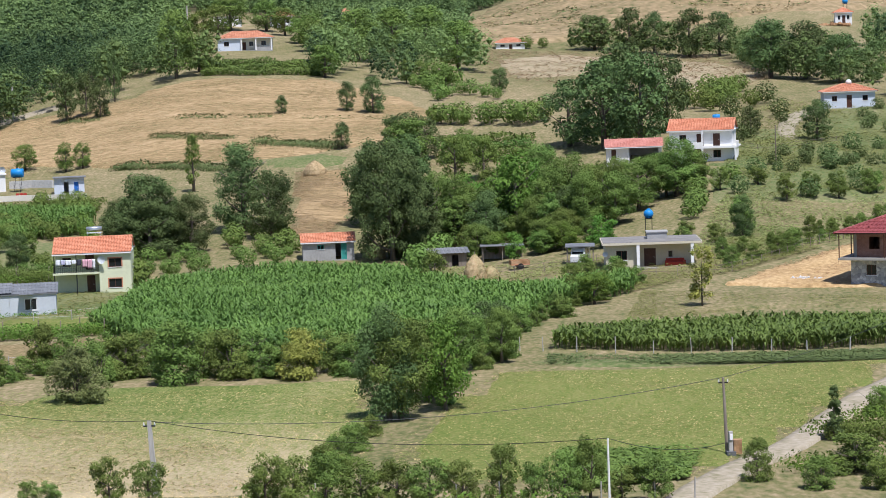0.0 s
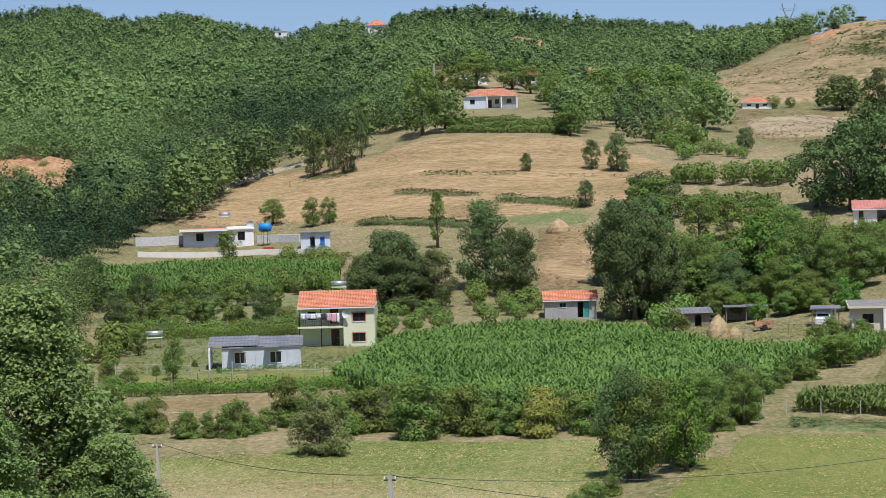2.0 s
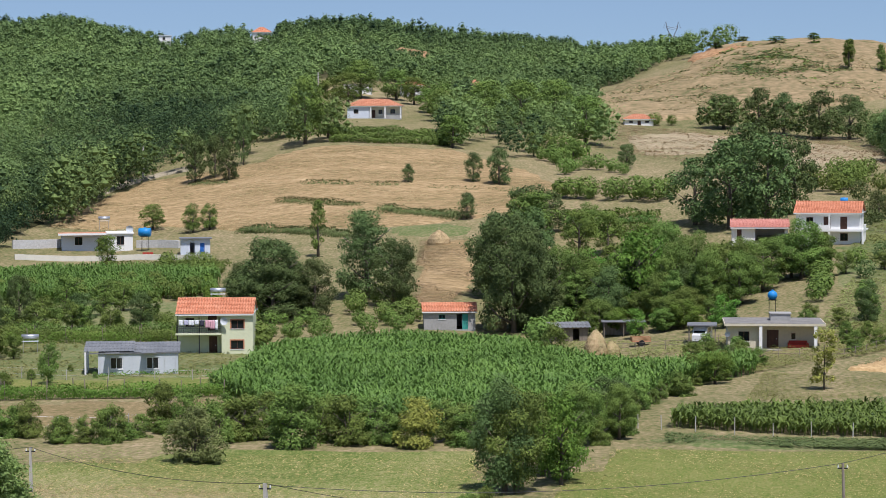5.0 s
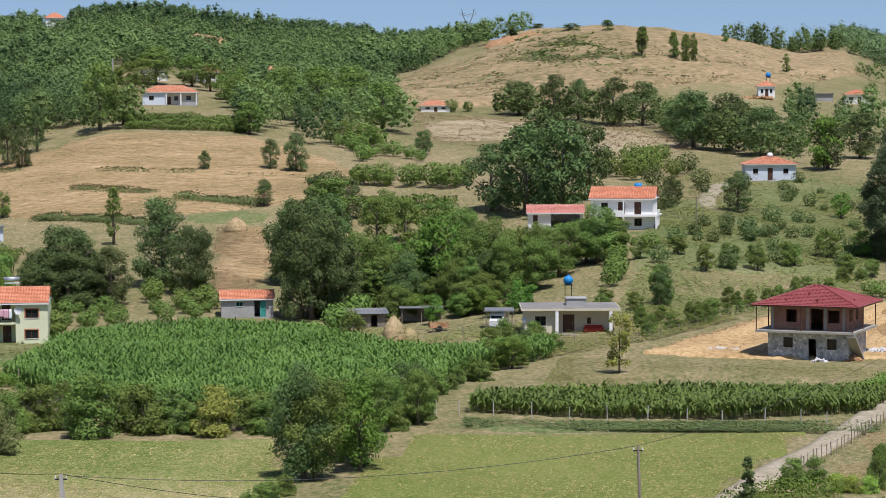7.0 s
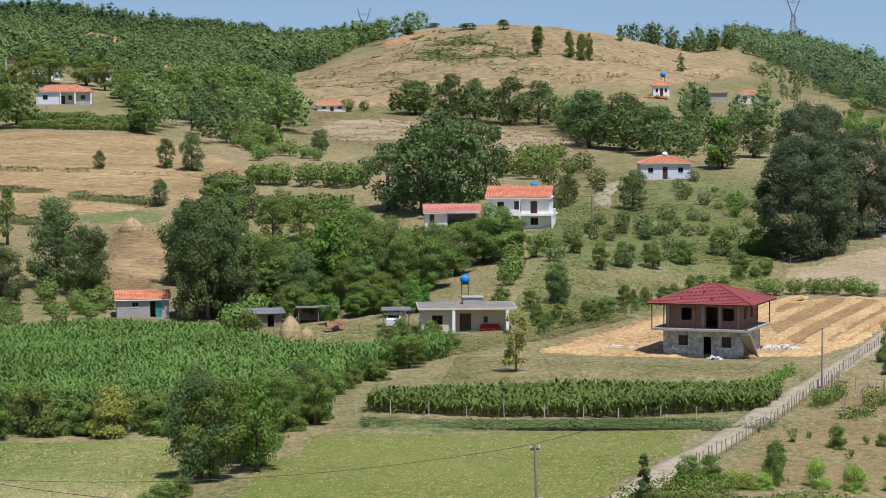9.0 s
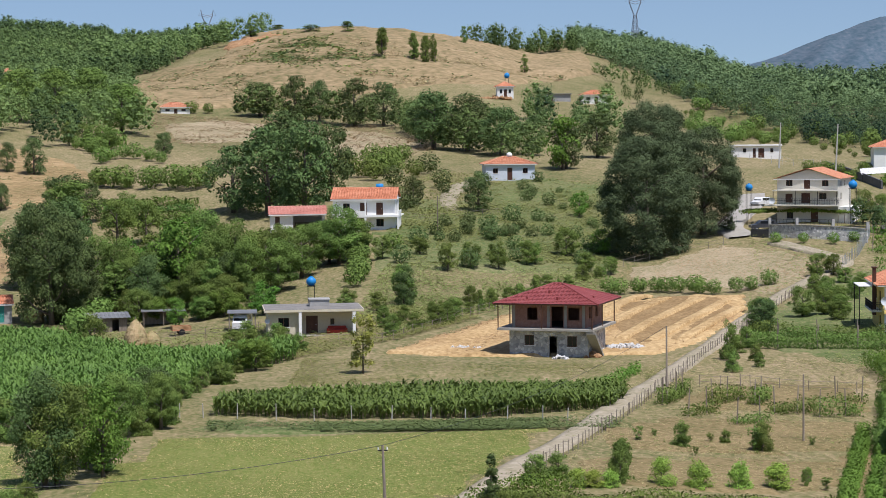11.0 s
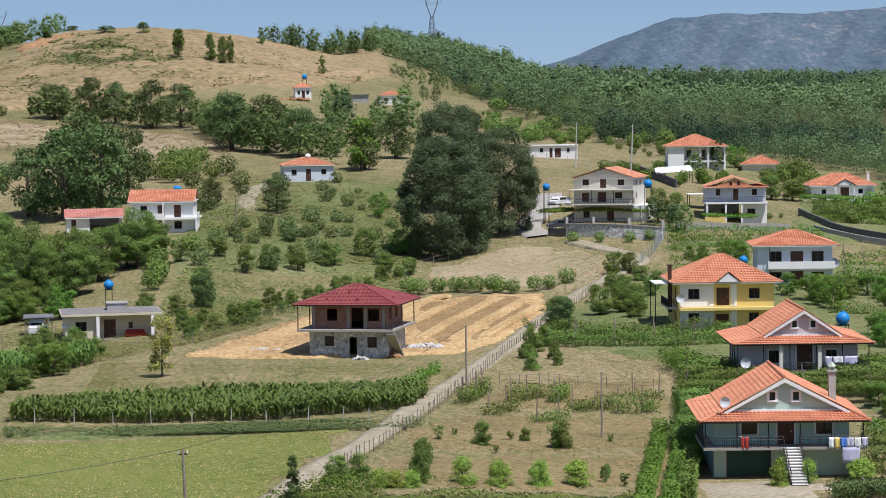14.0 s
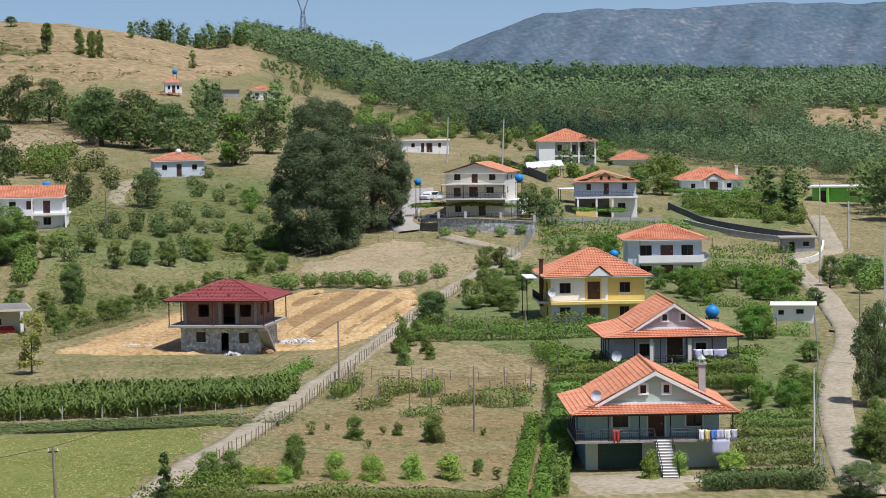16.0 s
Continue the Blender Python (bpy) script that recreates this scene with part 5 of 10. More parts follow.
def steps(parent, x, y, z_top, n, width, run=0.28, rise=0.17, mat="trim", drift=0.0):
    """A flight of steps that comes forward from y, going down."""
    for k in range(n):
        zt = z_top - k * rise
        c = x + drift * k
        part("step", boxes((c - width / 2, c + width / 2, y - (k + 1) * run, y - k * run, zt - rise - 0.05, zt)), M["concrete"], parent)
        part("tread", boxes((c - width / 2 - 0.03, c + width / 2 + 0.03, y - (k + 1) * run - 0.04, y - k * run - 0.01, zt, zt + 0.035)), M[mat], parent)


def dish(bearing, dist, up, size, yaw, x, y, parent_yaw):
    """A satellite dish on a short arm, fixed to a house at x, y, z = up."""
    base = Matrix.Translation(spot(bearing, dist)) @ Matrix.Rotation(radians(parent_yaw - bearing), 4, "Z") @ Matrix.Translation((x, y, up))
    e = new("satellite_dish")
    e.matrix_basis = base @ Matrix.Rotation(radians(yaw), 4, "Z")
    bm = bmesh.new()
    rings = []
    for i in range(5):
        r = size / 2 * i / 4
        rings.append([bm.verts.new((r * math.cos(a * math.pi / 8), -0.18 * size * (i / 4) ** 2, r * math.sin(a * math.pi / 8))) for a in range(16)] if i else [bm.verts.new((0, 0, 0))])
    for k in range(16):
        bm.faces.new((rings[0][0], rings[1][k], rings[1][(k + 1) % 16]))
    for i in range(1, 4):
        for k in range(16):
            bm.faces.new((rings[i][k], rings[i + 1][k], rings[i + 1][(k + 1) % 16], rings[i][(k + 1) % 16]))
    part("reflector", bm, M["panel"], e, smooth=True)
    bm = bmesh.new()
    tube(bm, [(0, 0, -0.1), (0, 0.3, -0.25)], [0.03, 0.03], 6)
    tube(bm, [(0, -0.05, -size * 0.4), (0, -size * 0.55, 0)], [0.015, 0.015], 5)
    part("arm", bm, M["steel"], e)
    tagged(e, "pale grey satellite dish fixed to a house", "satellite dish", "satellite dishes")


def water_tank(bearing, dist, up, size, label, stand=0.0, lying=False):
    e = new("water_tank")
    e.matrix_basis = Matrix.Translation(spot(bearing, dist, up))
    bm = bmesh.new()
    if lying:
        pts, rad = [(-size * 0.7, 0, 0), (-size * 0.66, 0, 0), (size * 0.66, 0, 0), (size * 0.7, 0, 0)], [size * 0.35, size * 0.5, size * 0.5, size * 0.35]
        tube(bm, [(p[0], 0, size * 0.5) for p in pts], rad, 18)
    else:
        n = 8
        tube(bm, [(0, 0, size * 0.5 - size * 0.5 * math.cos(math.pi * (i + 0.3) / (n + 0.6))) for i in range(n + 1)], [size * 0.52 * math.sin(math.pi * (i + 0.3) / (n + 0.6)) for i in range(n + 1)], 18)
    part("tank", bm, M["bluetank"], e, smooth=True)
    bm = bmesh.new()
    tube(bm, [(0, 0, size * 0.98), (0, 0, size * 1.06)], [size * 0.16, size * 0.15], 12)
    part("cap", bm, M["bluetank"], e)
    if stand:
        for sx in (-1, 1):
            for sy in (-1, 1):
                post(e, sx * size * 0.34, sy * size * 0.34, -stand, 0.12, 0.035, "iron", "leg")
        part("platform", boxes((-size * 0.42, size * 0.42, -size * 0.42, size * 0.42, -0.02, 0.06)), M["iron"], e)
    return tagged(e, label, "water tank", "blue water tanks")


def laundry(m, items, label, length):
    """Washing on a line: items of (x, width, drop, material)."""
    e = new("washing_line")
    e.matrix_basis = m
    bm = bmesh.new()
    tube(bm, [(length * k / 8, 0, -0.05 * math.sin(math.pi * k / 8)) for k in range(9)], [0.008] * 9, 4)
    part("line", bm, M["steel"], e)
    for x, w, drop, mat in items:
        verts, faces = [], []
        nx, nz = 7, 6
        for j in range(nz):
            for i in range(nx):
                u, v = i / (nx - 1), j / (nz - 1)
                verts.append((x + w * u + 0.02 * math.sin(9 * v + x), 0.05 * math.sin(u * 9 + x * 3) * (0.3 + v), -0.03 - drop * v))
        for j in range(nz - 1):
            for i in range(nx - 1):
                a = j * nx + i
                faces.append((a, a + 1, a + nx + 1, a + nx))
        me = mesh_from("cloth", verts, faces, M[mat], True)
        ob = part_mesh("cloth", me, e)
        sol = ob.modifiers.new("thickness", "SOLIDIFY")
        sol.thickness = 0.012
    return tagged(e, label, "laundry")


def at_house(b, d, yaw, x, y, z):
    return Matrix.Translation(spot(b, d)) @ Matrix.Rotation(radians(yaw - b), 4, "Z") @ Matrix.Translation((x, y, z))


# ---- the village houses ----
def porch_gable_house(b, d, yaw, label, wallmat, lowmat, zf, w, wl, wr, depth, ze, zs, za, apex, rakes, porch, garage=None, doors=(), frame="woodbrown"):
    """A house with a front gable over a tiled skirt roof and a porch on iron posts.
    zf porch floor, ze skirt eave, zs skirt top, za apex; w eave width; wl, wr wall ends; rakes the gable's ends."""
    e = house(b, d, yaw, label)
    low = [] if not garage else [garage]
    zw = ze - 0.1 + (zs - ze) * min((wl + w / 2) / (rakes[0] + w / 2), (w / 2 - wr) / (w / 2 - rakes[1]))
    wall(e, I4, wl, wr, -0.6, zf, lowmat, low)
    for x0, s in ((wl, 1), (wr, -1)):
        lm = Matrix.Translation((x0, 0, 0)) @ Matrix.Rotation(radians(90), 4, "Z") @ (Matrix.Diagonal((1, -1, 1, 1)) if s > 0 else I4)
        wall(e, lm, 0.25, depth - 0.25, -0.6, zw, wallmat)
    wall(e, Matrix.Translation((0, depth - 0.25, 0)), wl, wr, -0.6, zw, wallmat)
    wall(e, I4, wl, wr, zf + 0.16, zw, wallmat, doors, frame=frame, surround="trim")
    part("floor", boxes((wl + 0.3, wr - 0.3, 0.3, depth - 0.3, zf, zf + 0.1)), M["dark"], e)
    part("balcony_slab", boxes((-w / 2 + 0.35, w / 2 - 0.35, -porch, 0.0, zf, zf + 0.155), (-w / 2 + 0.35, wl - 0.003, 0.0, depth * 0.55, zf, zf + 0.155)), M["concrete"], e)
    for k in range(6):
        post(e, -w / 2 + 0.5 + (w - 1.0) * k / 5, -porch + 0.12, zf + 0.155, ze - 0.1, 0.045)
    for k in range(3):
        post(e, -w / 2 + 0.5, 0.6 + k * 1.5, zf + 0.155, ze - 0.1, 0.045)
    # skirt roof across the front and along the sides
    yb = depth + 0.6
    x0, x1 = -w / 2, w / 2
    yf = -porch - 0.25
    gl, gr = rakes
    rs = [((x0, yf, ze), (x1, yf, ze), (gl, -0.1, zs), (gr, -0.1, zs))]
    # main slopes run from the ridge to the side eaves
    kl, kr = (za - zs) / (apex - gl), (za - zs) / (gr - apex)
    rs.append(((x0, yb, ze), (x0, yf, ze), (gl, yb, zs), (gl, -0.1, zs)))
    rs.append(((x1, yf, ze), (x1, yb, ze), (gr, -0.1, zs), (gr, yb, zs)))
    rs.append(((gl, yb, zs + 0.05), (gl, -0.45, zs + 0.05), (apex, yb, za), (apex, -0.45, za)))
    rs.append(((gr, -0.45, zs + 0.05), (gr, yb, zs + 0.05), (apex, -0.45, za), (apex, yb, za)))
    roof_slopes(e, M["tile"], rs)
    ridge_caps(e, M["tile"], ((apex, -0.45, za + 0.05), (apex, yb, za + 0.05)), ((x0, yf, ze + 0.04), (gl, -0.1, zs + 0.06)), ((x1, yf, ze + 0.04), (gr, -0.1, zs + 0.06)))
    part("eave_board", boxes((x0 + 0.05, x1 - 0.05, yf + 0.05, 0.0, ze - 0.12, ze - 0.02), (x0 + 0.05, wl, 0.003, yb, ze - 0.12, ze - 0.02), (wr, x1 - 0.05, 0.003, yb, ze - 0.12, ze - 0.02)), M["woodbrown"], e)
    bm = bmesh.new()
    box(bm, gl + 0.15, gr - 0.15, 0, 0.25, zw, zs)
    tri(bm, (gl + 0.15, 0, zs), (gr - 0.15, 0, zs), (apex, 0, za - 0.12), (0, 0.25, 0))
    part("gable", bm, wallmat, e)
    for gx in (gl, gr):
        bm = bmesh.new()
        p, q = Vector((gx, -0.47, zs - 0.02)), Vector((apex, -0.47, za - 0.04))
        n = (q - p).normalized()
        vs = [bm.verts.new(v) for v in (p, q, q - Vector((0, 0, 0.3)), p - Vector((0, 0, 0.22)))]
        us = [bm.verts.new(v.co + Vector((0, 0.1, 0))) for v in vs]
        bm.faces.new(vs)
        bm.faces.new(us[::-1])
        for i in range(4):
            j = (i + 1) % 4
            bm.faces.new((vs[i], us[i], us[j], vs[j]))
        part("barge_board", bm, M["trim"], e)
    part("cornice", boxes((gl + 0.45, gr - 0.45, -0.16, -0.02, zs - 0.03, zs + 0.13)), M["trim"], e)
    for gx in (apex - 0.85, apex + 0.85):
        zc = zs + (za - zs) * 0.44
        glaze(e, Matrix.Translation((0, -0.14, 0)), gx - 0.28, gx + 0.28, zc - 0.36, zc + 0.36, "w", "trim")
        bm = boxes((gx - 0.4, gx - 0.28, -0.06, -0.003, zc - 0.45, zc + 0.48), (gx + 0.28, gx + 0.4, -0.06, -0.003, zc - 0.45, zc + 0.48), (gx - 0.28, gx + 0.28, -0.06, -0.003, zc + 0.36, zc + 0.48))
        part("surround", bm, M["trim"], e)
    return e


GREEN = (17.47, 166.0, 7.0)
green = porch_gable_house(*GREEN, "mint green two-storey house with terracotta roof and balcony", M["aqua"], M["lightgreen"], 2.15, 12.3, -4.9, 4.9, 9.5, 4.25, 4.75, 7.2, 0.2, (-4.2, 4.9), 1.8,
                          garage=(-4.0, -0.75, -0.05, 2.0, "g"), doors=[(-2.9, -1.75, 3.05, 4.0, "w"), (-0.3, 0.9, 2.32, 4.2, "d"), (2.5, 3.65, 3.05, 4.0, "w")])
railing(green, [(-5.75, 4.5), (-5.75, -1.72), (-0.1, -1.72)], 2.31, 0.82)
railing(green, [(1.05, -1.72), (5.75, -1.72), (5.75, 0)], 2.31, 0.82)
steps(green, 0.5, -1.8, 2.3, 14, 1.05, 0.27, 0.175, "trim", 0.012)
for sx in (-0.1, 1.1):
    bm = bmesh.new()
    for k in range(6):
        y, z = -1.8 - k * 0.72, 2.3 - k * 0.46
        tube(bm, [(sx + 0.03 * k, y, z - 0.2), (sx + 0.03 * k, y, z + 0.85)], [0.018, 0.018], 5)
    tube(bm, [(sx, -1.8, 3.15), (sx + 0.16, -5.4, 0.85)], [0.03, 0.03], 6)
    part("handrail", bm, M["iron"], green)
bm = boxes((3.75, 4.25, 2.2, 2.7, 5.2, 7.3), (3.65, 4.35, 2.1, 2.8, 7.3, 7.42))
box(bm, 3.8, 4.2, 2.25, 2.65, 7.6, 7.68)
for cx, cy in ((3.8, 2.25), (4.14, 2.25), (3.8, 2.59), (4.14, 2.59)):
    box(bm, cx, cx + 0.06, cy, cy + 0.06, 7.42, 7.6)
part("chimney", bm, M["mortar"], green)
bm = bmesh.new()
tube(bm, [(4.0, 2.45, 7.68), (4.0, 2.45, 8.05)], [0.34, 0.03], 4)
part("chimney_cap", bm, M["lightgreen"], green)
part("retaining_wall", boxes((5.0, 5.25, -2.0, 0.6, -0.5, 1.1), (5.26, 5.5, -3.4, 0.2, -0.5, 0.5)), M["offwhite"], green)
laundry(at_house(*GREEN, 3.1, -1.95, 3.05), [(0.05, 0.36, 0.75, "cloth_white"), (0.46, 0.36, 0.75, "cloth_yellow"), (0.9, 0.4, 0.7, "cloth_blue"), (1.32, 0.5, 0.65, "cloth_lilac"), (1.9, 0.42, 0.7, "cloth_white"), (2.4, 0.4, 0.65, "cloth_lilac")], "colourful washing hung along the balcony", 3.0)
laundry(at_house(*GREEN, 4.0, -1.98, 2.35), [(0.1, 1.25, 1.1, "cloth_lilac")], "large pale sheet hung below the balcony", 1.6)
laundry(at_house(*GREEN, -3.15, -1.8, 3.15), [(0.05, 0.22, 0.9, "cloth_red"), (0.33, 0.24, 0.9, "cloth_red")], "dark red rug hung over the balcony railing", 0.7)
dish(GREEN[0], GREEN[1], 5.55, 0.8, 10, -4.2, -0.9, GREEN[2])

PINK = (17.95, 209.0, 9.0)
pink = porch_gable_house(*PINK, "lilac-grey bungalow with terracotta gable roof and porch", M["lilac"], M["lilac"], 1.3, 12.9, -5.2, 5.2, 10, 3.95, 4.55, 6.9, 0.3, (-3.4, 3.7), 1.6,
                         doors=[(-2.9, -1.6, 2.05, 3.2, "w"), (-0.35, 1.1, 1.46, 3.65, "d"), (2.3, 3.3, 2.3, 3.2, "w")])
railing(pink, [(-6.0, 4.5), (-6.0, -1.5), (6.0, -1.5), (6.0, 0)], 1.45, 0.75)
for k in (-2.0, 1.5):
    post(pink, k, -1.4, 1.45, 3.9, 0.16, "offwhite", "column", True)
laundry(at_house(*PINK, 1.8, -1.5, 2.75), [(0.2, 0.6, 0.9, "cloth_lilac"), (0.9, 0.9, 0.6, "cloth_white"), (1.9, 1.2, 0.75, "cloth_lilac")], "pale washing hung along the porch", 3.4)
dish(PINK[0], PINK[1], 2.3, 1.0, 15, -5.3, -1.7, PINK[2])
water_tank(18.99, 222.0, 3.6, 1.3, "round blue water tank on an iron stand", 3.6)

YEL = (16.12, 243.0, 8.0)
yel = house(*YEL, "two-storey yellow and white house with terracotta hip roof")
shell(yel, 10.2, 9.5, -0.6, 5.3, M["yellow"], front=[(-4.05, -2.9, 1.0, 2.05, "w"), (-1.15, 0.25, 0.0, 1.95, "d"), (2.4, 3.45, 1.0, 2.05, "w"), (-4.05, -2.85, 3.55, 4.65, "w"), (-1.05, 0.3, 2.85, 4.75, "d"), (2.4, 3.55, 3.55, 4.65, "w")], left=[(2, 3.2, 0.9, 2, "w"), (2, 3.2, 3.5, 4.6, "w"), (5.5, 6.5, 3.5, 4.6, "w")])
for x0, x1, z0, z1 in ((-4.95, -1.35, -0.3, 2.35), (0.45, 1.1, -0.3, 2.35), (-4.95, -1.35, 2.75, 5.1), (0.45, 1.1, 2.75, 5.1)):
    holes = [o for o in ((-4.05, -2.9, 1.0, 2.05, "o"), (-4.05, -2.85, 3.55, 4.65, "o")) if x0 < o[0] < x1 and z0 < o[2] < z1]
    wall(yel, Matrix.Translation((0, -0.035, 0)), x0, x1, z0, z1, M["white"], holes, t=0.03, name="white_panel")
part("balcony_slab", boxes((-5.1, 4.9, -1.1, -0.04, 2.42, 2.7)), M["yellow"], yel)
hip_roof(yel, 10.2, 9.5, 5.35, 2.7, 0.75, M["tile"], board="offwhite")
bm = bmesh.new()
tri(bm, (-1.15, -0.9, 5.4), (1.35, -0.9, 5.4), (0.1, -0.9, 6.35), (0, 1.6, 0))
part("dormer", bm, M["trim"], yel)
roof_slopes(yel, M["tile"], [((-1.3, 1.2, 5.35), (-1.3, -1.0, 5.35), (0.1, 1.2, 6.5), (0.1, -1.0, 6.5)), ((1.5, -1.0, 5.35), (1.5, 1.2, 5.35), (0.1, -1.0, 6.5), (0.1, 1.2, 6.5))])
part("chimney", boxes((-5.9, -5.5, 2.5, 2.9, 2.0, 7.0), (-6.0, -5.4, 2.4, 3.0, 7.0, 7.12)), M["woodbrown"], yel)
part("side_balcony", boxes((-6.1, -5.1, 1.2, 8.0, 2.4, 2.6)), M["offwhite"], yel)
railing(yel, [(-6.05, 8.0), (-6.05, 1.2), (-5.15, 1.2)], 2.6, 0.85)
part("porch_roof", boxes((-7.2, -5.2, 4.0, 9.0, 4.9, 5.0)), M["trim"], yel)
for yy in (4.1, 8.9):
    post(yel, -7.1, yy, -0.5, 4.9, 0.05)
dish(YEL[0], YEL[1], 3.7, 0.95, 10, -4.95, -0.35, YEL[2])

WHT = (17.82, 290.0, 5.0)
wht = house(*WHT, "white two-storey house with terracotta hip roof and brown shutters")
shell(wht, 9.4, 8.0, -0.6, 5.3, M["bluewhite"], front=[(-3.1, -1.65, 3.25, 4.6, "w"), (-0.55, 1.05, 3.0, 4.6, "d"), (2.1, 3.6, 3.25, 4.6, "w"), (-3.1, -1.65, 0.6, 2.0, "w"), (-0.55, 1.05, 0.1, 2.1, "d"), (2.1, 3.6, 0.7, 2.0, "w")], left=[(1.5, 2.3, 3.3, 4.4, "w")])
part("balcony_parapet", boxes((-3.4, 4.9, -1.0, -0.86, 2.45, 3.35), (-3.4, 4.9, -0.86, 0.0, 2.3, 2.45), (4.76, 4.9, -0.86, 0.0, 2.45, 3.35), (-3.4, -3.26, -0.86, 0.0, 2.45, 3.35)), M["white"], wht)
post(wht, -3.2, -0.8, 0, 5.2, 0.05)
hip_roof(wht, 9.4, 8.0, 5.35, 1.7, 0.8, M["tile"], board="trim")
water_tank(16.55, 268.0, 4.9, 1.0, "round grey-blue water tank beside a roof", 4.9)
dish(WHT[0], WHT[1], 3.1, 1.2, -20, 5.1, 0.6, WHT[2])

# the tall house over the stone wall
HH = (13.08, 350.0, -12.0)
hh = house(*HH, "three-storey cream house with a low terracotta gable roof")
shell(hh, 9.3, 10.0, -0.5, 6.6, M["offwhite"], front=[(-3.3, -2.3, 5.45, 6.4, "w"), (-0.55, 0.4, 5.05, 6.5, "d"), (2.2, 3.2, 5.45, 6.35, "w"), (-3.4, -2.3, 2.95, 4.3, "d"), (-0.95, 0.4, 2.9, 4.4, "d"), (1.75, 2.9, 3.45, 4.4, "w"), (-3.2, -2.2, 0.5, 1.9, "w"), (0.5, 1.6, 0.0, 2.0, "d")], right=[(2.0, 2.8, 3.4, 4.4, "w"), (5.0, 5.8, 5.4, 6.2, "w"), (2.0, 2.8, 5.4, 6.2, "w")])
bm = bmesh.new()
tri(bm, (-4.65, 0, 6.6), (4.65, 0, 6.6), (0.1, 0, 8.0), (0, 0.25, 0))
part("gable", bm, M["offwhite"], hh)
roof_slopes(hh, M["tile_pale"], [((-5.1, 10.4, 6.55), (-5.1, -0.6, 6.55), (0.1, 10.4, 8.15), (0.1, -0.6, 8.15)), ((5.1, -0.6, 6.55), (5.1, 10.4, 6.55), (0.1, -0.6, 8.15), (0.1, 10.4, 8.15))], 0.5, per=3)
part("eave_board", boxes((-5.1, 5.1, -0.62, -0.5, 6.42, 6.5)), M["trim"], hh)
part("balcony_slab", boxes((-5.0, 4.9, -1.8, 0, 4.75, 4.9), (-6.2, 4.9, -2.2, 0, 2.5, 2.7)), M["offwhite"], hh)
railing(hh, [(-6.1, -2.1), (4.8, -2.1), (4.8, 0)], 2.7, 0.9, gap=0.25)
for k in (-4.9, -1.5, 1.9, 4.8):
    post(hh, k, -1.7, 2.7, 4.75, 0.05)
part("side_terrace", boxes((4.66, 6.6, 0.5, 9, -0.5, 2.3)), M["white"], hh)
water_tank(14.19, 349.0, 5.3, 1.3, "round blue water tank beside the cream house", 5.3)
water_tank(11.64, 352.0, 5.2, 1.1, "round blue water tank on a post", 5.2)
dish(HH[0], HH[1], 3.3, 1.0, 20, -5.0, -2.3, HH[2])

PIL = (15.4, 449.0, 4.0)
pil = house(*PIL, "white two-storey house with columns and orange hip roof")
shell(pil, 11.2, 9.0, -0.5, 4.4, M["white"], front=[(-5.0, -4.5, 2.4, 3.4, "w"), (-3.8, -3.3, 2.4, 3.4, "w")], left=[(3, 4, 2.3, 3.4, "w")])
part("loggia_back", boxes((-2.6, 5.3, -0.06, -0.01, 1.7, 4.2)), M["offwhite"], pil)
for x0, x1, k in ((-1.9, -1.0, "w"), (1.0, 1.7, "d"), (2.7, 3.5, "w")):
    glaze(pil, Matrix.Translation((0, -0.2, 0)), x0, x1, 1.85 if k == "d" else 2.4, 3.7, k)
part("balcony_slab", boxes((-2.8, 5.6, -1.6, -0.06, 1.35, 1.65)), M["white"], pil)
part("wing", boxes((-5.6, -2.8, -1.6, -0.003, -0.5, 4.35)), M["white"], pil)
for k in (-2.65, 0.7, 2.2, 5.4):
    post(pil, k, -1.45, -0.5, 4.35, 0.16, "white", "column", True)
railing(pil, [(-2.5, -1.5), (5.4, -1.5)], 1.65, 0.8, gap=0.3)
hip_roof(pil, 11.2, 10.6, 4.45, 2.3, 0.5, M["tile"], y=-1.6, col=0.5, per=3)

rr = house(17.02, 450.0, 3.0, "house with a low orange hip roof among trees")
shell(rr, 7.5, 7.5, -0.5, 1.6, M["offwhite"])
hip_roof(rr, 7.5, 7.5, 1.65, 1.6, 0.6, M["tile"], col=0.5, per=3)

P8 = (16.37, 359.0, 3.0)
p8 = house(*P8, "white two-storey house with brown gable roof and carport")
shell(p8, 9.4, 9.0, 3.3, 5.7, M["bluewhite"], front=[(-3.1, -2.4, 4.3, 5.3, "w"), (-0.4, 0.4, 3.55, 5.3, "d"), (2.5, 3.3, 4.3, 5.3, "w")])
part("slab", boxes((-4.9, 4.9, -1.3, 9, 3.0, 3.28)), M["white"], p8)
wall(p8, Matrix.Translation((0, 0.2, 0)), 0.8, 4.7, -0.5, 3.0, M["white"], [(1.8, 3.0, 1.2, 2.2, "w")])
wall(p8, Matrix.Translation((0, 6.0, 0)), -4.7, 0.8, -0.5, 3.0, M["grey"], [(-2.0, -1.0, 0, 2.0, "d")])
for k in (-4.5, -1.6, 0.9, 4.6):
    post(p8, k, -1.1, -0.5, 3.0, 0.15, "white", "column", True)
railing(p8, [(-4.8, -1.2), (4.8, -1.2)], 3.28, 0.85, gap=0.25)
bm = bmesh.new()
tri(bm, (-3.2, -0.9, 5.75), (2.6, -0.9, 5.75), (-0.2, -0.9, 7.0), (0, 0.25, 0))
part("gable", bm, M["tile_pale"], p8)
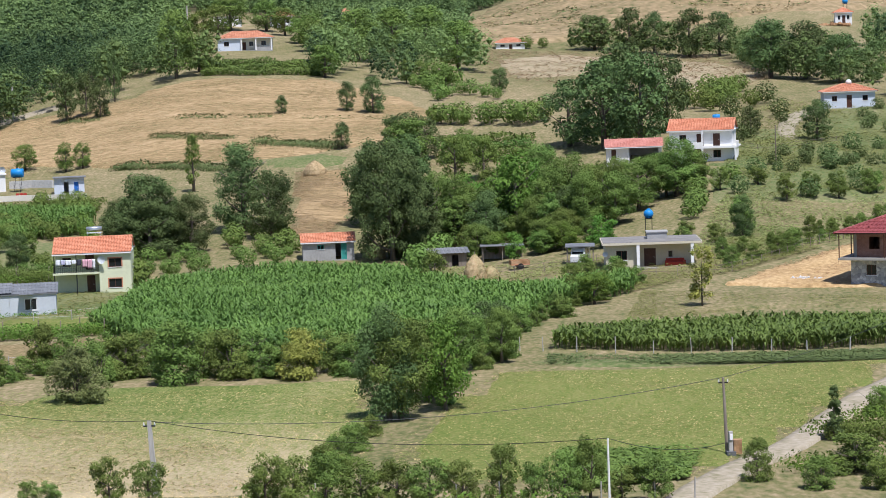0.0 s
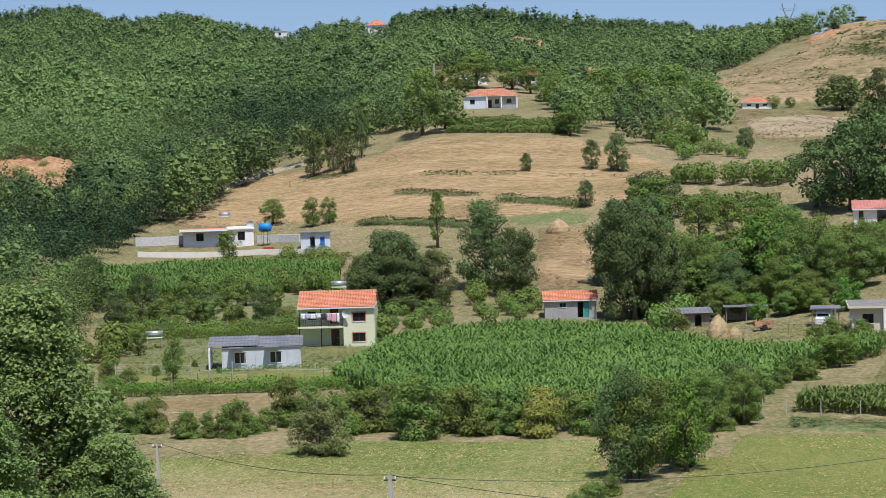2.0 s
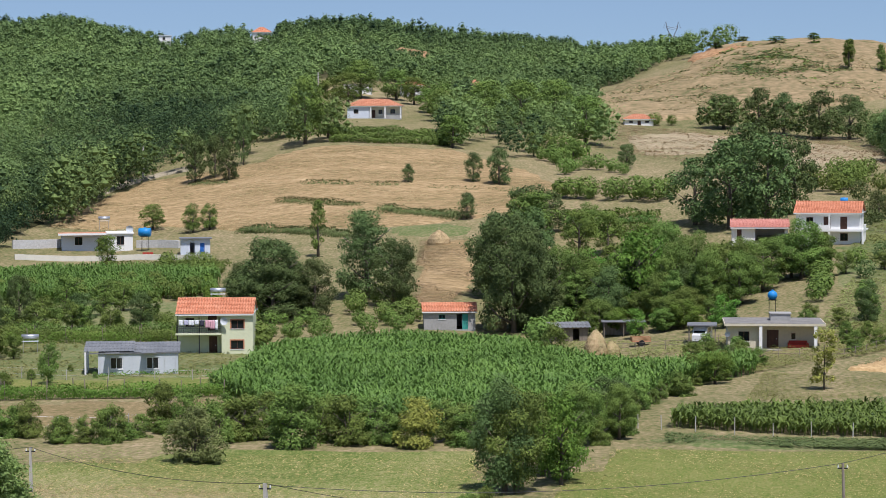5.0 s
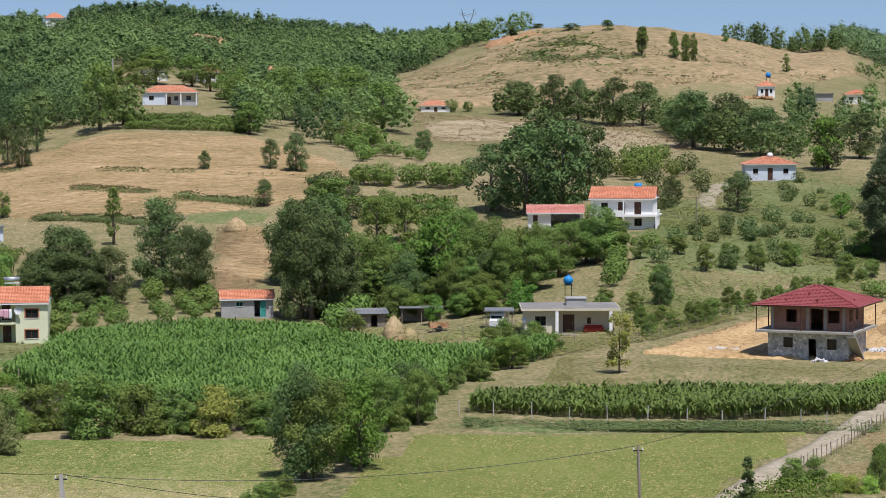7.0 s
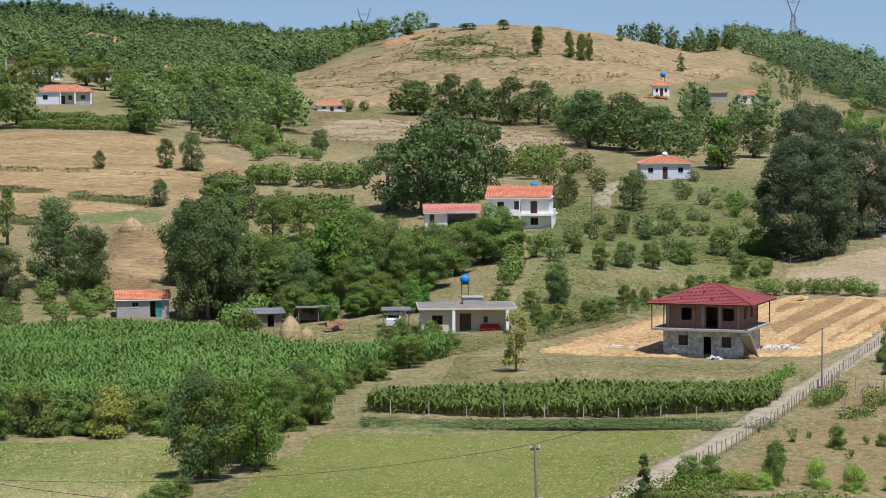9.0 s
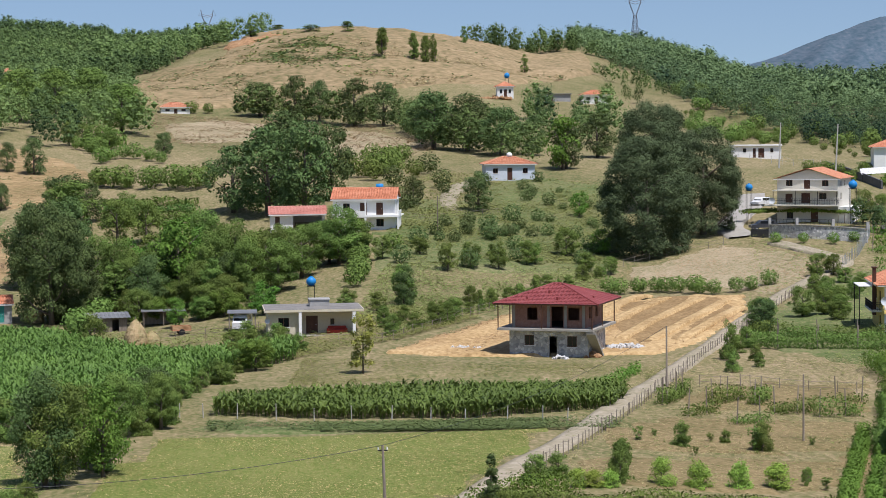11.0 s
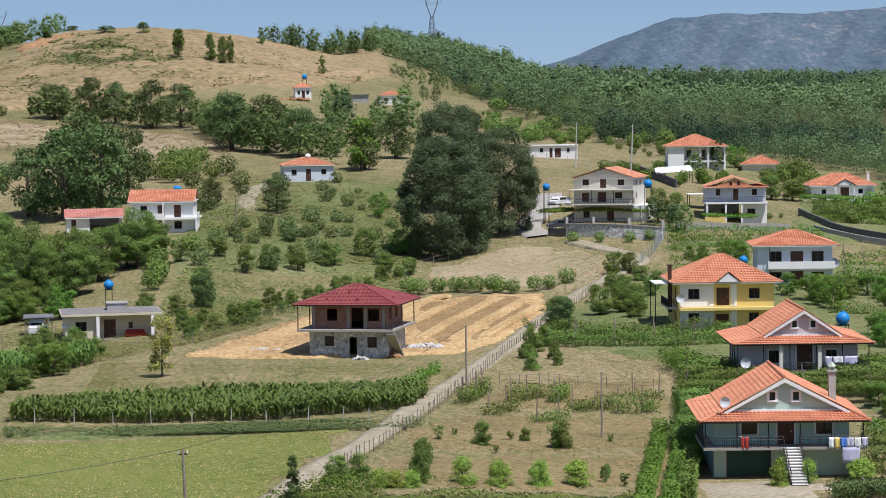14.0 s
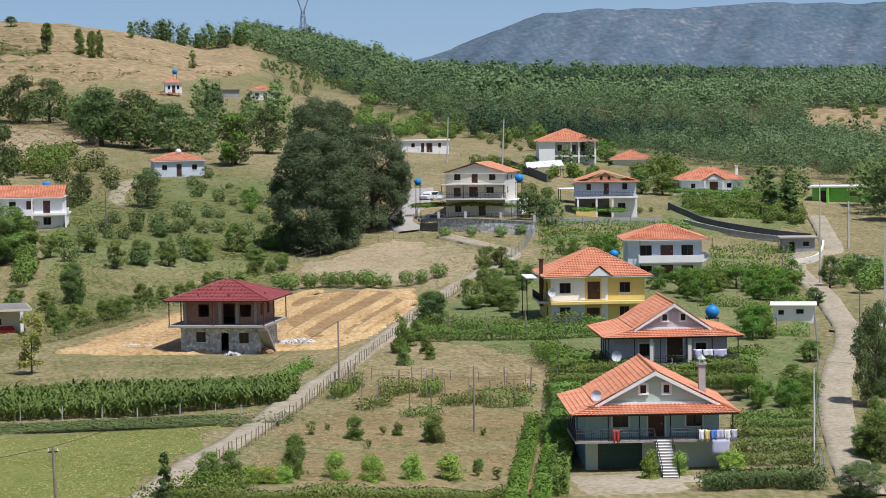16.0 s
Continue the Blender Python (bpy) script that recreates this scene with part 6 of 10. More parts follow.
roof_slopes(p8, M["tile_pale"], [((-5.2, -1.5, 5.55), (5.2, -1.5, 5.55), (-4.4, 0.4, 6.05), (4.4, 0.4, 6.05)), ((-4.9, 9.2, 5.65), (-4.9, -0.9, 5.65), (-0.2, 9.2, 7.2), (-0.2, -1.2, 7.2)), ((4.9, -0.9, 5.65), (4.9, 9.2, 5.65), (-0.2, -1.2, 7.2), (-0.2, 9.2, 7.2))], 0.5, per=3)
for k in (-0.8, 0.4):
    part("attic_window", boxes((k - 0.2, k + 0.2, -0.95, -0.88, 5.95, 6.45)), M["glass"], p8)
part("gate_panel", boxes((-4.9, -1.8, -2.2, -2.14, -0.4, 1.1)), M["yellow"], p8, "yellow sheet-metal panel")

H9 = (19.0, 404.0, 10.0)
h9 = house(*H9, "white bungalow on a raised base with orange roof")
shell(h9, 11.0, 8.5, -0.5, 3.0, M["white"], front=[(-3.7, -2.9, 1.6, 2.4, "w"), (-0.4, 1.1, 0.75, 2.7, "d"), (2.7, 3.5, 1.6, 2.4, "w")], left=[(2, 3, 1.5, 2.5, "w")])
part("terrace", boxes((-7.0, 6.8, -1.6, -0.003, 0.3, 0.62)), M["white"], h9)
part("terrace_base", boxes((-6.6, 6.4, -1.4, -0.003, -1.0, 0.295)), M["grey"], h9)
hip_roof(h9, 11.0, 8.5, 3.05, 2.0, 0.6, M["tile"], col=0.5, per=3)
bm = bmesh.new()
tri(bm, (-1.6, -1.2, 3.1), (2.0, -1.2, 3.1), (0.2, -1.2, 4.0), (0, 1.8, 0))
part("porch_gable", bm, M["trim"], h9)
roof_slopes(h9, M["tile"], [((-1.9, 1.6, 3.0), (-1.9, -1.4, 3.0), (0.2, 1.6, 4.15), (0.2, -1.4, 4.15)), ((2.3, -1.4, 3.0), (2.3, 1.6, 3.0), (0.2, -1.4, 4.15), (0.2, 1.6, 4.15))], 0.5, per=3)
for k in (-1.4, 1.8):
    post(h9, k, -1.1, 0.62, 3.05, 0.12, "white", "column", True)
part("chimney", boxes((4.5, 4.95, 1.5, 1.95, 3.2, 5.3), (4.4, 5.05, 1.4, 2.05, 5.3, 5.4)), M["white"], h9)

# small buildings
gs = house(22.18, 405.0, -6.0, "bright green flat-roofed building", "shed", "outbuilding")
shell(gs, 10.0, 6.0, -0.5, 2.6, M["brightgreen"], front=[(1.5, 2.7, 1.0, 1.9, "w"), (-3.5, -2.6, 0, 2, "d")])
part("roof_slab", boxes((-5.6, 5.6, -0.8, 6.4, 2.6, 2.82)), M["trim"], gs)
part("porch_wall", boxes((-2.3, -2.0, -2.2, -0.003, -0.5, 2.4)), M["brightgreen"], gs)
fl = house(11.81, 466.0, 0.0, "low white flat-roofed building with small windows", "building", "outbuilding")
shell(fl, 10.2, 5.0, -0.4, 2.5, M["white"], front=[(-2.6, -1.9, 1.2, 2.0, "w"), (-0.6, 0.0, 0.1, 2.0, "d"), (0.5, 1.7, 0.1, 2.0, "d"), (2.9, 3.5, 1.2, 2.0, "w")])
part("roof_slab", boxes((-5.3, 5.3, -0.4, 5.2, 2.5, 2.68)), M["trim"], fl)
gy = house(21.14, 334.0, 6.0, "small raw grey block hut", "hut", "outbuilding")
shell(gy, 4.6, 4.0, -0.5, 2.2, M["grey"], front=[(-1.4, -0.6, 0.0, 1.7, "o"), (0.6, 1.5, 1.0, 1.7, "w")])
part("roof_slab", boxes((-2.8, 2.8, -0.5, 4.3, 2.2, 2.36)), M["concrete"], gy)
ws = house(21.0, 247.0, 0.0, "small whitewashed shed with a flat roof", "shed", "outbuilding")
shell(ws, 4.3, 3.4, -0.5, 1.9, M["white"], front=[(-1.6, -1.0, 0.9, 1.4, "w"), (0.3, 1.1, 1.0, 1.5, "w")])
part("roof_slab", boxes((-2.5, 2.5, -0.5, 3.6, 1.9, 2.02)), M["trim"], ws)
gar = house(15.75, 372.0, 5.0, "long white sheet-roofed shelter", "shelter", "shelter")
part("roof_sheet", boxes((-3.6, 3.6, 0, 5.0, 2.6, 2.68)), M["trim"], gar)
for k in (-3.4, 3.4):
    for yy in (0.2, 4.8):
        post(gar, k, yy, -0.4, 2.6, 0.06)
tnt = house(14.85, 415.0, 8.0, "low shelter with a white tarpaulin roof", "shelter", "shelter")
roof_slopes(tnt, M["trim"], [((-3.4, -0.5, 1.5), (3.4, -0.5, 1.9), (-3.2, 3.5, 2.5), (3.4, 3.5, 2.9))], 0.9)
for k in (-3.1, 3.2):
    for yy in (-0.3, 3.3):
        post(tnt, k, yy, -0.4, 1.6 + 0.25 * yy, 0.06)


# ---- the unfinished house ----
ST = (6.62, 231.5, -15.0)
st = house(*ST, "unfinished house with stone ground floor and dark red roof")
W1, D1 = 8.3, 7.4
shell(st, W1, D1, -0.6, 2.75, M["mortar"], front=[(-2.55, -1.55, 1.15, 2.2, "w"), (0.05, 0.85, 0.0, 2.1, "o"), (1.95, 2.95, 1.05, 2.15, "w")], t=0.3)
part("slab", boxes((-5.1, 5.0, -1.3, D1 + 1.2, 2.75, 2.97)), M["concrete"], st)
shell(st, W1 - 0.5, D1 - 0.4, 2.97, 5.45, M["brick"], front=[(-2.3, -1.2, 3.75, 5.0, "o"), (0.25, 1.5, 2.98, 5.1, "o"), (2.0, 3.2, 3.75, 5.0, "o")], left=[(2.5, 3.6, 3.8, 5.0, "o")], right=[(1.2, 2.3, 3.8, 5.0, "o"), (4.0, 5.0, 3.8, 5.0, "o")], y=0.15)
for k in (-3.7, -0.05, 1.75, 3.65):
    part("pillar", boxes((k - 0.14, k + 0.14, 0.11, 0.145, 2.98, 5.4)), M["concrete"], st)
for px, py in ((-5.0, -1.2), (-0.4, -1.2), (4.85, -1.2), (-5.0, D1 + 1.1), (4.85, D1 + 1.1), (4.85, 3.2), (-5.0, 3.2)):
    post(st, px, py, 2.97, 5.4, 0.06, "woodbrown")
hip_roof(st, W1, D1, 5.5, 1.75, 1.35, M["sheet_red"], col=0.45, per=3, wave=0.02, lift_=0.03, board="woodbrown")
for vx, vy, vz in ((-2.2, -0.1, 6.0), (1.0, -0.2, 6.0), (-0.2, 1.3, 6.55), (4.2, 2.2, 5.95)):
    part("roof_vent", boxes((vx - 0.1, vx + 0.1, vy - 0.12, vy + 0.1, vz - 0.2, vz + 0.16)), M["sheet_red"], st)
bm = bmesh.new()
vs = [(3.6, -1.3, 2.75), (4.9, -1.3, 2.75), (4.9, 0.2, 0.0), (3.9, 0.2, 0.0)]
a = [bm.verts.new(Vector((4.25, y, z))) for y, z in ((-1.25, 2.75), (-1.25, 2.5), (2.6, -0.35), (2.6, 0.0))]
b_ = [bm.verts.new(v.co + Vector((0.95, 0, 0))) for v in a]
bm.faces.new(a)
bm.faces.new(b_[::-1])
for i in range(4):
    bm.faces.new((a[i], b_[i], b_[(i + 1) % 4], a[(i + 1) % 4]))
part("stair_slab", bm, M["concrete"], st, "bare concrete stair slab")

# ---- the flat-roofed cream house ----
M["felt"] = surface("weathered_flat_roof", [(0.13, 0.125, 0.115), (0.2, 0.19, 0.175), (0.28, 0.265, 0.24)], 0.6, 0.95, 0.02, 4, spread=0.5)
M["aged_cream"] = plaster("aged_cream_plaster", (0.62, 0.56, 0.42))
HC = (0.62, 251.5, 3.0)
hc = house(*HC, "cream flat-roofed bungalow with an open porch")
shell(hc, 3.4, 7.0, -0.5, 2.65, M["aged_cream"], front=[(-0.55, 0.65, 0.95, 2.0, "w")], x=-3.0)
wall(hc, Matrix.Translation((0, 1.6, 0)), -1.3, 5.0, -0.5, 2.65, M["aged_cream"], [(-0.4, 0.9, 0.05, 2.05, "d"), (2.3, 2.75, 1.0, 1.7, "w")])
wall(hc, Matrix.Translation((5.0, 1.6, 0)) @ Matrix.Rotation(radians(90), 4, "Z"), 0.0, 5.4, -0.5, 2.65, M["aged_cream"])
wall(hc, Matrix.Translation((0, 6.75, 0)), -1.3, 5.0, -0.5, 2.65, M["aged_cream"])
part("porch_floor", boxes((-1.3, 5.4, -1.0, 1.6, -0.5, 0.05)), M["concrete"], hc)
part("roof_slab", boxes((-5.1, 5.9, -0.7, 7.5, 2.65, 2.9)), M["aged_cream"], hc)
part("roof_top", boxes((-5.0, 5.8, -0.6, 7.4, 2.904, 2.94)), M["felt"], hc)
part("roof_cube", boxes((0.1, 2.3, 3.2, 5.4, 2.94, 3.65), (0.0, 2.4, 3.1, 5.5, 3.65, 3.76)), M["grey"], hc)
for k in (-1.15, 4.8):
    post(hc, k, -0.5, 0.05, 2.65, 0.17, "white", "column", True)
for k in range(3):
    part("step", boxes((-0.6, 1.6, -1.3 - 0.3 * k, -1.0 - 0.3 * k, -0.6, -0.1 - 0.16 * k)), M["concrete"], hc)
sofa = new("sofa")
sofa.matrix_basis = at_house(*HC, 3.0, 0.9, 0.05)
part("seat", boxes((-1.0, 1.0, -0.45, 0.3, 0.12, 0.45)), M["cloth_red"], sofa)
part("backrest", boxes((-1.0, 1.0, 0.3, 0.5, 0.12, 0.85)), M["cloth_red"], sofa)
for s in (-1, 1):
    part("armrest", boxes((s * 1.0 - 0.12, s * 1.0 + 0.12, -0.45, 0.5, 0.0, 0.62)), M["cloth_red"], sofa)
tagged(sofa, "dark red cloth-covered sofa on the porch", "sofa")
water_tank(0.65, 263.0, 4.1, 1.1, "round blue water tank on a tall stand", 4.1)
dish(HC[0], HC[1], 1.7, 0.6, 0, -4.75, -0.1, HC[2])

# ---- the white house with the orange roof, and its barn ----
HE = (2.0, 335.0, -5.0)
he = house(*HE, "white two-storey house with bright orange gable roof")
shell(he, 9.2, 7.5, 2.2, 4.6, M["white"], front=[(-3.1, -2.1, 3.0, 4.0, "w"), (-0.6, 0.4, 2.3, 4.1, "d"), (1.8, 2.8, 2.3, 4.1, "d")], right=[(2.5, 3.4, 3.2, 4.2, "w")])
shell(he, 9.2, 7.5, -0.6, 2.0, M["white"], front=[(1.8, 2.9, 0.6, 1.7, "w"), (-1.0, 0.0, 0.0, 1.9, "d")])
part("slab", boxes((-4.7, 5.3, -1.3, 7.5, 2.0, 2.2)), M["white"], he)
part("parapet", boxes((-1.0, 5.3, -1.3, -1.15, 2.2, 2.35), (5.15, 5.3, -1.15, 3.0, 2.2, 2.95), (-4.7, 0.3, -1.3, -1.15, 2.2, 2.9)), M["white"], he)
for k in (0.3, 5.1):
    post(he, k, -1.15, -0.5, 2.0, 0.13, "white", "column", True)
post(he, 0.3, -1.1, 2.2, 4.55, 0.1, "white", "column", True)
for k in (0.8, 2.0, 3.2):
    post(he, 5.15, k, -0.5, 2.0, 0.1, "white", "column", True)
gable_x(he, 9.2, 7.5, 4.62, 1.55, 0.7, M["tile"], M["white"], col=0.4, per=3)
water_tank(2.4, 343.0, 5.0, 0.8, "small blue water tank behind a roof", 5.0, True)
HB_ = (0.38, 346.0, 2.0)
barn = house(*HB_, "low white barn with faded red roof and open bay", "barn", "barn")
wall(barn, I4, -4.4, 3.9, -0.5, 2.3, M["white"], [(-3.7, -3.0, 0.0, 2.0, "d"), (-1.0, 3.4, 0.0, 2.15, "o")])
for gx in (-4.4, 3.65):
    part("wall", boxes((gx, gx + 0.25, 0.25, 5.0, -0.5, 2.3)), M["white"], barn)
part("wall", boxes((-4.4, 3.9, 5.0, 5.25, -0.5, 2.3)), M["white"], barn)
gable_x(barn, 8.3, 5.25, 2.32, 1.1, 0.6, M["sheet_pink"], M["white"], x=-0.25, col=0.5, per=3, wave=0.02)
part("shelf", boxes((-0.6, 3.0, 3.6, 4.4, 0.0, 0.9)), M["oldwood"], barn)

# ---- the lemon house beside the corn ----
HA = (-13.33, 262.0, -4.0)
ha = house(*HA, "pale lemon two-storey house with orange roof and balcony")
shell(ha, 3.6, 7.5, -0.6, 4.75, M["lemon"], front=[(-0.75, 0.7, 0.75, 1.75, "w"), (-0.7, 0.75, 3.1, 4.1, "w")], x=2.55, surround="tile_pale")
wall(ha, Matrix.Translation((0, 1.7, 0)), -4.35, 0.75, -0.6, 4.75, M["lemon"], [(-0.8, 0.15, 0.0, 2.1, "d"), (-0.9, 0.1, 2.75, 4.6, "d"), (-3.5, -2.5, 3.2, 4.2, "w")])
part("wall", boxes((-4.35, -4.1, 1.95, 7.5, -0.6, 4.75)), M["lemon"], ha)
part("wall", boxes((-4.1, 0.74, 7.25, 7.5, -0.6, 4.75)), M["lemon"], ha)
part("balcony_slab", boxes((-4.5, 0.74, -0.25, 1.7, 2.4, 2.6)), M["lemon"], ha)
for k in (-4.3, -1.8):
    post(ha, k, -0.1, -0.5, 2.4, 0.06)
    post(ha, k, -0.1, 2.6, 4.7, 0.05)
railing(ha, [(-4.4, 1.6), (-4.4, -0.2), (0.7, -0.2)], 2.6, 0.8, gap=0.2)
gable_x(ha, 8.7, 7.5, 4.8, 1.55, 0.35, M["tile"], M["lemon"], col=0.32, side=0.15)
part("terrace", boxes((-4.5, 4.8, -1.0, -0.003, -0.7, -0.1)), M["offwhite"], ha)
laundry(at_house(*HA, -4.2, -0.3, 4.15), [(0.1, 0.5, 0.6, "cloth_white"), (0.65, 0.5, 0.55, "cloth_lilac"), (1.2, 0.6, 0.6, "cloth_white"), (1.9, 0.5, 0.5, "cloth_white"), (2.5, 0.5, 0.65, "cloth_dark"), (3.1, 0.55, 0.9, "cloth_pink"), (3.7, 0.5, 1.05, "cloth_pink"), (4.25, 0.3, 1.1, "cloth_white")], "white and pink washing along the balcony", 4.7)
dish(HA[0], HA[1], 4.0, 0.9, -15, 1.1, -0.3, HA[2])


def solar_heater(b, d, up, label, legs):
    e = new("solar_heater")
    e.matrix_basis = Matrix.Translation(spot(b, d, up)) @ Matrix.Rotation(radians(-b), 4, "Z")
    bm = bmesh.new()
    tube(bm, [(-1.0, 0, 0.55), (1.0, 0, 0.55)], [0.28, 0.28], 12)
    part("drum", bm, M["steel"], e, smooth=True)
    part("collector", boxes((-0.95, 0.95, -0.9, -0.3, 0.02, 0.1)), M["panel"], e)
    for sx in (-0.8, 0.8):
        post(e, sx, 0, -legs, 0.3, 0.03, "steel", "leg")
        post(e, sx, -0.8, -legs, 0.05, 0.03, "steel", "leg")
    return tagged(e, label, "solar heater", "solar water heaters")


solar_heater(-13.25, 296.0, 4.0, "grey solar water heater on a frame", 4.1)
solar_heater(-16.05, 408.0, 4.1, "pale solar water heater on iron legs", 4.1)
solar_heater(-17.9, 268.0, 1.4, "pale solar water heater over the garden", 1.5)

# ---- the prefabricated hut ----
CO = (-15.42, 243.0, -2.0)
co = house(*CO, "pale grey prefabricated hut with dark sheet roof", "hut", "hut")
shell(co, 8.4, 5.0, -0.5, 2.5, M["panel"], front=[(-2.9, -1.6, 0.75, 2.0, "w"), (0.9, 2.2, 0.75, 2.0, "w")], x=0.7, t=0.12, frame="trim")
for k in range(8):
    part("panel_joint", boxes((-3.4 + k * 1.15, -3.36 + k * 1.15, -0.015, -0.002, -0.4, 2.5)), M["steel"], co)
for x0, x1, tilt in ((-5.0, 0.3, 0.12), (0.1, 5.15, 0.0)):
    bm = bmesh.new()
    tiles(bm, (x0, -0.14, 2.55 + tilt), (x1, -0.14, 2.55 + tilt), (x0, 5.4, 3.15 + tilt), (x1, 5.4, 3.15 + tilt), col=0.4, course=1.5, lift_=0.02, wave=0.02, per=3)
    part("roof_sheet", bm, M["sheet_grey"], co)
part("fascia", boxes((-5.0, 5.1, -0.13, -0.05, 2.4, 2.54), (-4.9, 5.0, 5.2, 5.3, 2.4, 3.1)), M["sheet_grey"], co)
for yy in (-0.3, 2.4, 4.8):
    post(co, -4.8, yy, -0.5, 2.6, 0.09, "trim", "post", True)
part("porch_floor", boxes((-4.9, -3.51, -0.4, 4.9, -0.5, 0.1)), M["concrete"], co)

for x0, x1 in ((-2.7, -1.2), (1.1, 2.6)):
    part("awning", boxes((x0, x1, -1.15, -0.145, 2.5, 2.56)), M["sheet_grey"], co)

# ---- the block shed with the orange roof ----
SH = (-7.43, 291.0, 2.0)
sh = house(*SH, "grey block shed with orange tiled roof and teal door", "shed", "shed")
shell(sh, 6.6, 4.2, -0.5, 2.4, M["grey"], front=[(-1.4, -0.55, 1.45, 2.05, "w"), (0.9, 1.6, 0.1, 2.15, "o"), (1.62, 2.35, 0.1, 2.15, "d")], frame="teal")
gable_x(sh, 6.6, 4.2, 2.42, 0.95, 0.35, M["tile"], M["grey"], col=0.35, side=0.25)

# ---- the flat white house on the terrace, and the shed with blue door ----
HD = (-16.2, 399.0, 2.0)
hd = house(*HD, "long white flat-roofed house on a walled terrace")
shell(hd, 7.5, 6.0, -0.5, 2.9, M["bluewhite"], front=[(-1.5, -0.2, 1.2, 2.6, "w"), (2.4, 3.2, 0.3, 2.4, "d")], x=-2.5, y=0.8)
part("roof_slab", boxes((-6.8, 1.45, -0.6, 7.0, 2.9, 3.15)), M["tile_pale"], hd)
part("roof_edge", boxes((-6.9, 1.46, -0.7, -0.604, 2.95, 3.3)), M["trim"], hd)
shell(hd, 4.4, 7.0, -0.5, 3.1, M["white"], front=[(-0.6, 0.7, 1.2, 2.7, "w")], x=3.75)
part("roof_slab", boxes((1.47, 6.1, -0.25, 7.2, 3.1, 3.32)), M["white"], hd)
dish(HD[0], HD[1], 3.9, 1.3, 0, 5.4, 0.2, HD[2])
BS = (-13.8, 387.0, 0.0)
bs = house(*BS, "white lean-to shed with blue door", "shed", "shed")
shell(bs, 5.0, 3.5, -0.5, 2.7, M["bluewhite"], front=[(-0.9, -0.1, 0.05, 2.05, "o"), (0.8, 1.55, 0.05, 2.0, "d")], frame="bluepaint")
part("roof_sheet", boxes((-2.7, 2.8, -0.5, 3.8, 2.7, 2.84)), M["sheet_grey"], bs)
water_tank(-15.05, 397.0, 2.5, 1.5, "lying blue water tank on a wall", 2.5, True)

# ---- houses higher up ----
HBQ = (-9.3, 574.0, -2.0)
hb = house(*HBQ, "long white bungalow with weathered tile roof and porch")
shell(hb, 5.6, 7.0, -0.6, 3.2, M["bluewhite"], front=[(-1.2, 0.0, 1.3, 2.4, "w")], x=-4.0)
wall(hb, Matrix.Translation((0, 1.6, 0)), -1.2, 6.8, -0.6, 3.2, M["offwhite"], [(-0.7, 0.2, 0.1, 2.2, "d"), (1.0, 2.0, 1.2, 2.3, "w"), (4.0, 5.2, 1.3, 2.4, "w")])
part("wall", boxes((6.55, 6.8, 1.86, 7.0, -0.6, 3.2), (-1.2, 6.55, 6.75, 7.0, -0.6, 3.2)), M["offwhite"], hb)
part("porch_floor", boxes((-1.2, 6.8, -0.4, 1.6, -0.6, 0.1)), M["grey"], hb)
for k in (-0.9, 2.7, 6.6):
    post(hb, k, -0.2, 0.1, 3.2, 0.16, "white", "column", True)
hip_roof(hb, 13.6, 7.0, 3.25, 1.7, 0.5, M["tile_pale"], col=0.6, per=3)
part("parapet", boxes((2.9, 6.5, -0.35, -0.2, 0.1, 0.9)), M["grey"], hb)
for b, d, w, dp, h, rise, text in ((-8.35, 655.0, 6.0, 6.0, 3.4, 1.4, "small white house with faded tile roof above the lane"), (-6.75, 690.0, 5.0, 6.0, 3.2, 1.5, "small cream house with brown tile roof among trees"), (-2.67, 601.0, 7.6, 5.0, 1.6, 1.3, "low stone hut with brown tile roof"), (7.85, 640.0, 8.0, 6.0, 2.6, 1.3, "white farmhouse with red-orange roof on the hill"), (5.58, 645.0, 4.6, 5.0, 3.2, 1.4, "small white hilltop house with tile roof")):
    e = house(b, d, 5.0, text)
    shell(e, w, dp, -0.6, h, M["white"], front=[(-w * 0.35, -w * 0.2, h * 0.4, h * 0.75, "w"), (-0.4, 0.5, 0.0, h * 0.75, "d"), (w * 0.2, w * 0.35, h * 0.4, h * 0.75, "w")])
    hip_roof(e, w, dp, h + 0.03, rise, 0.5, M["tile_pale"] if b < 0 else M["tile"], col=0.6, per=3)
ext = house(-9.75, 652.0, 0.0, "low white outbuilding behind the bungalow", "outbuilding", "outbuilding")
shell(ext, 9.0, 4.0, -0.5, 2.6, M["white"], front=[(-3, -2, 0.2, 2.1, "d"), (0.5, 1.5, 1.0, 2.0, "w")])
part("roof_slab", boxes((-4.7, 4.7, -0.3, 4.3, 2.6, 2.75)), M["grey"], ext)
hgq = (5.69, 405.0, 6.0)
hg = house(*hgq, "small white house with weathered orange hip roof")
shell(hg, 8.8, 7.0, -0.8, 2.9, M["bluewhite"], front=[(-0.55, 0.35, 0.1, 2.3, "d"), (2.2, 3.1, 1.3, 2.2, "w"), (-3.1, -2.2, 1.3, 2.2, "w")])
hip_roof(hg, 8.8, 7.0, 2.95, 1.3, 0.45, M["tile_pale"], col=0.45, per=3)
bm = bmesh.new()
tube(bm, [(0.2, 3.5, 4.2), (0.2, 3.5, 4.7), (0.2, 3.5, 4.95)], [0.55, 0.5, 0.2], 10)
part("roof_tank", bm, M["trim"], hg, smooth=True)
part("plinth", boxes((-4.6, 4.6, -0.8, -0.003, -1.0, -0.2)), M["bluewhite"], hg)
bar2 = house(6.9, 643.0, 0.0, "long low farm shed with red sheet roof", "shed", "shed")
